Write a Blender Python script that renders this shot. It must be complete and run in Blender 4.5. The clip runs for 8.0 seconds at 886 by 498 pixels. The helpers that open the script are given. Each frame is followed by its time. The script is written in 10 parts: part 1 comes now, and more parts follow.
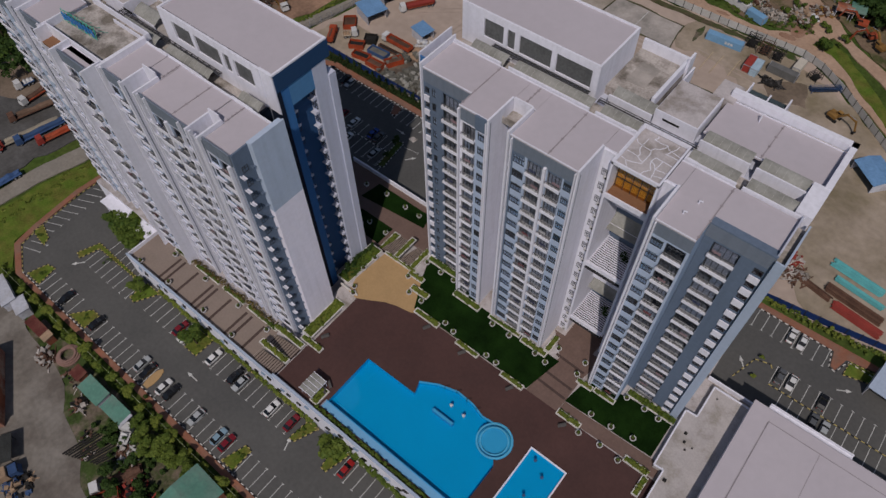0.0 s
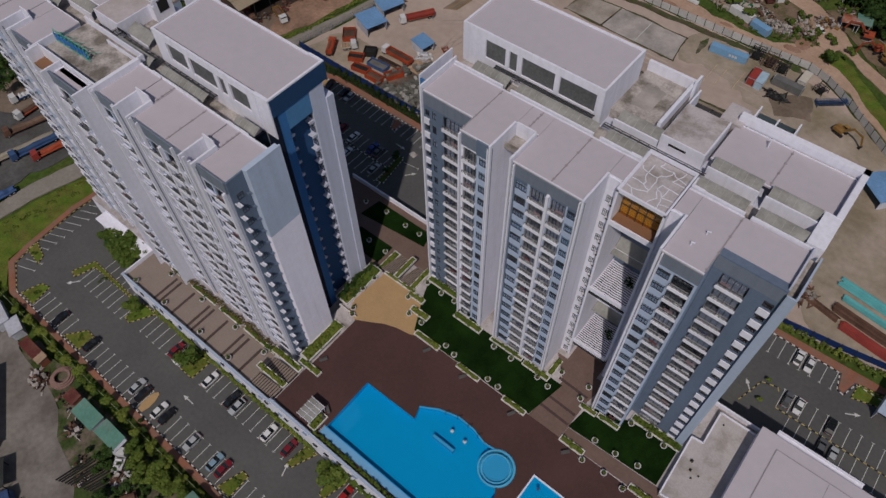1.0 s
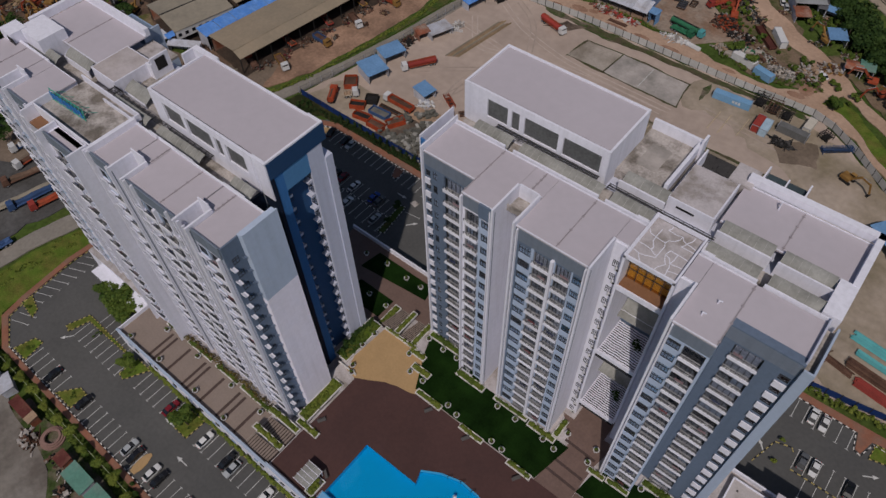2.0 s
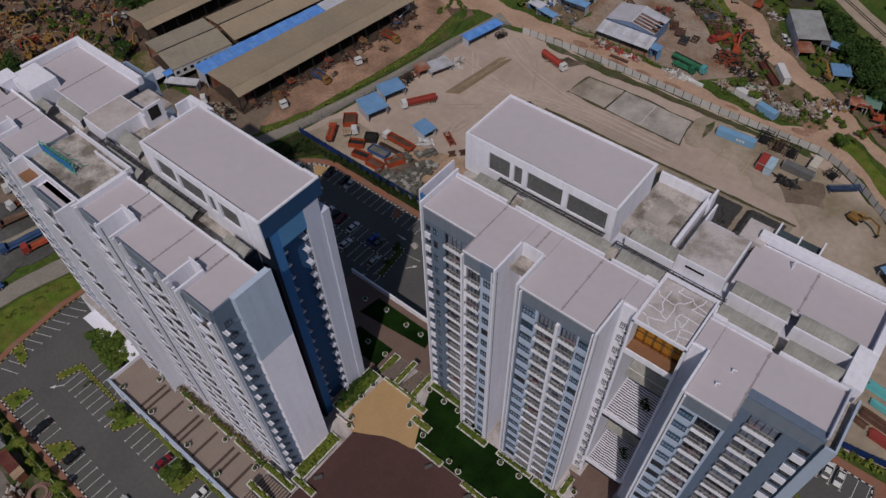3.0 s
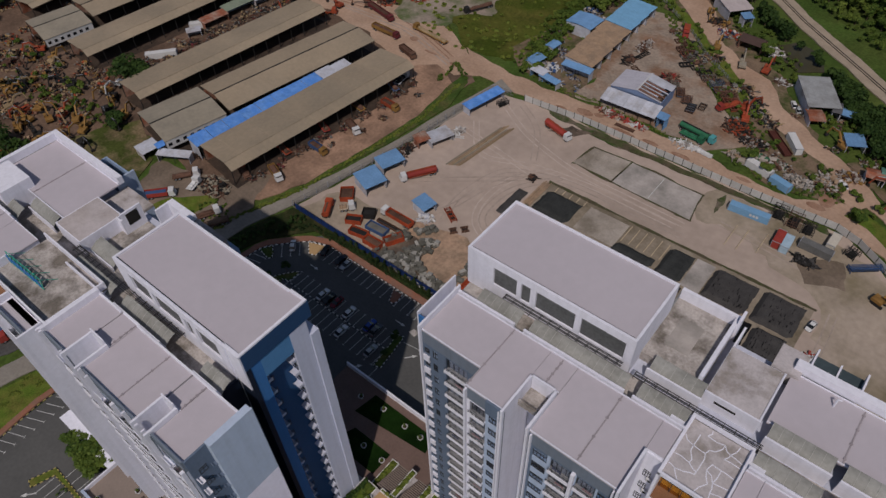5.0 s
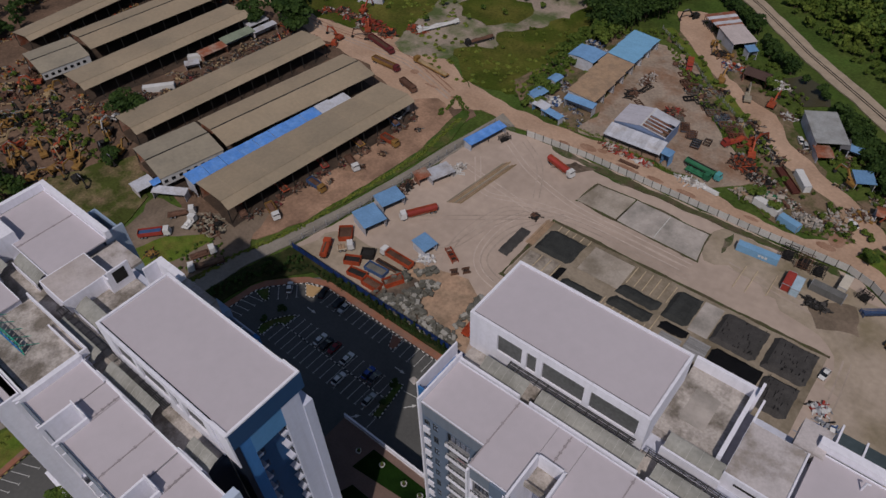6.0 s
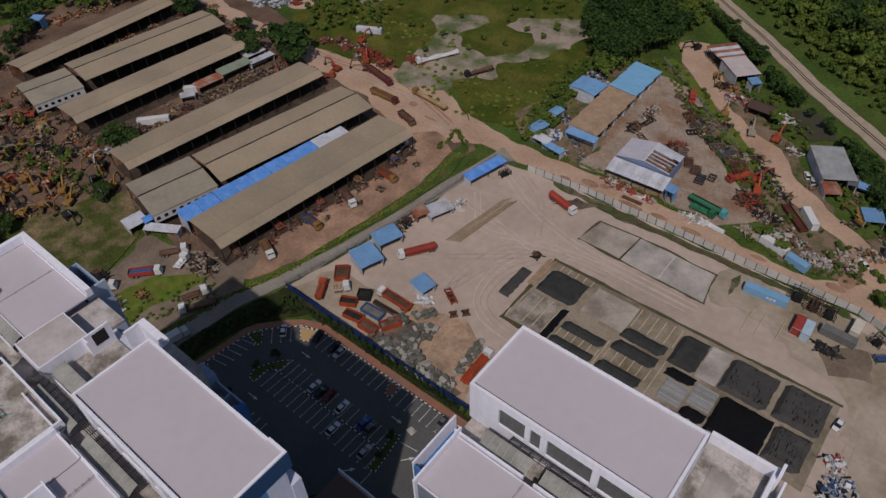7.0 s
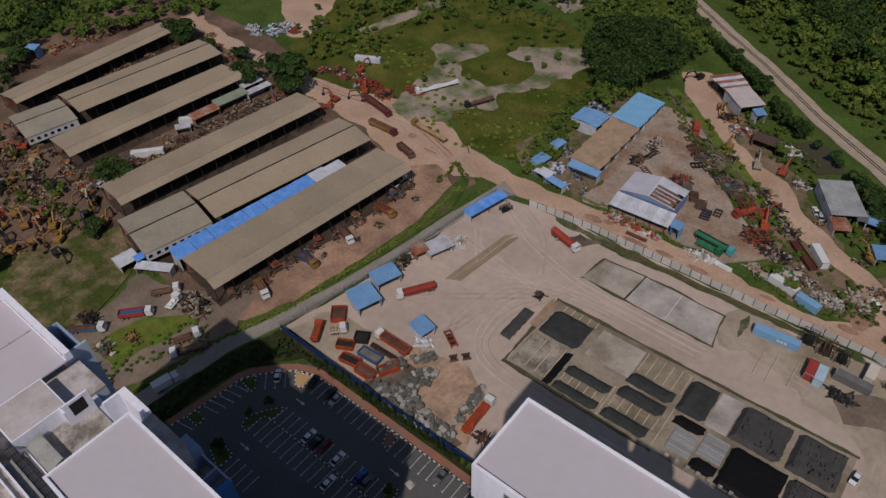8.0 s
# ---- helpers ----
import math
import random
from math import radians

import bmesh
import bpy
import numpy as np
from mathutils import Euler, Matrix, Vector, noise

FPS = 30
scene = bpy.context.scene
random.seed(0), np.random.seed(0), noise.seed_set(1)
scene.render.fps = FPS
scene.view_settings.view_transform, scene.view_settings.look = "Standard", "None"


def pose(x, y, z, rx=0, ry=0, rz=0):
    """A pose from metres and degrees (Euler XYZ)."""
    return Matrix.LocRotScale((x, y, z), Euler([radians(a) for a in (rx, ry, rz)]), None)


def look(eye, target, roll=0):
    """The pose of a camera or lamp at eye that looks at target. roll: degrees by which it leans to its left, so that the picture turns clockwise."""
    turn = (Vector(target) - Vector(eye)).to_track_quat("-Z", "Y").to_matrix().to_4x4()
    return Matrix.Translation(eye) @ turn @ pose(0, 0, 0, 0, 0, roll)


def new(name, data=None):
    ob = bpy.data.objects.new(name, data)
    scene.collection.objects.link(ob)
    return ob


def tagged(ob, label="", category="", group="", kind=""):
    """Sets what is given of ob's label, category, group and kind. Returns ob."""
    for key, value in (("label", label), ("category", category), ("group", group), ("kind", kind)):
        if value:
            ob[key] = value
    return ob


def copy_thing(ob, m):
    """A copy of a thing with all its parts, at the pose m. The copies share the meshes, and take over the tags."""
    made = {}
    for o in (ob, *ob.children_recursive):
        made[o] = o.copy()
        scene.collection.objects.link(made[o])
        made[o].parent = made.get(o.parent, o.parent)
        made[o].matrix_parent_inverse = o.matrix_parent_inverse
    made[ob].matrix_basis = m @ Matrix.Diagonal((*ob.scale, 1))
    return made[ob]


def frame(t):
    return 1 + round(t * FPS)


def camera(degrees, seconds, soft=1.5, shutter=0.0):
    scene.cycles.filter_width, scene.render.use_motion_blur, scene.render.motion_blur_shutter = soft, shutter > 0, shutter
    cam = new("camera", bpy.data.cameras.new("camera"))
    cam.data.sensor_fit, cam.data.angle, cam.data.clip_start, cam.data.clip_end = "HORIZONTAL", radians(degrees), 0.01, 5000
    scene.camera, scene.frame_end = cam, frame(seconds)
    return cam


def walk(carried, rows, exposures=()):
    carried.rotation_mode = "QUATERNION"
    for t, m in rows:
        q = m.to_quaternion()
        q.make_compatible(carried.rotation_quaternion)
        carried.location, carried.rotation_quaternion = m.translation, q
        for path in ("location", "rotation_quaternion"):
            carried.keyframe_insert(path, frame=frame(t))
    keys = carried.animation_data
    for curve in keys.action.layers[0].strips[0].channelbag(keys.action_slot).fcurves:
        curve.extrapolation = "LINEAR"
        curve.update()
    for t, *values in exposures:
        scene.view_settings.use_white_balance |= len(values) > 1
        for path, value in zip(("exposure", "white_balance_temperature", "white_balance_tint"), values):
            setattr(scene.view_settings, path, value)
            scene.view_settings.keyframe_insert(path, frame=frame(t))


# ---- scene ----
cam = camera(65.6, 8.0)
PATH = [
    (0, (-1.355, 0.726, 147.011), (-2.087, 1.596, 145.366), -1.2),
    (0.5, (-2.883, 2.577, 146.986), (-3.617, 3.448, 145.342), -1.3),
    (1, (-4.608, 4.764, 147.147), (-5.344, 5.636, 145.504), -1.3),
    (1.5, (-6.374, 7.215, 147.236), (-7.136, 8.112, 145.619), -1.5),
    (3, (-12.77, 15.264, 148.013), (-13.59, 16.226, 146.464), -1.8),
    (3.5, (-15.217, 18.352, 148.186), (-16.05, 19.329, 146.653), -1.9),
    (4, (-17.707, 21.446, 148.391), (-18.555, 22.438, 146.875), -2.0),
    (4.5, (-20.241, 24.68, 148.582), (-21.102, 25.689, 147.085), -2.0),
    (6, (-28.073, 34.401, 149.695), (-28.973, 35.456, 148.254), -2.0),
    (6.5, (-30.662, 37.832, 149.96), (-31.574, 38.902, 148.538), -2.0),
    (7, (-33.329, 41.299, 150.315), (-34.251, 42.384, 148.911), -1.9),
    (7.5, (-36.075, 44.729, 150.618), (-37.008, 45.829, 149.232), -1.9),
    (8, (-38.905, 48.256, 151.127), (-39.847, 49.368, 149.758), -1.9),
]
walk(cam, [(t, look(eye, target, roll)) for t, eye, target, roll in PATH], [(0.0, 0.0), (4.5, 0.0), (6.0, 0.05), (7.0, 0.11), (8.0, 0.16)])
# ---------------- light ----------------
SUN = Vector((0.37, -0.69, 1.0)).normalized()
world = bpy.data.worlds.new("world")
scene.world = world
world.use_nodes = True
wn = world.node_tree.nodes
sky = wn.new("ShaderNodeTexSky")
sky.sky_type = "NISHITA"
sky.sun_disc = False
sky.sun_elevation = math.asin(SUN.z)
sky.sun_rotation = math.atan2(SUN.x, SUN.y)
sky.air_density, sky.dust_density = 0.8, 1.2
wn["Background"].inputs["Strength"].default_value = 0.05
world.node_tree.links.new(sky.outputs["Color"], wn["Background"].inputs["Color"])
sun = new("sun", bpy.data.lights.new("sun", "SUN"))
sun.data.energy, sun.data.angle, sun.data.color = 2.24, radians(0.8), (1.0, 0.905, 0.835)
sun.matrix_world = look((0, 0, 0), -SUN)
sun.location = (0, 0, 300)

# ---------------- materials ----------------
MATS = {}


def mat(name, col, rough=0.8, var=0.12, scale=0.15, fine=2.5, bump=0.0, metal=0.0, col2=None, patch=0.0, rnd=0.0, streak=0.0, spec=0.12, edge=0.12):
    """A surface with broad patches and fine grain, laid out in world metres."""
    if name in MATS:
        return MATS[name]
    m = bpy.data.materials.new(name)
    m.use_nodes = True
    nt = m.node_tree
    N, L = nt.nodes, nt.links
    b = N["Principled BSDF"]
    b.inputs["Roughness"].default_value, b.inputs["Metallic"].default_value = rough, metal
    b.inputs["Specular IOR Level"].default_value = spec
    g = N.new("ShaderNodeNewGeometry")
    n1, n2 = N.new("ShaderNodeTexNoise"), N.new("ShaderNodeTexNoise")
    n1.inputs["Scale"].default_value, n1.inputs["Detail"].default_value = scale, 6.0
    n2.inputs["Scale"].default_value, n2.inputs["Detail"].default_value = fine, 4.0
    L.new(g.outputs["Position"], n1.inputs["Vector"])
    L.new(g.outputs["Position"], n2.inputs["Vector"])
    add = N.new("ShaderNodeMath")
    add.operation = "ADD"
    L.new(n1.outputs["Fac"], add.inputs[0])
    L.new(n2.outputs["Fac"], add.inputs[1])
    mp = N.new("ShaderNodeMapRange")
    mp.inputs[1].default_value, mp.inputs[2].default_value = 0.7, 1.3
    mp.inputs[3].default_value, mp.inputs[4].default_value = 1.0 - var, 1.0 + var
    L.new(add.outputs[0], mp.inputs[0])
    colour = None
    rgb = N.new("ShaderNodeRGB")
    rgb.outputs[0].default_value = (*col, 1)
    colour = rgb.outputs[0]
    if col2:
        n3 = N.new("ShaderNodeTexNoise")
        n3.inputs["Scale"].default_value, n3.inputs["Detail"].default_value = scale * 0.7, 8.0
        n3.inputs["Roughness"].default_value = 0.62
        L.new(g.outputs["Position"], n3.inputs["Vector"])
        r3 = N.new("ShaderNodeMapRange")
        r3.inputs[1].default_value, r3.inputs[2].default_value = 0.5 - edge + (0.12 - 0.24 * patch), 0.5 + edge + (0.12 - 0.24 * patch)
        L.new(n3.outputs["Fac"], r3.inputs[0])
        mx = N.new("ShaderNodeMix")
        mx.data_type = "RGBA"
        mx.inputs[7].default_value = (*col2, 1)
        L.new(r3.outputs[0], mx.inputs[0])
        L.new(colour, mx.inputs[6])
        colour = mx.outputs[2]
    if streak:
        sv = N.new("ShaderNodeVectorMath")
        sv.operation = "MULTIPLY"
        sv.inputs[1].default_value = (1.2, 1.2, 0.06)
        ns = N.new("ShaderNodeTexNoise")
        ns.inputs["Scale"].default_value, ns.inputs["Detail"].default_value = 1.0, 5.0
        L.new(g.outputs["Position"], sv.inputs[0])
        L.new(sv.outputs[0], ns.inputs["Vector"])
        rs = N.new("ShaderNodeMapRange")
        rs.inputs[1].default_value, rs.inputs[2].default_value = 0.45, 0.75
        rs.inputs[3].default_value, rs.inputs[4].default_value = 1.0, 1.0 - streak
        L.new(ns.outputs["Fac"], rs.inputs[0])
        ms = N.new("ShaderNodeMath")
        ms.operation = "MULTIPLY"
        L.new(mp.outputs[0], ms.inputs[0])
        L.new(rs.outputs[0], ms.inputs[1])
        value = ms.outputs[0]
    else:
        value = mp.outputs[0]
    if rnd:
        oi = N.new("ShaderNodeObjectInfo")
        ro = N.new("ShaderNodeMapRange")
        ro.inputs[3].default_value, ro.inputs[4].default_value = 1.0 - rnd, 1.0 + rnd
        L.new(oi.outputs["Random"], ro.inputs[0])
        mo = N.new("ShaderNodeMath")
        mo.operation = "MULTIPLY"
        L.new(value, mo.inputs[0])
        L.new(ro.outputs[0], mo.inputs[1])
        value = mo.outputs[0]
    hv = N.new("ShaderNodeHueSaturation")
    L.new(value, hv.inputs["Value"])
    L.new(colour, hv.inputs["Color"])
    L.new(hv.outputs[0], b.inputs["Base Color"])
    if bump:
        bp = N.new("ShaderNodeBump")
        bp.inputs["Strength"].default_value, bp.inputs["Distance"].default_value = bump, 0.1
        L.new(n2.outputs["Fac"], bp.inputs["Height"])
        L.new(bp.outputs[0], b.inputs["Normal"])
    MATS[name] = m
    return m


def leaf_mat(name, a, c):
    """Foliage whose leaves differ one by one and clump by clump."""
    m = bpy.data.materials.new(name)
    m.use_nodes = True
    N, L = m.node_tree.nodes, m.node_tree.links
    b = N["Principled BSDF"]
    b.inputs["Roughness"].default_value, b.inputs["Specular IOR Level"].default_value = 0.65, 0.10
    g = N.new("ShaderNodeNewGeometry")
    n = N.new("ShaderNodeTexNoise")
    n.inputs["Scale"].default_value, n.inputs["Detail"].default_value = 0.12, 3.0
    L.new(g.outputs["Position"], n.inputs["Vector"])
    ad = N.new("ShaderNodeMath")
    ad.operation = "MULTIPLY_ADD"
    ad.inputs[1].default_value = 0.55
    L.new(g.outputs["Random Per Island"], ad.inputs[0])
    mr = N.new("ShaderNodeMapRange")
    mr.inputs[1].default_value, mr.inputs[2].default_value, mr.inputs[3].default_value, mr.inputs[4].default_value = 0.3, 0.7, -0.1, 0.55
    L.new(n.outputs["Fac"], mr.inputs[0])
    L.new(mr.outputs[0], ad.inputs[2])
    mx = N.new("ShaderNodeMix")
    mx.data_type = "RGBA"
    mx.inputs[6].default_value, mx.inputs[7].default_value = (*a, 1), (*c, 1)
    L.new(ad.outputs[0], mx.inputs[0])
    L.new(mx.outputs[2], b.inputs["Base Color"])
    MATS[name] = m
    return m


def glass_mat(name, tint, gloss):
    m = bpy.data.materials.new(name)
    m.use_nodes = True
    N, L = m.node_tree.nodes, m.node_tree.links
    N.remove(N["Principled BSDF"])
    t, g, mx = N.new("ShaderNodeBsdfTransparent"), N.new("ShaderNodeBsdfGlossy"), N.new("ShaderNodeMixShader")
    t.inputs["Color"].default_value = (*tint, 1)
    g.inputs["Roughness"].default_value = 0.05
    mx.inputs[0].default_value = gloss
    L.new(t.outputs[0], mx.inputs[1])
    L.new(g.outputs[0], mx.inputs[2])
    L.new(mx.outputs[0], N["Material Output"].inputs["Surface"])
    MATS[name] = m
    return m


WHITE = mat("white_paint", (0.735, 0.735, 0.825), 0.7, 0.06, 0.08, 1.5, streak=0.10)
LAV = mat("lavender_paint", (0.49, 0.51, 0.61), 0.7, 0.06, 0.08, 1.5, streak=0.10)
GREY = mat("slate_paint", (0.125, 0.165, 0.235), 0.7, 0.08, 0.08, 1.5, streak=0.10)
PALE = mat("pale_blue_paint", (0.36, 0.43, 0.55), 0.7, 0.05, 0.06, 1.5, streak=0.08)
SKYB = mat("sky_blue_paint", (0.26, 0.35, 0.50), 0.7, 0.05, 0.06, 1.5, streak=0.08)
BLUE = mat("blue_paint", (0.048, 0.165, 0.40), 0.65, 0.06, 0.06, 1.5, streak=0.08)
# darkened navy that carries the shade of the gap beside the blue flank
BLACKN = mat("gap_shade_and_strip_navy", (0.010, 0.016, 0.032), 0.6, 0.06, 0.06, 1.5)
NAVY = mat("navy_paint", (0.022, 0.060, 0.14), 0.6, 0.06, 0.06, 1.5)
ROOF = mat("roof_membrane", (0.4664, 0.4293, 0.4717), 0.85, 0.035, 0.06, 0.7, bump=0.03)
JOINT = mat("joint_strip", (0.31, 0.28, 0.30), 0.8, 0.2, 0.6, 4)
CONC = mat("stained_concrete", (0.42, 0.385, 0.365), 0.9, 0.25, 0.35, 2.5, col2=(0.17, 0.15, 0.13), patch=0.38, edge=0.09)
CONC2 = mat("pale_concrete", (0.46, 0.425, 0.435), 0.9, 0.14, 0.35, 3, col2=(0.28, 0.25, 0.23), patch=0.32, edge=0.09)
BALFL = mat("balcony_floor", (0.30, 0.30, 0.315), 0.8, 0.2, 0.5, 3)
PANEL = mat("white_render", (0.86, 0.83, 0.95), 0.7, 0.05, 0.06, 1.2, streak=0.08)
PANELB = mat("pale_blue_render", (0.45, 0.53, 0.67), 0.7, 0.05, 0.06, 1.2, streak=0.08)
PIERP = mat("lavender_render", (0.52, 0.55, 0.68), 0.7, 0.05, 0.06, 1.2, streak=0.08)
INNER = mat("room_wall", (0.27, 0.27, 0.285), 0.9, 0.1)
WALLB = mat("light_blue_paint", (0.41, 0.49, 0.64), 0.7, 0.05, 0.08, 1.5, streak=0.08)
BAND = mat("grey_band_paint", (0.17, 0.20, 0.25), 0.7, 0.06, 0.08, 1.5, streak=0.12)
BALC = mat("balcony_paint", (0.76, 0.76, 0.84), 0.7, 0.06, 0.08, 1.5, streak=0.10, rnd=0.10)
FRAME = mat("window_frame_paint", (0.05, 0.055, 0.065), 0.5, 0.05)
RAIL = mat("rail_metal", (0.30, 0.31, 0.34), 0.5, 0.05, metal=0.2)
PIPE = mat("pipe_metal", (0.06, 0.06, 0.065), 0.6, 0.2, 0.5, 4)
POLY = mat("polycarbonate_sheet", (0.30, 0.30, 0.285), 0.4, 0.14, 0.35, 2, col2=(0.21, 0.21, 0.195), patch=0.35)
SCREEN = mat("hall_screen", (0.115, 0.118, 0.120), 0.5, 0.25, 0.4, 2)
GLASS = glass_mat("window_glass", (0.78, 0.82, 0.88), 0.10)
GLASSD = glass_mat("door_glass", (0.72, 0.75, 0.80), 0.12)
AMBER = glass_mat("amber_glass", (0.92, 0.82, 0.58), 0.06)
WOOD = mat("red_timber", (0.22, 0.115, 0.065), 0.7, 0.15, 0.5, 5)
ASPH = mat("asphalt", (0.083, 0.083, 0.083), 0.9, 0.12, 0.05, 1.2, bump=0.1, col2=(0.104, 0.103, 0.101), patch=0.45)
LINE = mat("road_paint", (0.52, 0.52, 0.52), 0.8, 0.2, 0.8, 6)
KERBW = mat("kerb_white", (0.60, 0.58, 0.56), 0.8, 0.2, 0.8, 6)
KERBK = mat("kerb_black", (0.025, 0.025, 0.028), 0.8, 0.2, 0.8, 6)
KERBY = mat("kerb_yellow", (0.38, 0.31, 0.12), 0.8, 0.2, 0.8, 6)
BRICKP = mat("brick_paving", (0.26, 0.115, 0.075), 0.9, 0.14, 0.3, 3, col2=(0.21, 0.13, 0.10), patch=0.3)
PLAZA = mat("plaza_paving", (0.080, 0.043, 0.040), 0.85, 0.10, 0.12, 1.5, col2=(0.068, 0.038, 0.036), patch=0.4)
PATHP = mat("path_paving", (0.155, 0.105, 0.090), 0.85, 0.12, 0.3, 2)
BANDP = mat("band_paving", (0.075, 0.052, 0.047), 0.85, 0.12, 0.3, 2)
DECKP = mat("deck_paving", (0.235, 0.190, 0.165), 0.85, 0.08, 0.25, 2)
TANP = mat("tan_paving", (0.40, 0.265, 0.135), 0.85, 0.08, 0.25, 2)
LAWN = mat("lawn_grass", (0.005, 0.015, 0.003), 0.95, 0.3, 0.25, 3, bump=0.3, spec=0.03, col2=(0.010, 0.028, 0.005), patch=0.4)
GRASS = mat("verge_grass", (0.085, 0.130, 0.018), 0.95, 0.35, 0.3, 2.5, bump=0.5, col2=(0.13, 0.125, 0.03), patch=0.35)
SCRUB = mat("scrub_ground", (0.048, 0.082, 0.016), 0.95, 0.40, 0.07, 0.9, bump=0.6, col2=(0.066, 0.090, 0.021), patch=0.45)
DRYG = mat("dry_grass", (0.054, 0.0663, 0.016), 0.95, 0.35, 0.15, 1.2, bump=0.5, col2=(0.198, 0.1445, 0.088), patch=0.36, edge=0.10)
VERGE = mat("dark_verge", (0.045, 0.080, 0.016), 0.95, 0.35, 0.3, 1.5, bump=0.5, col2=(0.10, 0.095, 0.035), patch=0.35)
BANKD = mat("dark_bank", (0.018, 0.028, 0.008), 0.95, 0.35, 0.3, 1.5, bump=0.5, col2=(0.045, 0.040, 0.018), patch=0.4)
EARTH = mat("dark_earth", (0.085, 0.068, 0.046), 0.95, 0.3, 0.4, 2, bump=0.4, col2=(0.06, 0.072, 0.028), patch=0.4)
# floor tone that holds the shade below warehouse roofs, with stains
EAVEF = mat("shade_and_stain_floor", (0.045, 0.034, 0.028), 0.9, 0.3, 0.2, 1.5, bump=0.3, col2=(0.075, 0.052, 0.04), patch=0.4, edge=0.12)
OILY = mat("oil_stained_ground", (0.15, 0.115, 0.09), 0.9, 0.3, 0.2, 1.2, bump=0.3, col2=(0.065, 0.05, 0.042), patch=0.45)
BANKG = mat("littered_bank_ground", (0.1785, 0.1275, 0.08925), 0.95, 0.3, 0.16, 1.2, bump=0.4, col2=(0.06375, 0.07225, 0.0255), patch=0.36, edge=0.08)
PITCH = mat("black_sheeting", (0.007, 0.007, 0.008), 0.6, 0.3, 0.4, 3)
FIELD = mat("field_grass", (0.04552, 0.06477, 0.007654), 0.95, 0.38, 0.08, 0.9, bump=0.6, col2=(0.1028, 0.09715, 0.0212), patch=0.42)
SAND = mat("yard_sand", (0.455, 0.365, 0.315), 0.95, 0.12, 0.03, 0.35, bump=0.1, col2=(0.31, 0.25, 0.21), patch=0.36, edge=0.2)
MOTTLE = mat("mottled_yard", (0.375, 0.31, 0.255), 0.95, 0.15, 0.07, 0.6, bump=0.2, col2=(0.20, 0.165, 0.11), patch=0.38, edge=0.14)
WEEDG = mat("weedy_ground", (0.045, 0.068, 0.02), 0.95, 0.35, 0.25, 1.5, bump=0.5, col2=(0.15, 0.12, 0.095), patch=0.42, edge=0.08)
RUSTG = mat("rust_stained_ground", (0.2904, 0.2332, 0.1892), 0.95, 0.25, 0.12, 0.9, bump=0.3, col2=(0.22, 0.132, 0.088), patch=0.32, edge=0.09)
SANDD = mat("damp_yard", (0.2112, 0.1628, 0.1276), 0.95, 0.2, 0.09, 1.0, bump=0.2, col2=(0.1408, 0.11, 0.0836), patch=0.45)
DIRT = mat("red_dirt", (0.425, 0.298, 0.222), 0.95, 0.18, 0.07, 0.9, bump=0.3, col2=(0.36, 0.24, 0.17), patch=0.40)
MUD = mat("brown_mud", (0.165, 0.108, 0.078), 0.95, 0.3, 0.08, 0.8, bump=0.4, col2=(0.095, 0.064, 0.047), patch=0.45)
BARE = mat("bare_sand", (0.2904, 0.2376, 0.198), 0.95, 0.2, 0.08, 0.8, bump=0.3, col2=(0.088, 0.1144, 0.044), patch=0.45, edge=0.08)
ROADC = mat("concrete_road", (0.264, 0.242, 0.2156), 0.95, 0.15, 0.1, 1.2, bump=0.1, col2=(0.2068, 0.1848, 0.1584), patch=0.4)
LANEC = mat("worn_lane_concrete", (0.2021, 0.1849, 0.1677), 0.95, 0.2, 0.15, 0.8, bump=0.2, col2=(0.129, 0.1118, 0.0989), patch=0.4)
SLABC = mat("slab_concrete", (0.3696, 0.3256, 0.286), 0.9, 0.14, 0.15, 1.5, col2=(0.22, 0.1892, 0.154), patch=0.4)
SLABG = mat("grey_slab", (0.4224, 0.3828, 0.3608), 0.9, 0.08, 0.15, 1.5, col2=(0.2288, 0.2156, 0.198), patch=0.4)
TARP = mat("dark_netting", (0.036, 0.038, 0.038), 0.85, 0.3, 0.5, 3, bump=0.4)
TARP2 = mat("grey_netting", (0.055, 0.052, 0.052), 0.85, 0.25, 0.4, 3, bump=0.4)
WROOF = mat("warehouse_roof", (0.313, 0.2523, 0.183), 0.75, 0.10, 0.07, 0.8, col2=(0.2648, 0.2196, 0.1637), patch=0.4)
WROOF2 = mat("old_sheet_roof", (0.2889, 0.2552, 0.2022), 0.75, 0.10, 0.1, 0.8, col2=(0.2311, 0.207, 0.1685), patch=0.4)
BLUER = mat("blue_sheet", (0.14, 0.27, 0.47), 0.6, 0.15, 0.3, 1.5, rnd=0.12)
BLUET = mat("blue_tarpaulin", (0.09, 0.24, 0.62), 0.5, 0.15, 0.4, 1.2, col2=(0.14, 0.30, 0.66), patch=0.35, bump=0.3)
PALER = mat("pale_sheet", (0.45, 0.465, 0.53), 0.6, 0.15, 0.3, 1.5, col2=(0.33, 0.31, 0.31), patch=0.1, rnd=0.12)
RUSTR = mat("rusty_sheet", (0.24, 0.085, 0.05), 0.8, 0.25, 0.4, 2, col2=(0.30, 0.22, 0.18), patch=0.3, rnd=0.15)
GREENR = mat("green_sheet", (0.10, 0.225, 0.18), 0.6, 0.15, 0.3, 1.5, col2=(0.13, 0.20, 0.17), patch=0.3)
MAROONR = mat("maroon_sheet", (0.105, 0.032, 0.028), 0.75, 0.2, 0.4, 2, col2=(0.15, 0.07, 0.05), patch=0.25)
BROWNR = mat("straw_sheet", (0.3432, 0.2376, 0.1584), 0.8, 0.15, 0.4, 2, col2=(0.2552, 0.1848, 0.132), patch=0.4)
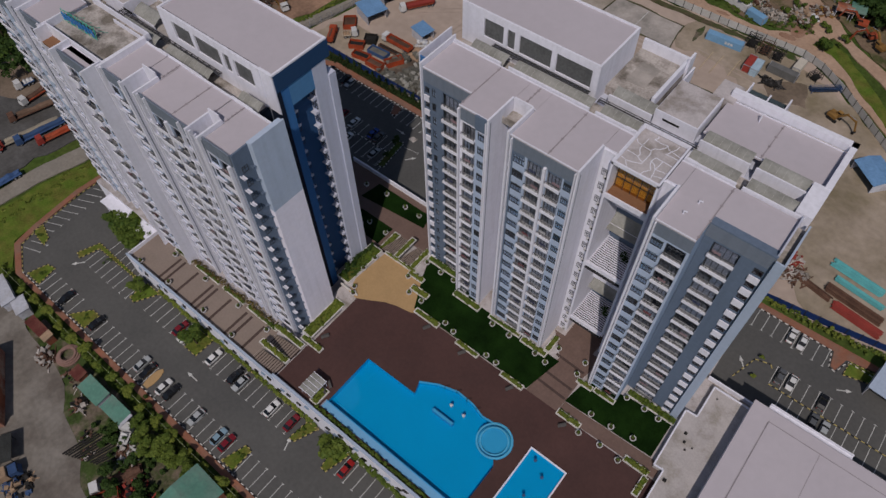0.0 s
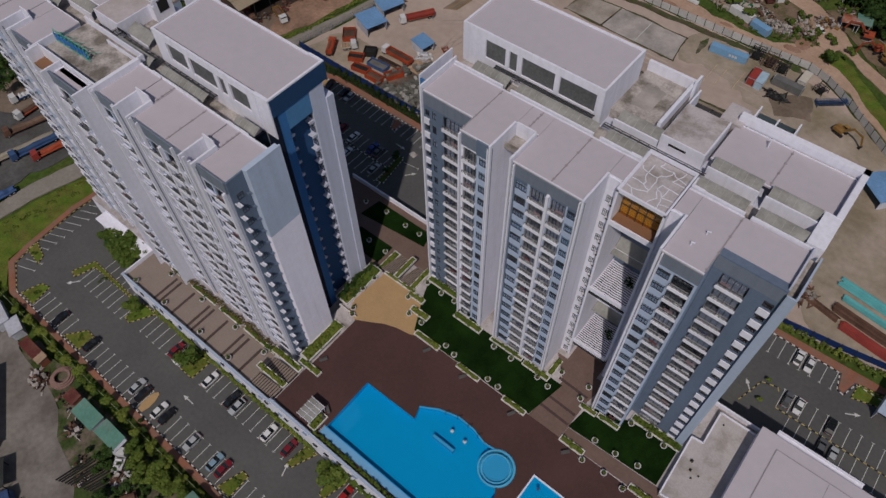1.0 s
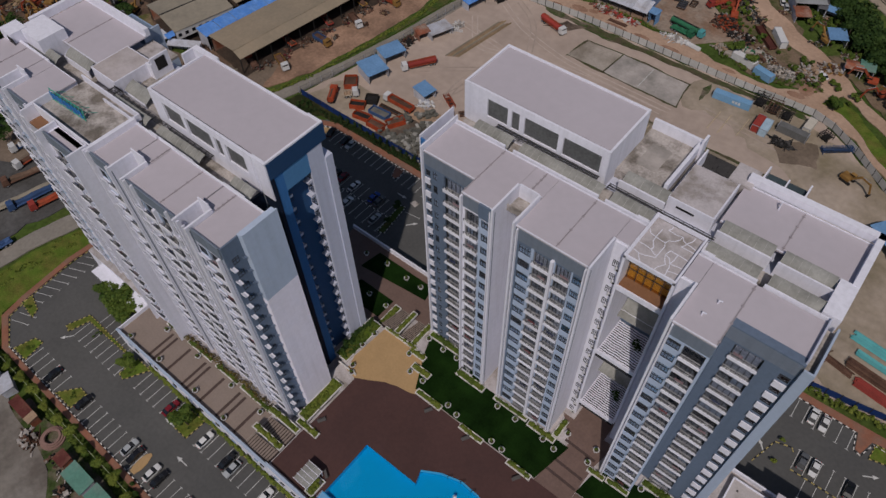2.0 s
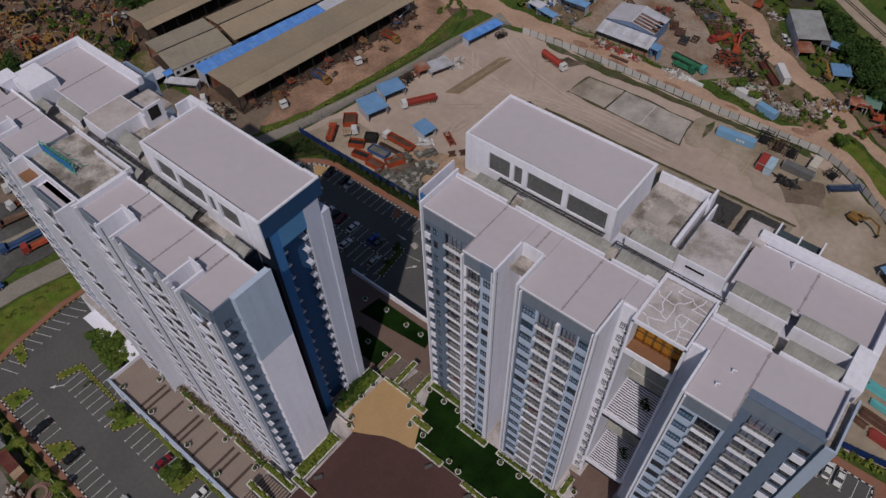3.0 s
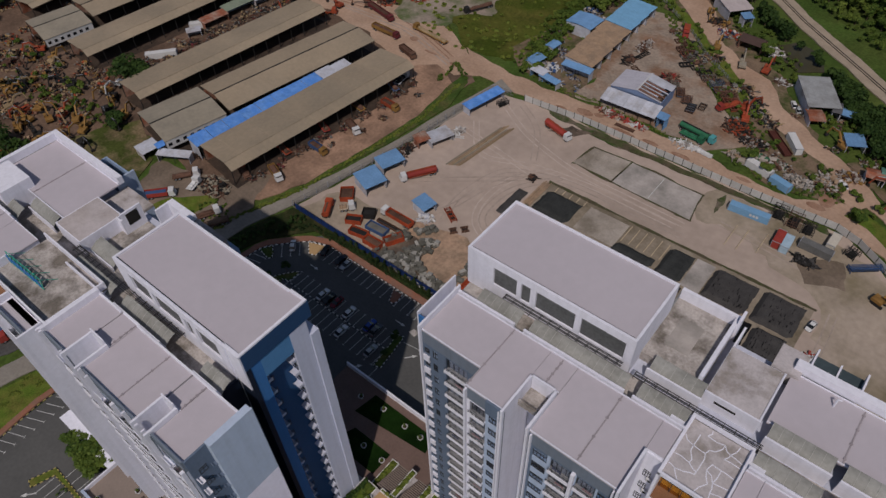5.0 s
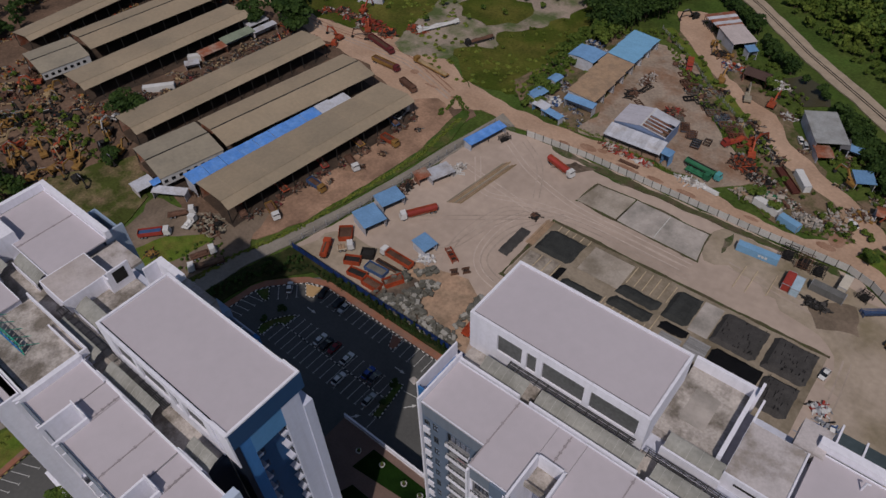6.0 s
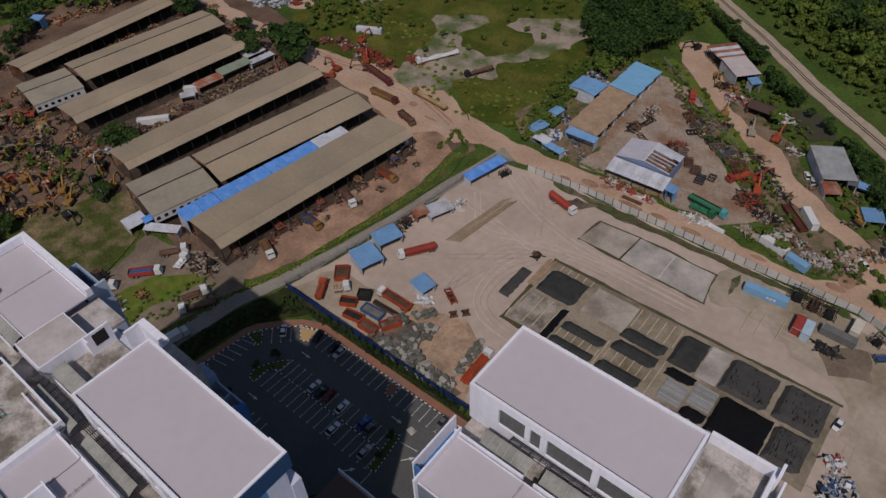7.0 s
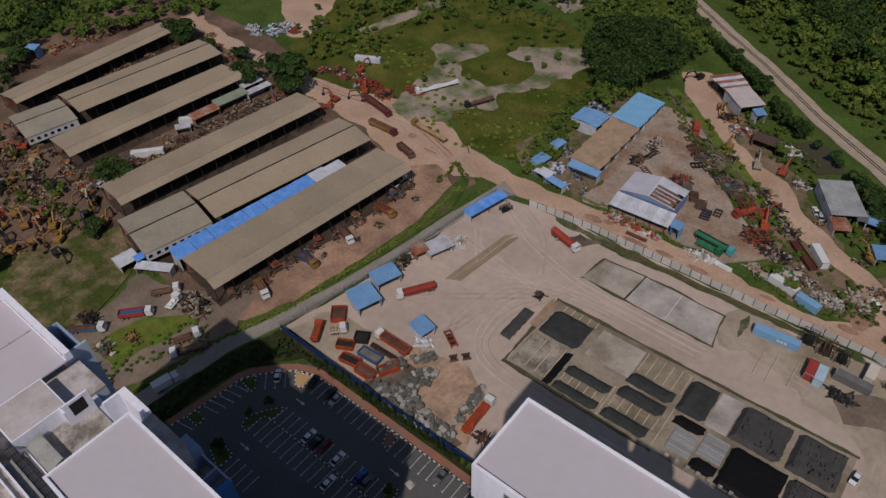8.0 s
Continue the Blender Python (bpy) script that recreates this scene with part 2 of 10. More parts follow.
POOLT = mat("pool_tile", (0.0, 0.37, 0.64), 0.4, 0.04, 0.2, 2)
POOLE = mat("pool_edge_tile", (0.05, 0.32, 0.58), 0.4, 0.05, 0.2, 3)
WHITEP = mat("white_metal", (0.54, 0.54, 0.55), 0.5, 0.08, 0.3, 2, rnd=0.08)
DARKM = mat("dark_metal", (0.024, 0.023, 0.023), 0.7, 0.25, 0.5, 3)
RUST = mat("rust", (0.105, 0.058, 0.042), 0.85, 0.35, 0.4, 3, rnd=0.25)
ORANGE = mat("orange_paint", (0.31, 0.062, 0.030), 0.6, 0.2, 0.4, 3, rnd=0.15, col2=(0.20, 0.055, 0.03), patch=0.25)
YELLOW = mat("yellow_paint", (0.27, 0.155, 0.05), 0.65, 0.22, 0.4, 3, rnd=0.15, col2=(0.17, 0.09, 0.03), patch=0.3)
MAROON = mat("maroon_paint", (0.115, 0.026, 0.030), 0.55, 0.15, 0.4, 3, rnd=0.15)
REDM = mat("red_paint", (0.26, 0.042, 0.034), 0.55, 0.15, 0.4, 3, rnd=0.2)
BLUEM = mat("blue_machine_paint", (0.045, 0.085, 0.19), 0.55, 0.15, 0.4, 3, rnd=0.2)
CYANM = mat("turquoise_paint", (0.10, 0.36, 0.38), 0.55, 0.15, 0.4, 3, rnd=0.2)
GREENM = mat("green_machine_paint", (0.03, 0.13, 0.07), 0.6, 0.2, 0.4, 3, rnd=0.2)
CONTB = mat("container_blue", (0.17, 0.33, 0.52), 0.55, 0.10, 0.3, 2)
TANM = mat("faded_tan_paint", (0.30, 0.22, 0.13), 0.7, 0.25, 0.4, 3, rnd=0.2)
TOPR = mat("pale_green_wire", (0.32, 0.36, 0.22), 0.6, 0.1)
MESHF = mat("mesh_fence", (0.18, 0.18, 0.18), 0.7, 0.2, 0.3, 2, rnd=0.2)
RUBBER = mat("tyre_rubber", (0.018, 0.018, 0.019), 0.85, 0.1)
RUBBLE = mat("rubble_stone", (0.16, 0.155, 0.145), 0.95, 0.3, 0.5, 3, rnd=0.2)
BARK = mat("bark", (0.10, 0.075, 0.055), 0.95, 0.25, 0.8, 5)
FENCE = mat("fence_sheet", (0.473, 0.4675, 0.462), 0.6, 0.12, 0.3, 2, rnd=0.1)
BLUEF = mat("blue_hoarding", (0.012, 0.032, 0.125), 0.6, 0.12, 0.3, 2, rnd=0.15)
SOIL = mat("planter_soil", (0.06, 0.042, 0.03), 0.95, 0.2, 0.8, 5)
BALLAST = mat("rail_ballast", (0.33, 0.27, 0.21), 0.95, 0.2, 0.3, 3, bump=0.4)
LEAF = leaf_mat("leaf_dark", (0.008, 0.022, 0.006), (0.045, 0.078, 0.018))
LEAF2 = leaf_mat("leaf_mid", (0.027, 0.060, 0.011), (0.115, 0.150, 0.028))
LEAF3 = leaf_mat("leaf_bright", (0.06, 0.10, 0.018), (0.17, 0.19, 0.035))
LEAFB = leaf_mat("leaf_brown", (0.045, 0.035, 0.014), (0.15, 0.115, 0.04))
# hedge leaves with the tower's shadow put into their green
LEAFK = leaf_mat("leaf_shaded", (0.005, 0.012, 0.004), (0.026, 0.045, 0.012))
SCRAPM = leaf_mat("scrap_mixed", (0.050, 0.032, 0.026), (0.22, 0.12, 0.085))

# ---------------- mesh building ----------------
from mathutils.geometry import tessellate_polygon


class Shape:
    """Collects faces of one mesh, with a slot for each material."""

    def __init__(self):
        self.v, self.f, self.m = [], [], []

    def add(self, verts, faces, slot=0):
        k = len(self.v)
        self.v.extend(verts)
        self.f.extend(tuple(i + k for i in f) for f in faces)
        self.m.extend([slot] * len(faces))
        return self

    def box(self, x0, x1, y0, y1, z0, z1, slot=0, at=None):
        c = [(x0, y0, z0), (x1, y0, z0), (x1, y1, z0), (x0, y1, z0), (x0, y0, z1), (x1, y0, z1), (x1, y1, z1), (x0, y1, z1)]
        if at is not None:
            c = [tuple(at @ Vector(p)) for p in c]
        return self.add(c, [(3, 2, 1, 0), (4, 5, 6, 7), (0, 1, 5, 4), (1, 2, 6, 5), (2, 3, 7, 6), (3, 0, 4, 7)], slot)

    def chamfer(self, x0, x1, y0, y1, z0, z1, c, slot=0, at=None):
        """A box with its upper edges cut at 45 degrees."""
        lo = [(x0, y0), (x1, y0), (x1, y1), (x0, y1)]
        hi = [(x0 + c, y0 + c), (x1 - c, y0 + c), (x1 - c, y1 - c), (x0 + c, y1 - c)]
        p = [(x, y, z0) for x, y in lo] + [(x, y, z1 - c) for x, y in lo] + [(x, y, z1) for x, y in hi]
        if at is not None:
            p = [tuple(at @ Vector(q)) for q in p]
        f = [(3, 2, 1, 0), (8, 9, 10, 11)]
        for i in range(4):
            j = (i + 1) % 4
            f += [(i, j, 4 + j, 4 + i), (4 + i, 4 + j, 8 + j, 8 + i)]
        return self.add(p, f, slot)

    def loft(self, rings, slot=0, cap=True):
        """Skin over rings of equal length."""
        n = len(rings[0])
        v = [tuple(p) for r in rings for p in r]
        f = []
        for k in range(len(rings) - 1):
            for i in range(n):
                j = (i + 1) % n
                f.append((k * n + i, k * n + j, k * n + n + j, k * n + n + i))
        if cap:
            f += [tuple(range(n - 1, -1, -1)), tuple(range((len(rings) - 1) * n, len(rings) * n))]
        return self.add(v, f, slot)

    def tube(self, p0, p1, r0, r1=None, n=6, slot=0):
        r1 = r0 if r1 is None else r1
        a, b = Vector(p0), Vector(p1)
        d = (b - a).normalized()
        u = d.orthogonal().normalized()
        w = d.cross(u)
        ring = [(math.cos(2 * math.pi * i / n), math.sin(2 * math.pi * i / n)) for i in range(n)]
        return self.loft([[a + (u * c + w * s) * r0 for c, s in ring], [b + (u * c + w * s) * r1 for c, s in ring]], slot)

    def beam(self, p0, p1, w, h, slot=0):
        a, b = Vector(p0), Vector(p1)
        d = (b - a).normalized()
        u = Vector((0, 0, 1)).cross(d)
        u = u.normalized() if u.length > 1e-4 else Vector((1, 0, 0))
        t = d.cross(u)
        q = [(-1, -1), (1, -1), (1, 1), (-1, 1)]
        return self.loft([[p + u * (c * w / 2) + t * (s * h / 2) for c, s in q] for p in (a, b)], slot)

    def prism(self, pts, z0, z1, slot=0, side=None):
        """An upright solid over any outline that runs anticlockwise."""
        n = len(pts)
        area = sum(pts[i][0] * pts[(i + 1) % n][1] - pts[(i + 1) % n][0] * pts[i][1] for i in range(n))
        pts = pts if area > 0 else pts[::-1]
        k = len(self.v)
        self.v.extend([(x, y, z0) for x, y in pts] + [(x, y, z1) for x, y in pts])
        for i in range(n):
            j = (i + 1) % n
            self.f.append((k + i, k + j, k + n + j, k + n + i))
            self.m.append(slot if side is None else side)
        tris = tessellate_polygon([[Vector((x, y, 0)) for x, y in pts]])
        for t in tris:
            a, b, c = (pts[i] for i in t)
            up = (b[0] - a[0]) * (c[1] - a[1]) - (c[0] - a[0]) * (b[1] - a[1]) > 0
            t = t if up else t[::-1]
            self.f.append(tuple(k + n + i for i in t))
            self.f.append(tuple(k + i for i in t[::-1]))
            self.m.extend((slot, slot))
        return self

    def lattice(self, xs, zs, holes, y0, y1, slot=0):
        """An upright panel over the grid xs, zs, with open cells, as one connected solid facing -y."""
        nx, nz = len(xs) - 1, len(zs) - 1
        full = {(i, j) for i in range(nx) for j in range(nz)} - set(holes)
        k = len(self.v)
        self.v.extend((x, y, z) for y in (y0, y1) for z in zs for x in xs)
        w = nx + 1
        n = w * (nz + 1)

        def put(*f):
            self.f.append(tuple(k + q for q in f))
            self.m.append(slot)

        for i, j in full:
            a, b, c, d = j * w + i, j * w + i + 1, (j + 1) * w + i + 1, (j + 1) * w + i
            put(a, b, c, d)
            put(n + d, n + c, n + b, n + a)
            for e, p, q in (((i, j - 1), a, b), ((i + 1, j), b, c), ((i, j + 1), c, d), ((i - 1, j), d, a)):
                if e not in full:
                    put(q, p, n + p, n + q)
        return self

    def mesh(self, name, mats):
        me = bpy.data.meshes.new(name)
        me.from_pydata([tuple(p) for p in self.v], [], self.f)
        for m in mats if isinstance(mats, (list, tuple)) else [mats]:
            me.materials.append(m)
        if any(self.m):
            me.polygons.foreach_set("material_index", self.m)
        me.update()
        return me


def thing(name, label, category, m=None, group="", kind=""):
    ob = new(name)
    ob.empty_display_size = 0.5
    if m is not None:
        ob.matrix_basis = m
    return tagged(ob, label, category, group, kind)


def part(name, shape, mats, parent=None, label="", m=None):
    """Links a Shape or a finished mesh as one object under a thing or part."""
    me = shape.mesh(name, mats) if isinstance(shape, Shape) else shape
    ob = new(name, me)
    ob.parent = parent
    if m is not None:
        ob.matrix_basis = m
    return tagged(ob, label)


def solid(name, shape, mats, label, category, group="", kind="", m=None):
    """A top-level thing of one mesh."""
    ob = part(name, shape, mats, None, "", m)
    return tagged(ob, label, category, group, kind)


def ragged(pts, step=3.0, amp=0.8, seed=0):
    """An outline with its long sides broken up unevenly."""
    rnd = random.Random(seed)
    out = []
    n = len(pts)
    for i in range(n):
        a, b = Vector((*pts[i], 0)), Vector((*pts[(i + 1) % n], 0))
        k = max(1, int((b - a).length / step))
        nrm = Vector((-(b - a).y, (b - a).x, 0)).normalized()
        for j in range(k):
            p = a.lerp(b, j / k)
            s = noise.noise(p * 0.11 + Vector((seed, 0, 0))) * amp * 1.6 + rnd.uniform(-0.5, 0.5) * amp * 0.6
            p = p + nrm * (s if j else s * 0.3)
            out.append((p.x, p.y))
    return out


def ground_patch(name, pts, z, material, label, amp=0.8, step=3.0, seed=0, deep=0.3):
    s = Shape().prism(ragged(pts, step, amp, seed) if amp else pts, z - deep, z)
    return solid(name, s, material, label, name.replace("_", " "), kind="structure")


def ribbon(line, w):
    """The outline of a strip of width w (or widths) along a line."""
    L, R = [], []
    n = len(line)
    for i, p in enumerate(line):
        a, b = Vector(line[max(0, i - 1)]), Vector(line[min(n - 1, i + 1)])
        d = (b - a).normalized()
        q = Vector((-d.y, d.x)) * ((w[i] if isinstance(w, (list, tuple)) else w) / 2)
        L.append(tuple(Vector(p) + q))
        R.append(tuple(Vector(p) - q))
    return L + R[::-1]


def leaves(centres, per, size, flat=0.6, seed=0):
    """Loose leaf-clump quads scattered round lobes (x, y, z, rx, rz); returns vertex and face arrays."""
    rg = np.random.default_rng(seed)
    c = np.repeat(np.array(centres, float), per, axis=0)
    n = len(c)
    d = rg.normal(size=(n, 3))
    d /= np.linalg.norm(d, axis=1, keepdims=True)
    d[:, 2] = np.where(d[:, 2] < -0.35, -d[:, 2], d[:, 2])
    r = 0.55 + 0.5 * rg.random((n, 1)) ** 0.6
    p = c[:, :3] + d * r * np.stack([c[:, 3], c[:, 3], c[:, 4]], 1)
    nrm = d + rg.normal(scale=0.5, size=(n, 3))
    nrm[:, 2] += flat
    nrm /= np.linalg.norm(nrm, axis=1, keepdims=True)
    t = np.cross(nrm, rg.normal(size=(n, 3)))
    t /= np.linalg.norm(t, axis=1, keepdims=True)
    b = np.cross(nrm, t)
    s = size * (0.5 + rg.random((n, 1)))
    e = s * (0.5 + 0.4 * rg.random((n, 1)))
    v = np.stack([p - t * s, p - b * e, p + t * s, p + b * e], 1).reshape(-1, 3)
    return v, np.arange(n * 4).reshape(-1, 4)


def leaf_mesh(name, centres, per, size, material, flat=0.6, seed=0):
    v, f = leaves(centres, per, size, flat, seed)
    me = bpy.data.meshes.new(name)
    me.vertices.add(len(v))
    me.vertices.foreach_set("co", v.ravel())
    me.loops.add(f.size)
    me.loops.foreach_set("vertex_index", f.ravel())
    me.polygons.add(len(f))
    me.polygons.foreach_set("loop_start", np.arange(len(f)) * 4)
    me.update(calc_edges=True)
    me.materials.append(material)
    return me


# ---------------- ground ----------------
ground = Shape()
ground.add([(-3000, -3000, -0.3), (3000, -3000, -0.3), (3000, 3000, -0.3), (-3000, 3000, -0.3)], [(0, 1, 2, 3)])
solid("ground", ground, SCRUB, "rough green scrubland with dry patches", "ground", kind="structure")

# car parks round the podium
ground_patch("car_park_west", [(-156, 9), (-146, 5.3), (-20, 4.6), (60, 4), (60, 24.4), (-118, 24.4), (-118, 36), (-130, 40), (-152, 42), (-157, 36)], 0.0, ASPH,
             "dark grey asphalt car park below the podium wall", amp=0)
ground_patch("car_park_north", [(-156, 40), (-120, 40), (-118, 62), (-100, 82.6), (-60, 82.6), (-60, 98), (1.7, 98), (1.7, 72), (70, 72), (70, 113), (-143, 113), (-154, 101), (-157.5, 78)], 0.0, ASPH,
             "dark asphalt car park behind the towers", amp=0)
for pts, z, material, nm, lab, amp, seed in [
    ([(-184, -20), (-176, 17), (-175, 30), (-172, 42), (-172, 60), (-172, 78), (-170.4, 100), (-163.5, 119.5), (-160.8, 132), (-158.8, 140), (-155, 162), (-152, 187), (-149, 204), (-148, 212), (-140, 208), (-144.3, 202.8), (-147.2, 187.3), (-151.4, 163), (-155.2, 141), (-156.8, 128), (-160, 116), (-164.2, 101), (-166.6, 78), (-166.4, 60), (-166.6, 38), (-170, 25), (-171, 14), (-178, -20)], 0.09, ROADC, "back_road", "grey gravel-topped access road", 0.4, 1),
    ([(-159, 115), (-151, 155), (-145.5, 205), (-133, 206), (-110, 207), (-20, 206.6), (-9, 199.6), (10, 183.4), (40, 157.6), (60, 142), (60, 121), (33, 119), (0, 116), (-90, 116), (-120, 115)], 0.03, SAND, "yard", "pale sandy lorry yard with tyre tracks", 0.8, 2),
    ([(-58, 204), (-58, 188), (-36, 186), (-20, 178), (-12, 164), (-14, 150), (-16, 126), (20, 120), (50, 122), (50, 160), (10, 184), (-10, 198), (-24, 206)], 0.05, MOTTLE, "yard_ground", "mottled brown and sandy yard ground", 3.0, 3),
    ([(-172, 222), (-160, 209), (-133, 208.5), (-108, 209.5), (-66, 209.5), (-46, 208.6), (-22, 209.2), (-13, 206.4), (0, 196.6), (22, 178), (24, 180.4), (2, 200), (-9, 210), (-18, 215.4), (-25, 222), (-29, 220), (-38, 213.6), (-50, 213.4), (-63, 216), (-88, 217.5), (-110, 219), (-121, 217.5), (-148, 217)], 0.03, DIRT, "dirt_road", "reddish dirt road along the yard fence", 1.0, 4),
    ([(-178, 192), (-166, 205), (-163, 216), (-185, 228), (-213, 232), (-236, 225), (-258, 221.6), (-280, 225.4), (-301, 223), (-316, 225), (-343, 229), (-377, 238), (-420, 250), (-420, 243), (-384, 231), (-351, 221.6), (-320, 217), (-301, 216), (-282, 217.6), (-258, 212), (-240, 208), (-211, 207)], 0.04, DIRT, "dirt_road", "rutted reddish dirt road past the warehouses", 1.2, 5),
    ([(-120, 219), (-112, 221), (-70, 219), (-56, 233), (-66, 236), (-92, 262), (-106, 290), (-128, 292), (-121, 240)], 0.05, RUSTG, "scrapyard_ground", "brown hard-packed scrapyard ground", 1.5, 6),
    ([(-131, 322), (-123, 307), (-107, 292), (-90, 275), (-74, 261), (-65, 249), (-45, 239), (-36.5, 235.4), (-30, 230), (-27, 222), (-22, 219), (-20, 223), (-12.2, 218.4), (1.5, 209.6), (30, 188), (34, 196), (-0.7, 216.6), (-9.5, 222), (-18.8, 229), (-31, 239.6), (-42, 246), (-58, 257), (-68, 271), (-81, 276), (-93, 286), (-96, 296), (-108, 309), (-120, 328)], 0.06, DIRT, "dirt_road", "narrow dirt track between scrap heaps", 1.0, 7),
    ([(-330, 60), (-250, 84), (-232, 110), (-205, 108), (-186, 104), (-168, 120), (-155, 205), (-175, 212), (-215, 215), (-300, 236), (-395, 240), (-395, 60)], 0.02, MUD, "depot_ground", "dark brown churned mud of the machine depot", 1.5, 8),
    ([(-252, 86), (-236, 114), (-214, 103), (-206, 84), (-214, 70), (-235, 66)], 0.06, DRYG, "field", "rough grass plot with bare patches", 1.5, 9),
    ([(-212, 104), (-195, 108), (-176, 122), (-168, 108), (-172, 84), (-186, 60), (-205, 40), (-225, 30), (-225, 60), (-206, 84)], 0.05, SANDD, "depot_track", "brown dusty track with parked lorries", 1.5, 10),
    ([(-196.8, 79.4), (-195.3, 89), (-193.2, 95.7), (-183.9, 103.7), (-180.5, 103.3), (-181.7, 93.9), (-184.2, 83.9), (-182.9, 78.4)], 0.08, GRASS, "verge", "overgrown verge with weeds", 1.0, 11),
    ([(-174, 60), (-175.2, 78), (-172.6, 91.5), (-168.6, 106.6), (-163.8, 125), (-162.4, 140), (-160.4, 152), (-158.4, 175), (-161.0, 195), (-161.5, 206), (-157, 203), (-153, 187), (-156, 162), (-160, 140), (-162, 132), (-165, 119), (-171, 100), (-172.8, 78), (-172.6, 60)], 0.07, VERGE, "verge", "green grass verge along the road", 0.6, 12),
    ([(-303, 261), (-292, 241), (-283, 228), (-262, 222), (-236, 225), (-212, 232), (-190, 234), (-172, 222), (-154, 223), (-140, 246), (-152, 276), (-166, 310), (-195, 336), (-260, 330), (-330, 300)], 0.03, FIELD, "field", "bright green rough field", 2.0, 13),
    ([(-215, 226), (-220, 248), (-224, 267), (-234, 278), (-215, 292), (-203, 286), (-201, 299), (-174, 318), (-168, 308), (-166, 288), (-175, 269), (-184, 259), (-178, 248), (-189, 240), (-192, 227), (-205, 222)], 0.06, BARE, "bare_patch", "bare sandy ground in the field", 2.5, 14),
    ([(-215, 270), (-210, 286), (-188, 290), (-181, 281), (-182, 270), (-192, 261), (-206, 262)], 0.10, FIELD, "field", "green grass on bare ground", 2.0, 21),
    ([(-275, 268), (-270, 293), (-265, 316), (-258, 316), (-262, 292), (-267, 268)], 0.05, BARE, "bare_patch", "pale track in the far field", 1.5, 22),
    ([(-336, 270), (-309, 288), (-292, 258), (-290, 246), (-299, 243), (-312, 254)], 0.05, DIRT, "bare_patch", "reddish bare earth beyond the field", 1.5, 23),
    ([(-24, 215.6), (-20.4, 221), (-13.4, 217.6), (-4, 209), (6, 199.6), (30, 178), (26, 174), (3, 196.6), (-8, 207.4), (-17, 214)], 0.075, GRASS, "verge", "green weedy strip outside the yard fence", 0.8, 44),
    ([(-31, 240.4), (-18, 230), (-8, 223), (0, 217.6), (34, 198), (60, 200), (40, 232), (0, 246), (-24, 250)], 0.045, BANKG, "scrap_ground", "littered brown and green ground by the roadside", 1.5, 45),
    ([(-186, 108), (-180, 106), (-170, 112), (-163, 128), (-160, 150), (-158, 175), (-160, 198), (-172, 206), (-184, 196), (-184, 150)], 0.045, mat("apron_dirt", (0.34, 0.215, 0.15), 0.95, 0.25, 0.12, 0.9, bump=0.3, col2=(0.19, 0.12, 0.085), patch=0.42), "dirt_apron", "brown dirt apron along the warehouse", 0.8, 26),
    ([(-157, 117.6), (-155, 127), (-150, 131), (-140, 131), (-131, 134), (-124, 131), (-122, 118), (-140, 117.4)], 0.06, MOTTLE, "stained_ground", "grey stained ground under parked machines", 1.5, 27),
    ([(-128, 134), (-108, 139), (-95, 130), (-93, 118), (-122, 118)], 0.055, mat("clay_ground", (0.40, 0.27, 0.19), 0.95, 0.25, 0.2, 1.0, bump=0.3, col2=(0.24, 0.175, 0.125), patch=0.42), "clay_patch", "orange-brown clay ground between rubble rows", 1.5, 28),
    ([(-124, 296), (-108, 292), (-92, 264), (-66, 238), (-56, 232), (-60, 220), (-44, 216), (-20, 222), (-20, 236), (-40, 244), (-62, 272), (-84, 292), (-100, 306), (-118, 320)], 0.04, BANKG, "scrap_bank", "littered brown ground among the scrap heaps", 2.0, 29),
    ([(-158, 232), (-144, 222), (-120, 219), (-120, 240), (-126, 292), (-146, 290), (-150, 262)], 0.035, BANKG, "compound_ground", "littered brown ground round the blue sheds", 2.0, 30),
    ([(-180, 206), (-172, 214), (-160, 216), (-156, 209), (-164, 203)], 0.05, DIRT, "dirt_road", "reddish dirt road junction", 1.0, 24),
    ([(-60, 0.4), (-100, 1.2), (-130, 1.6), (-130, -3), (-114, -4.6), (-102, -8), (-92, -14), (-84, -18), (-60, -30), (-20, -30), (0, 0)], 0.06, WEEDG, "waste_ground", "weedy waste ground behind the sheds", 1.2, 25),
    ([(-260, 350), (-200, 345), (-190, 380), (-280, 390)], 0.05, BARE, "bare_patch", "bare sandy ground in the field", 3.0, 15),
    ([(-152, -1), (-137, 0.5), (-128, -3), (-114, -5), (-102, -10), (-85, -17), (-70, -30), (-80, -60), (-112, -50), (-124, -30), (-140, -14), (-160, -8)], 0.08, LANEC, "concrete_yard", "worn grey concrete lane beside the sheds", 1.2, 16),
    ([(-118, -6), (-100, -4), (-80, -8), (-60, -12), (-50, -30), (-70, -34), (-86, -18), (-104, -12)], 0.04, WEEDG, "scrap_ground", "littered weedy ground between sheds", 1.2, 17),
    ([(-240, -20), (-190, 4), (-179, 20), (-176, 42), (-178, 60), (-196, 62), (-212, 52), (-226, 36), (-250, 20)], 0.03, mat("dark_gravel", (0.10, 0.098, 0.098), 0.95, 0.25, 0.12, 1.0, bump=0.3, col2=(0.065, 0.062, 0.06), patch=0.4), "lorry_park", "dark gravel lorry park beside the road", 1.5, 18),
    ([(-170.6, -10), (-169.6, 16), (-168.6, 26), (-165, 40), (-162, 60), (-158, 60), (-154, 40), (-158, 34), (-157, 10), (-150, 5), (-165, -15)], 0.05, GRASS, "verge", "grass verge beside the perimeter path", 0.8, 19),
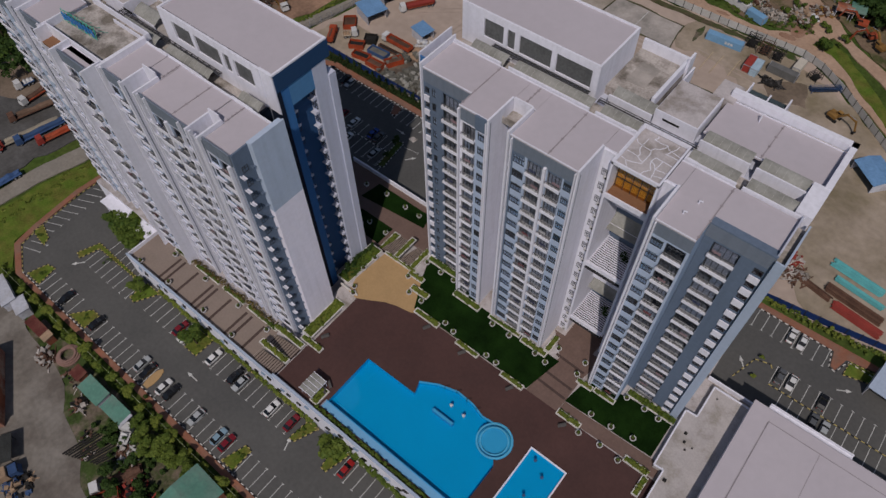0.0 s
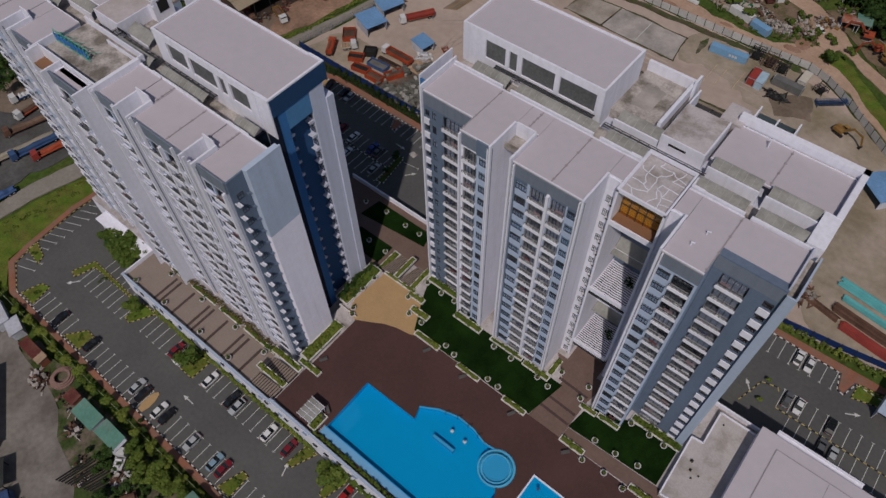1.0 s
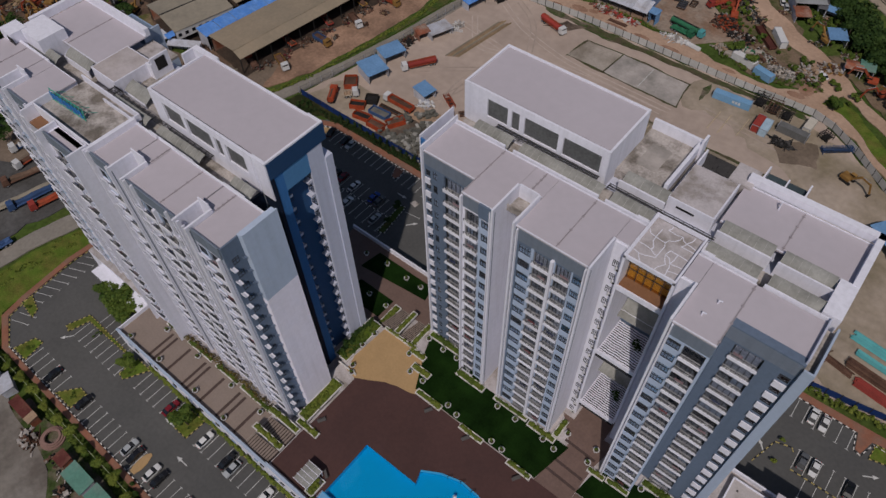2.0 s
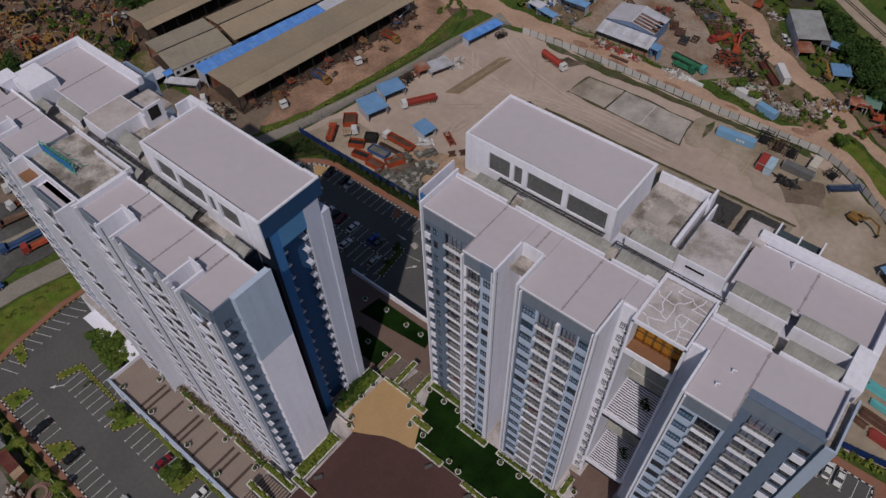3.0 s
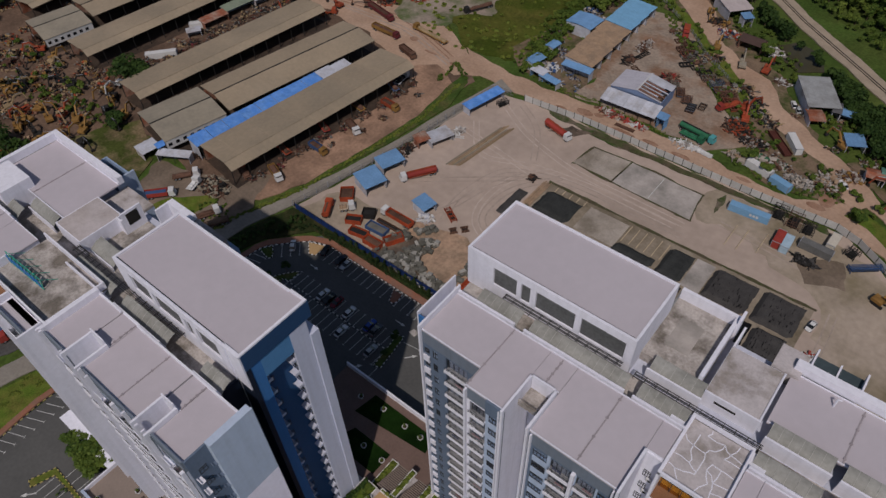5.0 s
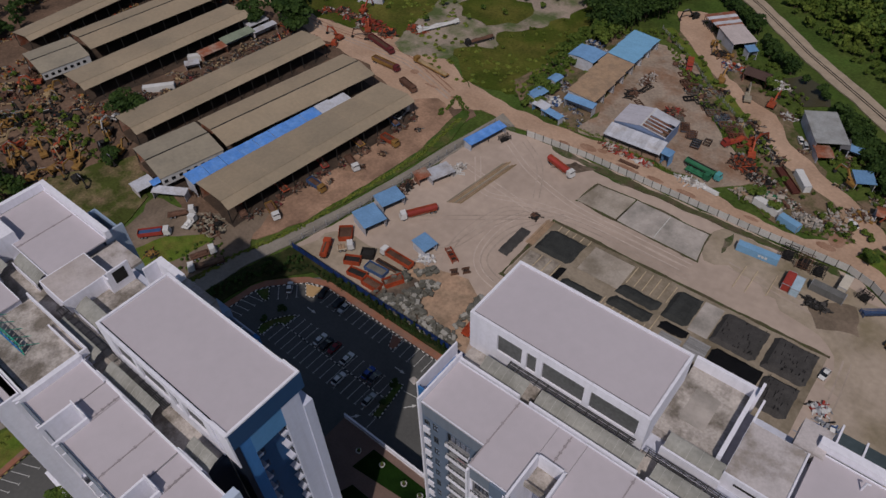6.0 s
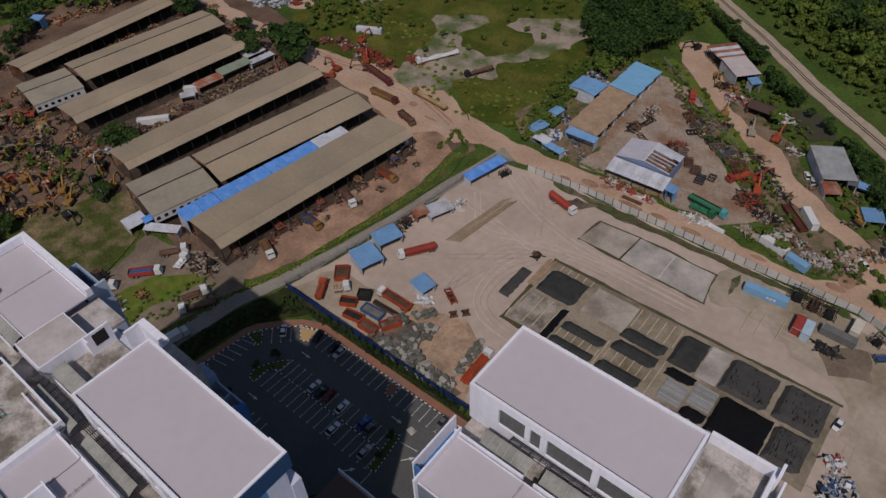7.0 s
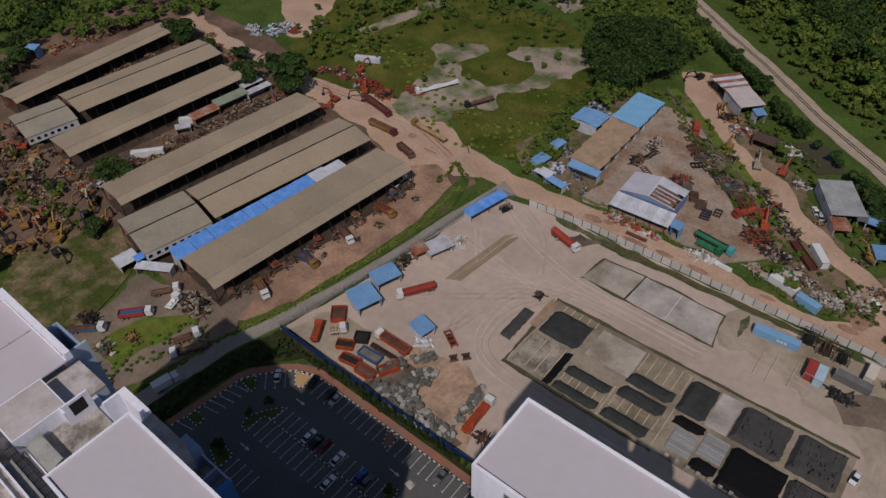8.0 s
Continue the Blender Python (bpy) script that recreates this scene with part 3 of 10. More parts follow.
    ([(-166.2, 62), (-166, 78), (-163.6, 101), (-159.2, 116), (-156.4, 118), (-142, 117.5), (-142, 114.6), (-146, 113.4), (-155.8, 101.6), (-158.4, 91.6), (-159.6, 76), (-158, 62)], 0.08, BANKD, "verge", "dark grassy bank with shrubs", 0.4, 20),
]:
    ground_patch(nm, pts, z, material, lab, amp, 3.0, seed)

ground_patch("hedge_bed", [(-147, 113.2), (-138, 113.9), (-66, 113.9), (-66, 116.7), (-100, 116.8), (-128, 116.9), (-150, 117.2)], 0.09, BANKD, "dark ground strip under the hedge trees", 0.25, 2.0, 785)
ground_patch("rubble_ground", [(-127, 116.5), (-112, 116.4), (-96, 116.5), (-95, 119.5), (-104, 120.6), (-112, 121.4), (-114, 126), (-117, 131), (-121, 130), (-124, 124), (-127, 121)], 0.064, OILY, "dark stained ground among broken blocks", 0.9, 1.8, 786)
for i, (pts, m_) in enumerate([([(-123, 206.4), (-110, 206.6), (-96, 206.4), (-82, 206.6), (-66, 206.4), (-50, 206.4), (-26, 207.0), (-24, 204.6), (-40, 204.2), (-57, 203.6), (-72, 204.4), (-88, 203.6), (-102, 203.0), (-112, 204.6), (-120, 204.4)], WEEDG),
                               ([(-56, 203.4), (-50, 204), (-38, 203.6), (-36, 196), (-44, 190), (-54, 192)], MOTTLE), ([(-117, 196), (-108, 199), (-104, 204), (-112, 204)], OILY), ([(-30, 190), (-18, 196), (-14, 186), (-24, 182)], SANDD), ([(-57, 199.5), (-55.4, 203), (-54.2, 198), (-55, 193)], WEEDG)]):
    ground_patch("weedy_strip", pts, 0.068 + 0.002 * i, m_, "weedy stained ground along the yard fence", 0.9, 1.6, 790 + i)

# worn wheel tracks on the yard and the dirt roads
TRACKP = mat("pale_wheel_track", (0.4695, 0.3872, 0.3436), 0.95, 0.12, 0.2, 1.0, col2=(0.4259, 0.3485, 0.3049), patch=0.4)
TRACKD = mat("dark_wheel_track", (0.3168, 0.2596, 0.2244), 0.95, 0.15, 0.2, 1.0, col2=(0.3784, 0.3124, 0.2728), patch=0.45)

MUDP = mat("red_mud", (0.25, 0.14, 0.095), 0.95, 0.2, 0.3, 1.5, col2=(0.31, 0.20, 0.145), patch=0.4)


def track(line, material, z, seed, width=0.45, gauge=1.9):
    """A pair of wheel ruts winding along a line."""
    rg = random.Random(seed)
    fine = []
    for a, b in zip(line, line[1:]):
        a, b = Vector(a), Vector(b)
        n = max(2, int((b - a).length / 2.5))
        fine += [a.lerp(b, i / n) for i in range(n)]
    fine.append(Vector(line[-1]))
    for _ in range(6):
        fine = [fine[0]] + [(p + q + r) / 3 for p, q, r in zip(fine, fine[1:], fine[2:])] + [fine[-1]]
    s = Shape()
    for off in (-gauge / 2, gauge / 2):
        pts = []
        for i, p in enumerate(fine):
            d = (fine[min(len(fine) - 1, i + 1)] - fine[max(0, i - 1)]).normalized()
            pts.append(tuple(p + Vector((-d.y, d.x)) * off))
        s.prism(ribbon(pts, [width * rg.uniform(0.5, 1.3) for _ in pts]), z - 0.05, z)
    solid("wheel_track", s, material, "worn wheel ruts in the sandy ground", "wheel track", kind="structure")


for i, (ln, m_, z_) in enumerate([
    ([(-62, 180.4), (-90, 181), (-112, 178), (-128, 170), (-140, 186)], TRACKP, 0.056), ([(-58, 178.2), (-96, 178.6), (-118, 172), (-122, 150), (-118, 140)], TRACKD, 0.058), ([(-60, 182.6), (-100, 183.6), (-122, 190), (-138, 200)], TRACKP, 0.060),
    ([(-104, 180), (-114, 168), (-114, 150), (-108, 142), (-90, 141), (-60, 141)], TRACKP, 0.057), ([(-100, 178.6), (-111, 164), (-111, 146), (-100, 143), (-70, 143)], TRACKD, 0.059), ([(-108, 176), (-118, 160), (-119, 146), (-126, 136)], TRACKD, 0.061), ([(-14, 176), (-13, 160), (-15, 140)], TRACKD, 0.064),
    ([(-108, 174), (-130, 178), (-142, 180)], TRACKP, 0.063), ([(-112, 180), (-120, 196), (-132, 203)], TRACKD, 0.065), ([(-108, 172), (-126, 158), (-136, 150)], TRACKD, 0.066), ([(-20, 186), (-30, 188), (-52, 190)], TRACKD, 0.067)]):
    track(ln, m_, z_, 700 + i)
for i, (ln, m_, z_) in enumerate([([(-170, 208), (-200, 218), (-240, 216), (-290, 220), (-330, 224)], TRACKD, 0.056), ([(-172, 212), (-205, 224), (-245, 219), (-295, 224)], MUDP, 0.058)]):
    track(ln, m_, z_, 740 + i, 0.6)
for i, (x, y, rx, ry) in enumerate([(-112.3, 213.1, 3.4, 1.7), (-107.5, 214.4, 2.0, 1.0), (-96.0, 211.2, 4.6, 1.3), (-86.0, 211.7, 3.2, 1.0), (-75.0, 211.5, 3.4, 1.2), (-32.0, 214.5, 3.0, 1.5), (-120.5, 210.4, 2.2, 1.0), (-54.0, 212.8, 2.6, 0.8), (-193.0, 214.0, 2.0, 1.6), (-181.0, 210.2, 3.4, 0.7), (-168.0, 209.0, 2.6, 1.0), (-30.0, 219.0, 2.4, 3.4)]):
    ground_patch("mud_patch", [(x + rx * math.cos(k * math.pi / 5), y + ry * math.sin(k * math.pi / 5)) for k in range(10)], 0.062 + 0.001 * (i % 3), MUDP, "reddish mud patch on the dirt road", 0.35, 1.0, 760 + i)

# the railway on its ballast bed
line = [(-200, 428), (-158.5, 393.5), (-129, 368), (-103, 347), (-72.5, 319.3), (-42.6, 296), (0, 262), (60, 214)]
railway = thing("railway", "single railway line on pale ballast", "railway", kind="structure")
part("ballast", Shape().prism(ragged(ribbon(line, 8.4), 4, 0.4, 3), -0.2, 0.25), BALLAST, railway)
for off in (-0.55, 0.55):
    part("rail", Shape().prism(ribbon([tuple(Vector(p) + Vector((0.62, 0.78)) * off) for p in line], 0.16), 0.25, 0.5), DARKM, railway)

# ---------------- apartment towers ----------------
ST, BASE, ROOFZ, NST = 3.41, 9.73, 67.3, 16


def window_meshes(w, h, n, bars):
    """Frame and panes of a window w x h with n lights, at the wall plane y = 0, facing -y."""
    fr, pa = Shape(), Shape()
    t = 0.085
    n = n + 1
    xs = []
    for i in range(n + 1):
        xs += [i * (w - t) / n, i * (w - t) / n + t]
    zs = [0, t, h * 0.62, h * 0.62 + 0.08, h - t, h]
    fr.lattice(xs, zs, [(2 * i + 1, j) for i in range(n) for j in (1, 3)], -0.03, 0.12)
    pa.box(t * 0.5, w - t * 0.5, 0.05, 0.07, t * 0.5, h - t * 0.5)
    return fr.mesh("window", [bars]), pa.mesh("pane", [GLASS])


WIN = {}
WRND = random.Random(606)
BLIND = []
for i, c in enumerate([(0.62, 0.69, 0.78), (0.70, 0.74, 0.80), (0.50, 0.57, 0.66)]):
    BLIND.append(Shape().box(0, 1, 0, 0.02, 0, 1).mesh("blind", [mat("blind_cloth_" + str(i), c, 0.9, 0.08, rnd=0.15)]))


def window(parent, x, y, z, w, h, n, turn=0, bars=None):
    key = (round(w, 2), round(h, 2), n, bars)
    if key not in WIN:
        WIN[key] = window_meshes(w, h, n, bars or FRAME)
    fr = part("window", WIN[key][0], None, parent, m=pose(x, y, z, 0, 0, turn))
    part("pane", WIN[key][1], None, fr)
    q = WRND.random()
    if q < 0.8 and bars is None:
        part("blind", BLIND[int(q * 3.7)], None, fr, m=Matrix.LocRotScale((0.04, 0.10, 0.04), None, (w - 0.08, 1, h - 0.08 if q < 0.62 else h * 0.6)))
    return fr


BAL = {}


def balcony(parent, x, y, z, w, rnd, deep=0.42, shell=None, turn=0):
    """A slab with a solid low front and a rail over it; turn lets it face another way."""
    key = (round(w, 2), deep)
    if key not in BAL:
        hi = 0.5 if deep < 0.5 else 0.85
        s = Shape().box(0, w, -deep, 1.35, -0.16, 0.02, 1).box(-0.05, w + 0.05, -deep - 0.1, -deep + 0.05, -0.2, hi)
        s.box(0, 0.08, -deep + 0.05, 0, 0.02, hi).box(w - 0.08, w, -deep + 0.05, 0, 0.02, hi)
        n = max(3, int(w / 0.62))
        xs = []
        for i in range(n + 1):
            q = i * (w - 0.085) / n
            xs += [q, q + 0.085]
        r = Shape().lattice(xs, [hi, 1.03, 1.13], [(2 * i + 1, 0) for i in range(n)], -deep - 0.01, -deep + 0.05)
        d = Shape()
        k = 4
        dw = w * 0.92 / k
        xs = []
        for i in range(k + 1):
            xs += [w * 0.04 + i * dw - 0.05, w * 0.04 + i * dw + 0.05]
        d.lattice(xs, [0.02, 2.42, 2.55], [(2 * i + 1, 0) for i in range(k)], 0.52, 0.64)
        g = Shape().box(w * 0.04, w * 0.96, 0.56, 0.58, 0.02, 2.5)
        BAL[key] = (s.mesh("balcony", [shell or BALC, BALFL]), r.mesh("railing", [FRAME]), d.mesh("sliding_door", [FRAME]), g.mesh("pane", [GLASSD]))
    b = part("balcony", BAL[key][0], None, parent, m=pose(x, y, z, 0, 0, turn))
    part("railing", BAL[key][1], None, b)
    part("sliding_door", BAL[key][2], None, b)
    part("pane", BAL[key][3], None, b)
    if rnd.random() < 0.5:
        part("air_conditioner", AC, None, b, m=pose(rnd.uniform(0.5, w - 0.9), -deep + 0.3, 0.02))
    q = rnd.random()
    if q < 0.84:
        k = rnd.randrange(len(CURTAIN))
        part("curtain", CURTAIN[k], None, b, m=Matrix.LocRotScale((w * (0.05 if q < 0.42 else 0.5), 0.60, 0.05), None, (w * (0.9 if q < 0.3 else 0.44), 1, 1)))
    if rnd.random() < 0.4:
        s = LAUNDRY[rnd.randrange(len(LAUNDRY))]
        part("laundry", s, None, b, m=pose(rnd.uniform(0.2, max(0.3, w - 1.6)), -deep + 0.3, 1.5))


def ac_mesh():
    s = Shape().chamfer(-0.4, 0.4, -0.16, 0.16, 0, 0.62, 0.03)
    s.loft([[(0.08 + 0.22 * math.cos(a), y, 0.31 + 0.22 * math.sin(a)) for a in [i * math.pi / 4 for i in range(8)]] for y in (-0.165, -0.2)], 1)
    return s.mesh("air_conditioner", [WHITEP, DARKM])


AC = ac_mesh()
LAUNDRY = []
for i, c in enumerate([(0.20, 0.07, 0.08), (0.5, 0.5, 0.52), (0.05, 0.06, 0.12), (0.30, 0.20, 0.22)]):
    s = Shape()
    for j in range(4):
        s.box(j * 0.36, j * 0.36 + 0.28, -0.01, 0.01, -0.55 - 0.1 * (j % 2), 0)
    LAUNDRY.append(s.mesh("laundry", [mat("cloth_" + str(i), c, 0.9)]))


CURTAIN = []
for i, c in enumerate([(0.72, 0.71, 0.74), (0.76, 0.74, 0.74), (0.56, 0.51, 0.48), (0.025, 0.03, 0.04), (0.62, 0.66, 0.72)]):
    s = Shape()
    for j in range(10):
        s.box(j * 0.1, j * 0.1 + 0.1, 0.0 if j % 2 else 0.02, 0.04, 0, 2.4)
    CURTAIN.append(s.mesh("curtain", [mat("curtain_cloth_" + str(i), c, 0.9)]))


def wall_y(s, x0, x1, y, th, z0, z1, cols, slot=0, pier=None, floors=range(NST)):
    """A wall facing -y with openings (xa, xb, sill, head) on every storey; pier gives single piers other slots."""
    xs = [x0]
    for c in cols:
        xs += [c[0], c[1]]
    xs.append(x1)
    for i in range(0, len(xs), 2):
        if xs[i + 1] - xs[i] > 0.01:
            s.box(xs[i], xs[i + 1], y, y + th, z0, z1, (pier or {}).get(i // 2, slot))
    for xa, xb, sill, head, *sl in cols:
        q = sl[0] if sl else slot
        z = z0
        for k in floors:
            f = BASE + k * ST
            if f + sill - z > 0.01:
                s.box(xa, xb, y + 0.01, y + th, z, f + sill, q)
            z = f + head
        s.box(xa, xb, y + 0.01, y + th, z, z1, slot)


def front_block(tower, x0, x1, y, yb, cols, wall, side, rnd, band=None, top=None, base=BASE, right=None, roof_z=ROOFZ, mid=None, deep=0.42):
    """One bay of a tower, facing -y. cols: ('w', xa, xb, lights), ('b', xa, xb) or ('a', xa, xb)."""
    ztop = BASE + NST * ST
    band, top = band or BAND, top or roof_z - 0.25
    s = Shape()
    op = []
    for c in cols:
        op.append((c[1], c[2], 0.85, 2.72, 2 if mid else 0) if c[0] == "w" else (c[1], c[2], 0.0, 3.05, 0) if c[0] == "b" else (c[1], c[2], 0.9, 2.4, 0))
    wall_y(s, x0, x1, y, 0.3, base, ztop, op, 0, {i: 2 for i in range(1, len(op))} if mid else None)
    s.box(x0, x1, y, y + 0.3, ztop, top, 1)
    for k in range(1, 4):
        s.box(x0 + (x1 - x0) * k / 4 - 0.05, x0 + (x1 - x0) * k / 4 + 0.05, y - 0.03, y, ztop + 0.2, top - 0.2, 1)
    s.box(x0, x0 + 0.3, y + 0.3, yb, base, roof_z - 0.25, 3)
    s.box(x1 - 0.3, x1, y + 0.3, yb, base, roof_z - 0.25, 4)
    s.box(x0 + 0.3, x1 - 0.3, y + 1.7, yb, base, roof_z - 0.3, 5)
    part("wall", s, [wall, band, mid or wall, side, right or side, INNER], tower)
    for c in cols:
        for k in range(NST):
            f = BASE + k * ST
            if c[0] == "w":
                window(tower, c[1], y + 0.08, f + 0.85, c[2] - c[1], 1.87, c[3])
                if deep > 0.5:
                    part("sill", HOOD, None, tower, m=Matrix.LocRotScale((c[1] - 0.1, y - 0.55, f + 0.4), None, (c[2] - c[1] + 0.2, 1, 1)))
            elif c[0] == "b":
                balcony(tower, c[1], y, f, c[2] - c[1], rnd, deep, WHITE if deep > 0.5 else None)
            else:
                window(tower, c[1], y + 0.12, f + 0.95, c[2] - c[1], 1.6, 1, 0, FRAME)
                part("ledge", LEDGE, None, tower, m=Matrix.LocRotScale((c[1] - 0.1, y - 0.5, f - 0.8), None, ((c[2] - c[1] + 0.2), 1, 1)))


HOOD = Shape().box(0, 1, 0, 0.55, 0, 0.1).box(0, 1, 0, 0.1, 0.1, 0.42).mesh("sill", [WHITE])
LEDGE = Shape().box(0, 1, 0.2, 0.5, 0, 0.12).box(0, 1, 0.2, 0.3, 0.12, 1.4).box(0, 1, 0.3, 0.5, 1.25, 1.33).mesh("ledge", [WHITE])


def fin(tower, x, y0, y1, z0, z1, w=0.35):
    f = part("wall_fin", Shape().box(x - w / 2, x + w / 2, y0, y1, z0, z1), WHITE, tower)
    if y1 - y0 > 4:
        part("groove", Shape().box(x + w / 2, x + w / 2 + 0.02, y0 + 0.5, y0 + 0.68, z0, z1 - 0.9), BAND, f)


def roof_slab(tower, x0, x1, y0, y1, z, joints=(), kerb=0.18, name="roof"):
    """A flat membrane roof with a low kerb and raised joints."""
    r = part(name, Shape().box(x0, x1, y0, y1, z - 0.25, z), ROOF, tower)
    if kerb:
        part("roof_kerb", Shape().box(x0, x1, y0, y0 + 0.16, z, z + kerb), WHITE, r)
        part("roof_kerb", Shape().box(x0, x1, y1 - 0.16, y1, z, z + kerb), WHITE, r)
    for x in joints:
        j = Shape().box(x - 0.09, x + 0.09, y0 + 0.3, y1 - 0.3, z, z + 0.08)
        for q in range(4):
            yy = y0 + 1 + q * (y1 - y0 - 2) / 3
            j.box(x - 0.2, x + 0.2, yy - 0.12, yy + 0.12, z, z + 0.14)
        part("roof_joint", j, JOINT, r)
    return r


def canopy(tower, x0, x1, y0, y1, z, ribs):
    """A ribbed translucent lean-to over the light well, rising towards +y."""
    s = Shape()
    n = 10
    prof = [(y0 + (y1 - y0) * i / n, z - 0.35 + 1.25 * math.sin(0.5 * math.pi * i / n)) for i in range(n + 1)]
    for i in range(n):
        (ya, za), (yb, zb) = prof[i], prof[i + 1]
        s.add([(x0, ya, za), (x1, ya, za), (x1, yb, zb), (x0, yb, zb), (x0, ya, za - 0.05), (x1, ya, za - 0.05), (x1, yb, zb - 0.05), (x0, yb, zb - 0.05)],
              [(0, 1, 2, 3), (7, 6, 5, 4), (0, 3, 7, 4), (1, 5, 6, 2)])
    c = part("canopy", s, POLY, tower, "ribbed grey polycarbonate sheet")
    for i in range(ribs + 1):
        r = Shape()
        x = x0 + i * (x1 - x0) / ribs
        for q in range(n):
            r.beam((x, prof[q][0], prof[q][1] + 0.02), (x, prof[q + 1][0], prof[q + 1][1] + 0.02), 0.05, 0.05)
        part("canopy_rib", r, mat("canopy_rib", (0.36, 0.36, 0.345), 0.6, 0.1), c)
    part("upstand", Shape().box(x0 - 0.1, x1 + 0.1, y0 - 0.02, y0 + 0.16, z - 2.0, z + 0.05), WHITE, c)


def parapet(tower, x0, x1, y0, y1, z0, z1, sides="nsew", t=0.25, material=None, name="parapet"):
    s = Shape()
    if "s" in sides:
        s.box(x0, x1, y0, y0 + t, z0, z1)
    if "n" in sides:
        s.box(x0, x1, y1 - t, y1, z0, z1)
    ya, yb = y0 + (t if "s" in sides else 0), y1 - (t if "n" in sides else 0)
    if "w" in sides:
        s.box(x0, x0 + t, ya, yb, z0, z1)
    if "e" in sides:
        s.box(x1 - t, x1, ya, yb, z0, z1)
    return part(name, s, material or WHITE, tower)


def pipes(tower, x0, x1, y, z, n=4):
    s = Shape()
    for i in range(n):
        s.tube((x0, y + i * 0.28, z + 0.1 * (i % 2)), (x1, y + i * 0.28, z + 0.1 * (i % 2)), 0.07)
    x = x0
    while x < x1:
        s.box(x, x + 0.12, y - 0.2, y + n * 0.28, z - 0.25, z - 0.1)
        x += 1.6
    part("pipe_run", s, PIPE, tower, "dark steel pipes on brackets")


def high_block(tower, x0, x1, y0, y1, z0, z1, openings, left, right, rim_east=True):
    """The tall rear hall: a white box with large screened openings to the light well and a flat roof."""
    s = Shape()
    xs = [x0] + [v for o in openings for v in o] + [x1]
    za, zb = max(z0 + 2.6, z1 - 5.2), z1 - 1.4
    part("hall_wall", Shape().lattice(xs, [z0, za, zb, z1], [(2 * i + 1, 1) for i in range(len(openings))], y0, y0 + 0.5), WHITE, tower)
    part("hall_wall", Shape().box(x0, x1, y1 - 0.4, y1, z0, z1), WHITE, tower)
    part("hall_wall", Shape().box(x0, x0 + 0.4, y0 + 0.5, y1 - 0.4, z0, z1), left, tower)
    part("hall_wall", Shape().box(x1 - 0.4, x1, y0 + 0.5, y1 - 0.4, z0, z1 - (0 if rim_east else 0.3)), right, tower)
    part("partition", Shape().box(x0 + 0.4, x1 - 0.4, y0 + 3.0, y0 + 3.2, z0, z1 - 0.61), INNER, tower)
    r = part("roof", Shape().box(x0 + 0.4, x1 - (0.4 if rim_east else 0), y0 + 0.5, y1 - 0.4, z1 - 0.6 if rim_east else z1 - 0.3, z1 - 0.15), ROOF, tower)
    part("roof_gutter", Shape().box(x0 + 0.45, x1 - 0.45, y0 + 0.5, y0 + 0.66, z1 - 0.15, z1 - 0.1), DARKM, r)
    for q in [(x0, x1, y1 - 0.4, y1), (x0, x0 + 0.4, y0, y1 - 0.4), (x0 + 0.4, x1 - 0.4, y0, y0 + 0.42)] + ([(x1 - 0.4, x1, y0, y1 - 0.4)] if rim_east else []):
        part("roof_rim", Shape().box(*q, z1, z1 + 0.1), WHITE, r)
    for a, b in openings:
        part("screen", Shape().box(a, b, y0 + 0.3, y0 + 0.36, za, zb), SCREEN, tower, "dark grey mesh screen")


def crack_lines(parent, x0, x1, y0, y1, z, seed, material):
    """Pale mortar repairs wandering over a concrete roof."""
    rnd = random.Random(seed)
    s = Shape()
    nx, ny = 5, 6
    pt = {(i, j): (x0 + (x1 - x0) * (i + (rnd.uniform(-0.42, 0.42) if 0 < i < nx else 0)) / nx, y0 + (y1 - y0) * (j + (rnd.uniform(-0.42, 0.42) if 0 < j < ny else 0)) / ny) for i in range(nx + 1) for j in range(ny + 1)}
    for (i, j), p in pt.items():
        for q in ((i + 1, j), (i, j + 1)):
            if q not in pt or (i == q[0] and i in (0, nx)) or (j == q[1] and j in (0, ny)) or rnd.random() < 0.38:
                continue
            e = pt[q]
            m = ((p[0] + e[0]) / 2 + rnd.uniform(-0.25, 0.25), (p[1] + e[1]) / 2 + rnd.uniform(-0.25, 0.25))
            for u, v in ((p, m), (m, e)):
                s.beam((u[0], u[1], z + 0.012), (v[0], v[1], z + 0.012), 0.13, 0.02)
    part("crack_repair", s, material, parent)


# ----- the eastern tower -----
rnd = random.Random(11)
east = thing("apartment_building", "tall white and slate apartment tower with balconies and flat roofs", "apartment building", group="apartment towers")
front_block(east, -63.6, -53.0, 70.3, 79.0, [("a", -63.3, -62.3), ("w", -61.7, -60.8, 1), ("b", -59.2, -55.2)], GREY, GREY, rnd)
front_block(east, -52.9, -46.7, 66.9, 79.0, [("b", -52.2, -49.4), ("w", -48.9, -47.2, 2)], WHITE, WHITE, rnd, mid=WALLB)
front_block(east, -42.3, -29.5, 66.7, 79.0, [("w", -41.4, -39.2, 3), ("b", -38.7, -35.6), ("b", -34.8, -32.0), ("w", -31.7, -30.1, 3)], GREY, WHITE, rnd, mid=WALLB)
front_block(east, -16.1, -9.7, 66.1, 79.0, [("w", -15.7, -13.7, 3), ("b", -13.3, -10.1)], WALLB, WHITE, rnd, right=SKYB, mid=WALLB)
front_block(east, -9.65, 0.5, 70.6, 79.0, [("b", -8.0, -3.8), ("a", -1.4, 0.1)], GREY, GREY, rnd, right=SKYB)
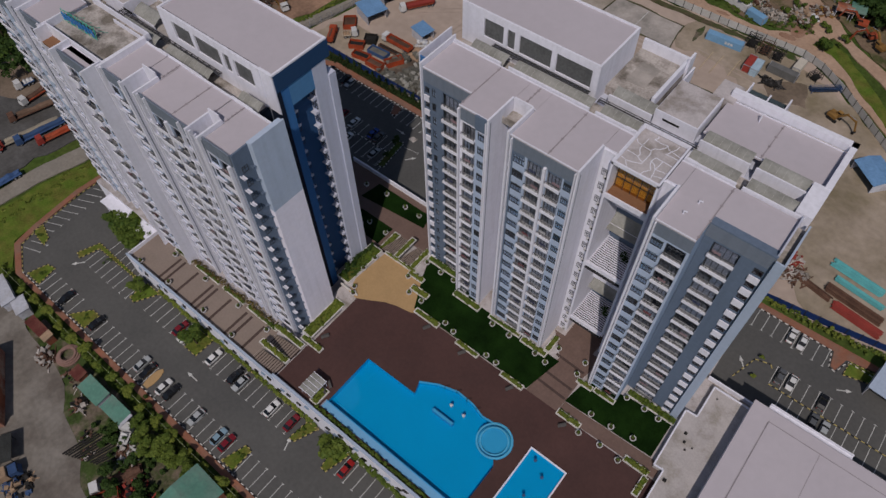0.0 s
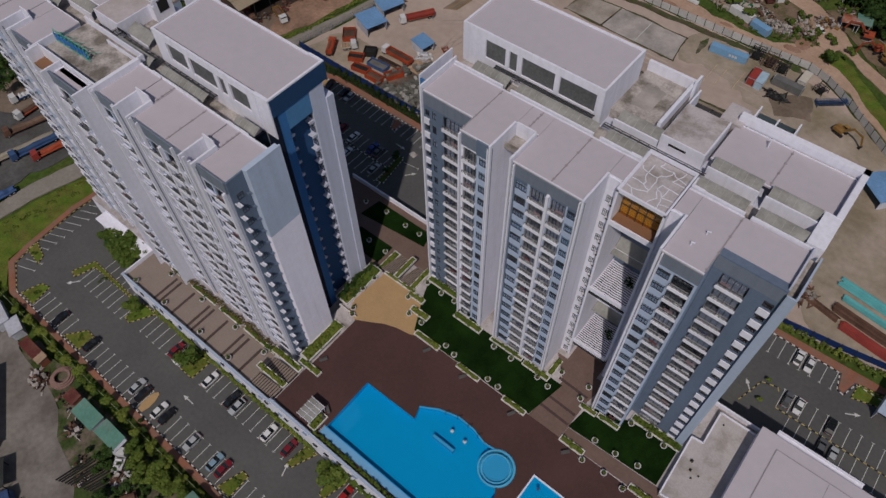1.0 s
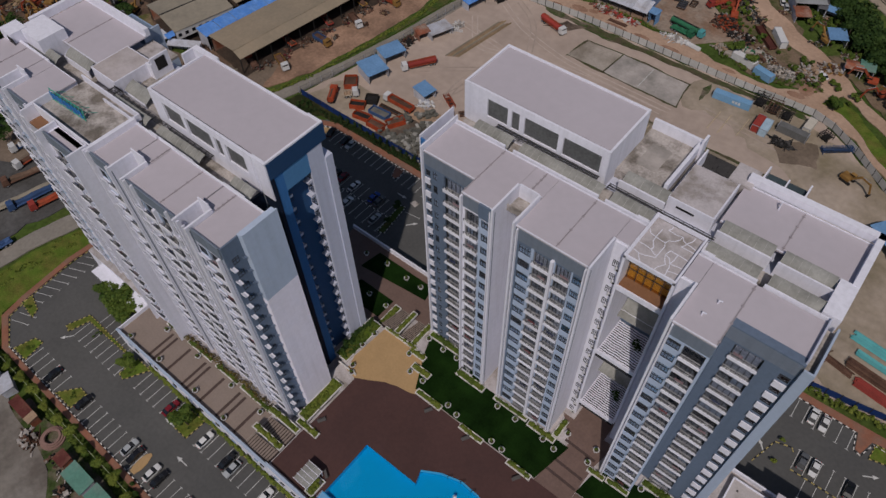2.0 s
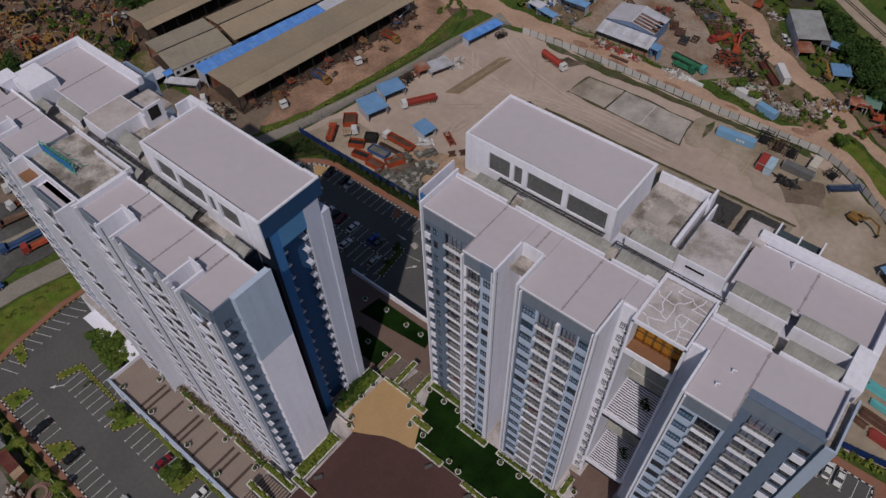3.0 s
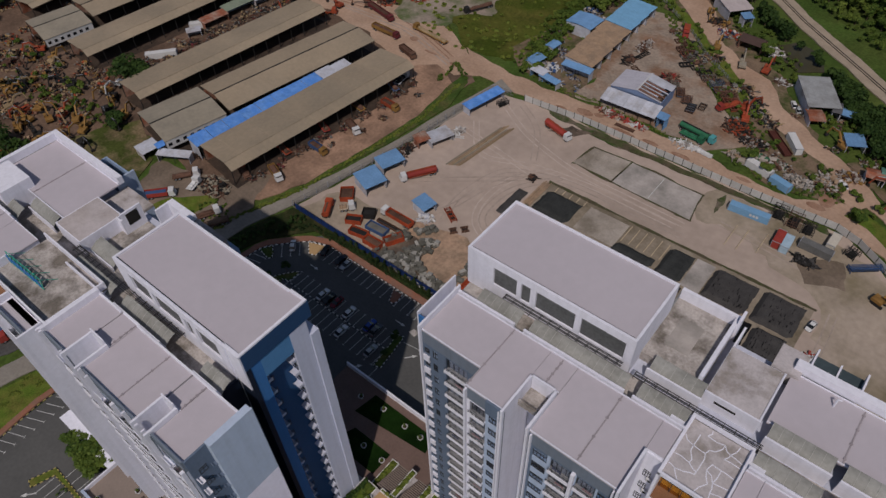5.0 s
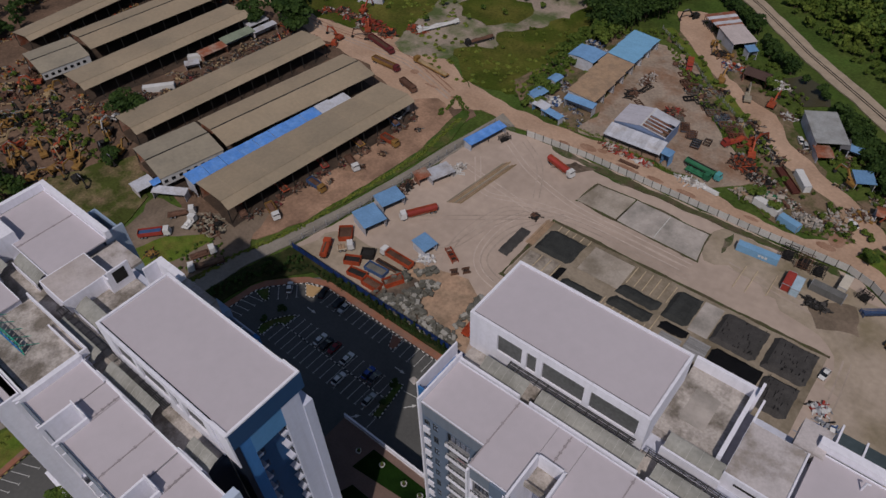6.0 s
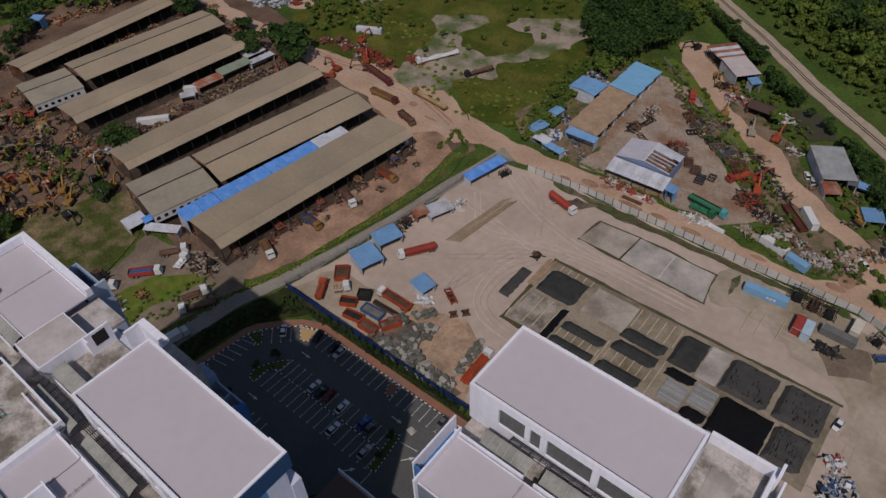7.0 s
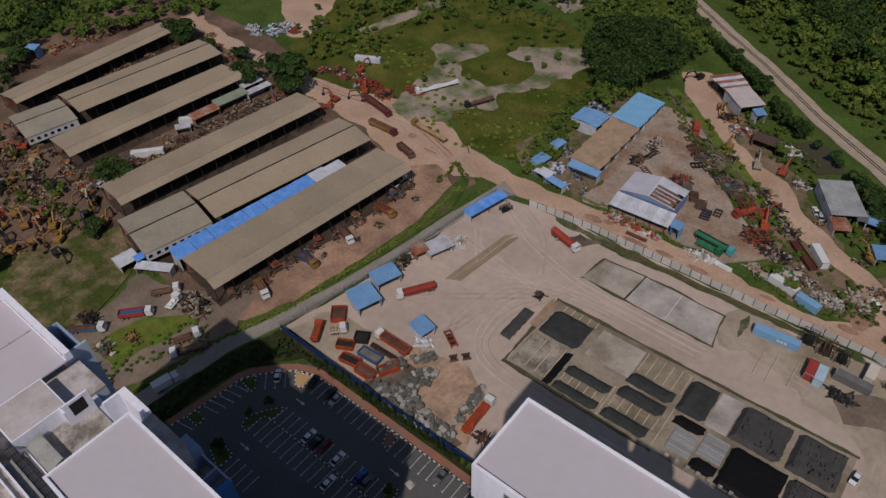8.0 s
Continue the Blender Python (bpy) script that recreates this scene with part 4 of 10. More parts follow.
for x, y0, y1, z1, w in [(-46.5, 66.2, 73.2, ROOFZ + 1.0, 0.35), (-42.52, 66.2, 73.2, ROOFZ + 1.0, 0.35), (-29.3, 66.0, 73.2, ROOFZ + 1.0, 0.35), (-16.32, 65.6, 73.2, ROOFZ + 1.0, 0.35), (-47.1, 66.45, 66.88, ROOFZ - 0.3, 0.22), (-41.9, 66.25, 66.68, ROOFZ - 0.3, 0.22),
                         (-29.85, 66.2, 66.68, ROOFZ - 0.3, 0.22), (-15.85, 65.7, 66.08, ROOFZ - 0.3, 0.22), (-52.75, 66.3, 66.88, ROOFZ - 0.3, 0.3), (-35.2, 66.1, 66.68, 64.6, 0.5), (-63.78, 69.8, 79.6, ROOFZ + 1.2, 0.3), (-65.3, 71.5, 80.4, ROOFZ + 1.6, 0.25)]:
    fin(east, x, y0, y1, BASE, z1, w)
part("recess_wall", Shape().box(-46.3, -42.7, 73.2, 73.5, BASE, ROOFZ + 0.9).box(-46.3, -42.7, 73.5, 79.0, BASE, ROOFZ - 0.3), WHITE, east)
part("recess_floor", Shape().box(-46.3, -42.7, 70.2, 73.2, 65.0, 65.3).box(-46.3, -42.7, 70.0, 70.2, 65.0, 66.4), CONC, east)
part("end_wall", Shape().box(-65.2, -63.95, 71.5, 71.7, BASE, ROOFZ + 1.0).box(-65.2, -63.95, 71.7, 80.2, BASE, 66.0), BLUE, east)
part("end_panel", Shape().box(0.52, 2.0, 70.0, 79.0, BASE, ROOFZ - 1.6), PALE, east)
part("end_parapet", Shape().box(0.52, 2.0, 70.0, 70.3, ROOFZ - 1.6, ROOFZ - 0.2), PALE, east)
part("end_parapet", Shape().box(1.7, 2.0, 70.3, 79.0, ROOFZ - 1.6, ROOFZ - 0.2), PALE, east)
part("roof_gutter", Shape().box(0.52, 1.7, 70.3, 79.0, ROOFZ - 1.596, ROOFZ - 1.55), CONC, east, "dirty concrete gutter behind the end wall")
part("gutter_wall", Shape().box(0.25, 0.5, 71.0, 79.0, ROOFZ - 1.6, ROOFZ + 0.9), LAV, east, "low wall beside the roof gutter")
# the recessed walls beside the lobby, with a strip of small windows
s = Shape()
s.box(-29.15, -26.9, 73.3, 73.6, BASE, ROOFZ).box(-29.15, -26.9, 73.6, 82, BASE, ROOFZ - 0.6)
s.box(-18.7, -16.5, 73.3, 73.6, BASE, ROOFZ).box(-18.7, -16.5, 73.6, 82, BASE, ROOFZ - 0.6)
part("wall", s, WHITE, east)
for k in range(NST):
    window(east, -28.6, 73.26, BASE + k * ST + 1.0, 1.0, 1.5, 2)
    part("air_conditioner", AC, None, east, m=pose(-27.5, 73.0, BASE + k * ST + 0.7))
# open lobby with sky terraces
s = Shape()
s.box(-26.9, -26.5, 71.8, 82.0, 19.0, ROOFZ, 0).box(-19.0, -18.6, 71.8, 82.0, 19.0, ROOFZ, 0)
for z in (19.0, 39.4, 59.4):
    s.box(-26.5, -19.0, 71.8, 72.1, z - 0.5, z + 0.55, 0)
# back wall in slate, its dark tone standing in for the void's shade
s.box(-26.5, -19.0, 80.2, 80.6, BASE, 66.6, 1)
for z in (53.6, 50.2, 44.0, 33.0, 26.6):
    s.box(-26.5, -19.0, 78.6, 80.2, z - 0.2, z + 0.02, 0).box(-26.5, -19.0, 78.6, 78.75, z + 0.02, z + 0.9, 0)
part("lobby_wall", s, [WHITE, GREY], east)
for z in (44.6, 24.2):
    v = Shape()
    n = 8
    pr = [(77.2 + 3.0 * math.sin(0.5 * math.pi * i / n), z + 2.2 * (1 - math.cos(0.5 * math.pi * i / n))) for i in range(n + 1)]
    for (ya, za), (yb, zb) in zip(pr, pr[1:]):
        v.add([(-26.4, ya, za), (-19.1, ya, za), (-19.1, yb, zb), (-26.4, yb, zb), (-26.4, ya + 0.06, za - 0.06), (-19.1, ya + 0.06, za - 0.06), (-19.1, yb + 0.06, zb - 0.06), (-26.4, yb + 0.06, zb - 0.06)], [(0, 1, 2, 3), (7, 6, 5, 4), (0, 3, 7, 4), (1, 5, 6, 2)])
    part("lobby_canopy", v, POLY, east, "curved grey lobby canopy")
# plates below the pergolas, coloured dark for the shade in the open lobby
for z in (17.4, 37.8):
    part("terrace_floor", Shape().box(-26.5, -19.0, 72.1, 80.2, z - 0.3, z), mat("shade_toned_floor", (0.035, 0.035, 0.04), 0.7, 0.1), east, "terrace floor coloured dark for the shade under the slats")
for z in (19.3, 39.7):
    p = part("pergola", Shape().lattice([-26.4, -26.2, -19.3, -19.1], [z - 0.4, z - 0.1], [(1, 0)], 72.1, 80.2).box(-26.2, -19.3, 72.1, 72.3, z - 0.4, z - 0.1), LAV, east)
    for i in range(16):
        s = Shape()
        y = 72.45 + i * 0.485
        n = 12
        pts = [(-26.4 + 7.3 * j / n, y + 0.07 * math.sin(j * 1.6), z - 0.1) for j in range(n + 1)]
        for j in range(n):
            s.beam(pts[j], pts[j + 1], 0.21, 0.14)
        part("slat", s, WHITE, p)
    part("shrub", leaf_mesh("shrub", [(-21.6, 77.4, z + 0.1, 0.8, 0.7), (-20.9, 76.7, z, 0.6, 0.5)], 60, 0.2, LEAF, 0.4, int(z)), None, east, "dark potted palm rising through the slats")
t = part("terrace_floor", Shape().box(-26.5, -19.0, 72.1, 77.8, 59.2, 59.6), WOOD, east, "reddish timber terrace deck")
part("terrace_back", Shape().box(-26.5, -19.0, 74.9, 75.05, 59.6, 64.6), mat("amber_board", (0.62, 0.44, 0.22), 0.8, 0.1), east)
s = Shape()
for i in range(6):
    x = -26.3 + i * 1.42
    s.box(x, x + 0.1, 74.3, 74.4, 59.6, 64.4)
s.box(-26.4, -19.1, 74.3, 74.4, 62.0, 62.12).box(-26.4, -19.1, 74.3, 74.4, 64.3, 64.4)
g = part("glazing_frame", s, FRAME, east)
part("pane", Shape().box(-26.4, -19.1, 74.34, 74.36, 59.7, 64.3), AMBER, g)
r = part("roof", Shape().box(-26.5, -19.0, 74.6, 82.0, 64.6, 64.9).box(-26.5, -19.0, 72.0, 81.6, 66.6, 66.9), CONC2, east, "cracked concrete roof with mortar repairs")
parapet(east, -26.9, -18.6, 71.8, 82.0, 66.9, ROOFZ + 0.3, "nsew", 0.3)
crack_lines(east, -26.4, -19.1, 72.4, 81.4, 66.9, 5, WHITE)
# roofs of the front wing
roof_slab(east, -63.6, -53.0, 70.3, 78.8, ROOFZ)
roof_slab(east, -52.95, -46.75, 66.9, 78.8, ROOFZ, (-52.9,))
roof_slab(east, -46.7, -42.35, 73.6, 78.8, ROOFZ, (-44.6,))
roof_slab(east, -42.3, -29.5, 66.7, 78.8, ROOFZ, (-35.4,))
roof_slab(east, -29.45, -27.0, 73.6, 78.8, ROOFZ)
roof_slab(east, -16.1, -9.7, 66.1, 78.8, ROOFZ, (-9.75,))
roof_slab(east, -18.5, -16.15, 73.6, 78.8, ROOFZ)
roof_slab(east, -9.65, 0.25, 72.0, 78.8, ROOFZ, (), 0)
part("painted_ledge", Shape().box(-9.65, 0.5, 70.6, 72.0, ROOFZ - 0.25, ROOFZ + 0.02), GREY, east, "slate-painted ledge along the roof front")
part("roof_nib", Shape().box(-49.3, -46.75, 66.55, 66.9, ROOFZ - 3, ROOFZ + 0.18), GREY, east)
# light well with canopies, gutters and pipes
for a, b, q in ((-65, -26.9, 79.0), (-26.9, -18.6, 80.6), (-18.6, 1.5, 79.0)):
    part("corridor", Shape().box(a, b, q, 84.4, BASE, 64.2), CONC, east, "stained concrete gallery floor")
for a, b in [(-64.5, -53.4), (-51.8, -35.6), (-34.4, -26.9), (-18.4, -9.9), (-8.9, 0.6)]:
    parapet(east, a, b, 79.05, 79.35, 64.2, ROOFZ + 0.45, "s", 0.3)
for a, b, n in [(-61, -53.6, 6), (-51.6, -36.0, 13), (-34.2, -27.2, 6), (-18.2, -10.2, 6), (-8.6, -0.8, 6)]:
    canopy(east, a, b, 79.4, 82.2, 66.3, n)
for a, b, n in [(-34.8, -27.2, 5), (-18.2, -10.2, 6), (-8.8, -1.2, 6)]:
    canopy(east, a, b, 84.9, 87.3, 66.3, n)
    parapet(east, a - 0.2, b + 0.2, 84.5, 84.8, 64.2, ROOFZ - 0.2, "s", 0.3)
pipes(east, -58, -38, 82.5, 66.7, 5)
pipes(east, -36, -18, 82.7, 66.5, 4)
# rear wing
high_block(east, -65.5, -37.1, 83.8, 96.5, 64.2, 72.2, [(-60.6, -56.4), (-55.6, -54.0), (-53.0, -46.4), (-45.4, -38.4)], WHITE, WHITE)
s = Shape().box(-65.4, 1.6, 84.4, 98.4, BASE, 64.2, 0)
part("rear_wall", s, LAV, east)
part("roof", Shape().box(-37.2, -28.2, 87.4, 99.6, 64.2, 66.0), CONC, east, "mouldy concrete terrace roof")
parapet(east, -37.2, -28.2, 87.4, 100.2, 66.0, ROOFZ + 0.7, "ne", 0.6)
part("slab_patch", Shape().box(-35.2, -31.6, 90.6, 96.4, 66.0, 66.06), SLABG, east)
part("mast", Shape().box(-28.2, -27.8, 98.4, 100.6, 64.2, 69.0), WHITE, east)
part("mast", Shape().box(-27.2, -26.9, 95.4, 99.4, 64.2, 67.2), WHITE, east)
part("stair_box", Shape().box(-27.2, -19.6, 86.0, 95.2, 64.2, 67.2).box(-27.2, -19.6, 86.0, 86.25, 67.2, 67.4).box(-19.85, -19.6, 86.25, 95.2, 67.2, 67.4), WHITE, east)
part("stair_roof", Shape().box(-27.15, -19.9, 86.3, 95.15, 67.2, 67.23), CONC2, east, "stained concrete roof of the stair box")
part("vent_slot", Shape().box(-25.6, -22.6, 85.94, 86.0, 65.9, 66.3), DARKM, east)
part("stair_box", Shape().box(-21.8, -18.0, 96.0, 100.6, 64.2, 66.6), CONC2, east)
roof_slab(east, -19.0, 0.8, 87.4, 97.0, 66.2, (-9.4,))
parapet(east, -19.2, 1.6, 86.8, 98.6, 66.2, ROOFZ + 0.3, "e", 1.0)
parapet(east, -19.2, 1.6, 86.8, 98.6, 66.2, ROOFZ + 0.3, "n", 1.3)
part("rear_sheet", Shape().box(-17.3, -10.9, 98.7, 102.0, 65.5, 65.8), mat("blue_grey_sheet_roof", (0.055, 0.075, 0.085), 0.6, 0.15, 0.3, 1.5), east, "dark blue-grey sheet roof of a rear bay")
for x in (-17.6, -10.9, -14.2):
    part("wall_fin", Shape().box(x, x + 0.25, 98.65, 102.4, 60.0, 66.9 if x != -14.2 else 66.0), WHITE, east)
part("rear_bay", Shape().box(-17.3, -10.9, 98.42, 101.8, 7.0, 65.5), LAV, east)
part("gable_box", Shape().box(-1.0, 1.6, 80.0, 87.0, 64.2, ROOFZ + 0.2), WHITE, east)
for x, y in [(-13, 95), (-13.5, 69.5), (-12.6, 72.6)]:
    part("vent_pipe", Shape().tube((x, y, 66.2), (x, y, 68.0), 0.12).tube((x, y, 67.95), (x + 0.5, y, 68.1), 0.12), WHITE, east)

# ----- the western tower -----
rnd = random.Random(23)
west = thing("apartment_building", "tall white apartment tower with plain end panel, blue flank", "apartment building", group="apartment towers")
YF = 35.6
front_block(west, -81.0, -74.5, YF + 0.1, 45.2, [("w", -80.6, -78.6, 3), ("b", -78.1, -75.2)], LAV, WHITE, rnd, right=GREY, top=ROOFZ - 0.3, base=7.0, roof_z=ROOFZ - 0.8, mid=WALLB, deep=0.55)
front_block(west, -97.6, -84.4, YF, 45.2, [("w", -97.0, -95.0, 3), ("b", -94.6, -91.4), ("b", -90.4, -87.4), ("w", -87.0, -85.0, 3)], LAV, WHITE, rnd, top=ROOFZ - 0.3, base=7.0, roof_z=ROOFZ - 0.8, mid=WALLB, deep=0.55)
front_block(west, -108.0, -101.8, YF, 45.2, [("w", -107.2, -105.4, 3), ("b", -104.8, -102.4)], LAV, WHITE, rnd, top=ROOFZ - 0.3, base=7.0, roof_z=ROOFZ - 0.8, mid=WALLB, deep=0.55)
front_block(west, -134.0, -126.8, YF, 45.2, [("w", -133.4, -131.4, 3), ("b", -130.8, -127.6)], LAV, WHITE, rnd, top=ROOFZ - 0.3, base=7.0, roof_z=ROOFZ - 0.8, mid=WALLB, deep=0.55)
front_block(west, -150.0, -137.4, YF, 45.2, [("a", -149.4, -148.2), ("b", -146.8, -142.8), ("a", -140.4, -138.8)], GREY, GREY, rnd, top=ROOFZ - 0.3, base=7.0, roof_z=ROOFZ - 0.8, mid=WALLB, deep=0.55)
front_block(west, -118.6, -109.4, 33.5, 36.35, [("b", -117.8, -114.6), ("w", -113.8, -111.8, 3), ("w", -111.2, -109.9, 2)], WHITE, WHITE, rnd, top=ROOFZ - 0.3, base=7.0, roof_z=ROOFZ - 0.8, mid=WALLB, deep=0.55)
for x in (-81.2, -84.2, -97.8, -101.6, -108.4, -109.2, -118.8, -126.4, -134.2, -137.2):
    fin(west, x, YF - 0.6 if x > -109 or x < -119 else 32.4, 40.2 if x > -109 or x < -119 else 36.3, 7.0, ROOFZ + 0.1)
for x in (-90.9, -74.8, -143.4):
    fin(west, x, YF - 0.55, YF, 7.0, 64.6, 0.5)
for x in (-82.0, -83.4, -97.2, -102.2, -107.8, -127.2, -133.8, -137.8, -86.4, -95.4):
    fin(west, x, YF - 0.5, YF, 7.0, ROOFZ, 0.25)
for a, b in [(-84.2, -81.2), (-101.6, -97.8), (-137.2, -134.2)]:
    part("recess_wall", Shape().box(a + 0.18, b - 0.18, 40.0, 40.2, 7.0, ROOFZ + 1.0).box(a + 0.18, b - 0.18, 40.2, 45.2, 7.0, ROOFZ - 1.36), WHITE, west)
# end elevation: recessed slate strip with air-conditioner ledges, the big panel, the blue rear flank
s = Shape().box(-74.5, -74.2, YF + 0.4, 39.4, 7.0, ROOFZ - 0.4)
part("wall", s, GREY, west)
END = Shape().box(0, 1.1, 0, 0.12, 0, 0.4).box(0, 1.1, 0.12, 0.7, 0, 0.1).mesh("ledge", [WHITE])
ENDG = Shape().box(0, 1.1, 0, 0.12, 0, 0.4).box(0, 1.1, 0.12, 0.7, 0, 0.1).mesh("ledge", [GREY])
SMALL = Shape().box(0, 1.5, 0, 0.95, 0, 0.1).box(1.4, 1.5, 0, 0.95, 0.1, 0.6).mesh("ledge", [LAV])
for k in range(NST + 1):
    f = BASE + (k - 1) * ST + 0.6
    part("ledge", END, None, west, m=pose(-74.2, 36.2, f))
    if k:
        part("ledge", ENDG, None, west, m=pose(-74.2, 38.7, f + 0.5) @ Matrix.Diagonal((0.6, 1, 1, 1)))
    window(west, -74.16, 37.0, f + 0.4, 1.2, 1.4, 1, 90, FRAME)
part("end_panel", Shape().box(-74.4, -72.9, 39.4, 46.4, 7.0, 50.2), PANEL, west, "plain white rendered end panel")
part("end_panel", Shape().box(-74.4, -72.9, 39.4, 46.4, 50.2, ROOFZ - 0.1), PANELB, west, "plain pale blue rendered end panel")
part("panel_coping", Shape().box(-73.2, -72.9, 39.4, 46.4, ROOFZ - 0.1, 67.75), PANELB, west)
# gap wall takes near-black for the shade between end panel and flank
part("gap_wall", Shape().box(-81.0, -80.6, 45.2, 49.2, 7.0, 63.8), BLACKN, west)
part("corner_strip", Shape().box(-80.6, -77.5, 49.4, 50.2, 7.0, 68.4), BLACKN, west, "near-black corner strip beside the gap")
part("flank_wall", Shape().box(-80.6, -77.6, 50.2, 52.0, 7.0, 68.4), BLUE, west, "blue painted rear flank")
# flank blue toned twice: darker for recess shade, lighter for the sunlit head
part("recess_back", Shape().box(-80.6, -79.6, 52.0, 57.4, 7.0, 63.8), mat("shaded_blue_tone", (0.030, 0.085, 0.20), 0.65, 0.06, 0.06, 1.5), west)
part("recess_head", Shape().box(-80.6, -77.58, 52.0, 57.4, 63.8, 68.4), mat("sunlit_blue_tone", (0.085, 0.225, 0.43), 0.65, 0.06, 0.06, 1.5), west)
part("hall_wall", Shape().box(-80.6, -77.6, 49.2, 49.398, 63.6, 72.0), WHITE, west)
part("flank_band", Shape().box(-80.6, -77.4, 49.4, 61.7, 68.4, 72.0), NAVY, west, "deep blue band under the hall roof")
part("flank_pier", Shape().box(-80.6, -77.5, 57.4, 60.6, 7.0, 68.4), PIERP, west)
part("flank_pier", Shape().box(-80.6, -77.2, 60.6, 62.2, 7.0, 64.8), PIERP, west)
for k in range(NST):
    f = BASE + k * ST
    window(west, -79.56, 52.2, f + 1.0, 1.7, 1.5, 2, 90, FRAME)
    part("ledge", SMALL, None, west, m=pose(-79.6, 52.05, f + 0.3))
    window(west, -79.3, 57.32, f + 1.0, 1.3, 1.5, 1, 0, FRAME)
    part("ledge", SMALL, None, west, m=pose(-79.3, 56.45, f + 0.3))
# lobby bay with the roof terrace
part("lobby_wall", Shape().box(-126.2, -108.6, 37.0, 46.4, 7.0, 65.6).box(-126.2, -108.6, 36.4, 37.0, 58.0, 65.9), WHITE, west)
part("roof", Shape().box(-126.2, -108.6, 36.6, 46.4, 65.6, 65.9), CONC, west, "stained concrete terrace roof")
parapet(west, -126.2, -108.6, 36.4, 46.6, 65.9, ROOFZ, "nse", 0.3)
part("terrace_floor", Shape().box(-126.2, -118.98, 34.2, 36.38, 64.0, 64.6), WOOD, west, "reddish timber terrace deck")
roof_slab(west, -118.4, -109.5, 33.9, 36.3, ROOFZ - 1.1, (), 0.1)
part("wall", Shape().box(-126.2, -125.9, 33.9, 36.38, 7.0, ROOFZ), WHITE, west)
for k in range(NST):
    part("terrace_edge", Shape().box(-125.9, -118.98, 34.3, 34.6, BASE + k * ST - 0.2, BASE + k * ST + 1.0).box(-125.9, -118.98, 34.6, 37.0, BASE + k * ST - 0.2, BASE + k * ST), WHITE, west) if k % 2 == 0 else None
sign = thing("roof_sign", "faded blue-green lattice sign leaning on the roof terrace", "roof sign", pose(-126.0, 39.8, 65.9, 0, 0, 2))
s = Shape()
for i in range(10):
    s.beam((i * 1.1, 0, 0), (i * 1.1, 0.3, 2.6), 0.09, 0.09)
for i in range(4):
    s.beam((0, 0.1 * i, 0.2 + 0.75 * i), (9.9, 0.1 * i, 0.2 + 0.75 * i), 0.08, 0.08)
for i in range(5):
    s.beam((i * 2.4, 0.2, 2.0), (i * 2.4, 2.6, 0.0), 0.07, 0.07)
part("lattice", s, mat("green_sign_paint", (0.06, 0.42, 0.30), 0.5, 0.2, 0.5, 3), sign)
SIGNB = mat("blue_sign_paint", (0.04, 0.20, 0.50), 0.5, 0.2, 0.5, 3)
for i in range(9):
    part("panel", Shape().box(0.25 + i * 1.08, 0.95 + i * 1.08, -0.08, 0.02, 0.5 + 0.3 * (i % 2), 2.1), SIGNB, sign)
# roofs: the membrane lies below the front parapet
RW = ROOFZ - 0.8
for a, b, y0, j in [(-80.95, -74.55, YF + 0.4, ()), (-84.1, -81.0, 40.3, (-81.1,)), (-97.6, -84.4, YF + 0.4, (-89.4,)), (-101.6, -97.7, 40.3, (-98.0,)), (-108.2, -101.8, YF + 0.4, ()), (-134, -126.6, YF + 0.4, ()), (-137.2, -134.1, 40.3, ()), (-149.8, -137.4, YF + 0.4, (-143,))]:
    roof_slab(west, a, b, y0, 45.2, RW, j, 0.1)
part("parapet", Shape().box(-108.0, -101.8, 44.9, 45.2, RW, RW + 0.35).box(-97.6, -74.6, 44.9, 45.2, RW, RW + 0.35), WHITE, west)
parapet(west, -108.2, -107.6, YF, 45.2, RW, ROOFZ + 0.4, "w", 0.6)
part("corridor", Shape().box(-149, -80.9, 45.2, 49.4, 7.0, 63.6), CONC, west, "stained concrete gallery floor")
for a, b in [(-104.5, -92.6), (-84.8, -79.6), (-118, -107.4), (-147, -136)]:
    canopy(west, a, b, 45.6, 47.8, 65.2, max(4, int((b - a) / 1.2)))
    parapet(west, a, b, 45.2, 45.5, 63.6, ROOFZ - 0.6, "s", 0.25)
pipes(west, -121, -92, 47.9, 65.5, 4)
part("vent_slot", Shape().box(-120.4, -117.6, 48.9, 48.96, 65.6, 66.2), DARKM, west)
high_block(west, -106.8, -80.6, 49.0, 61.4, 63.6, 72.2, [(-103.6, -98.6), (-97.6, -91.0), (-90.0, -88.4), (-87.2, -82.6)], WHITE, WHITE, False)
part("rear_wall", Shape().box(-150, -80.6, 49.4, 61.4, 7.0, 63.6), LAV, west)
part("roof", Shape().box(-80.6, -77.8, 49.6, 61.2, 72.0, 72.05), ROOF, west)
for q in ((-80.6, -77.4, 49.0, 49.6), (-80.6, -77.4, 61.2, 61.6), (-77.8, -77.4, 49.6, 61.2)):
    part("roof_rim", Shape().box(*q, 72.0, 72.3), WHITE, west)
part("stair_box", Shape().box(-127.4, -119.9, 49.0, 57.2, 63.6, 66.9), WHITE, west)
part("stair_roof", Shape().box(-127.2, -120.1, 49.2, 57.0, 66.9, 66.93), mat("rosy_concrete", (0.47, 0.425, 0.43), 0.9, 0.10, 0.3, 2.5, col2=(0.38, 0.335, 0.32), patch=0.3), west, "stained concrete roof of the stair box")
part("terrace_wall", Shape().box(-119.9, -118.3, 56.0, 56.3, 63.6, 67.2).box(-118.6, -118.3, 56.3, 60.2, 63.6, 68.4), WHITE, west)
part("doorway", Shape().box(-118.3, -118.25, 57.1, 59.3, 65.4, 67.9), DARKM, west)
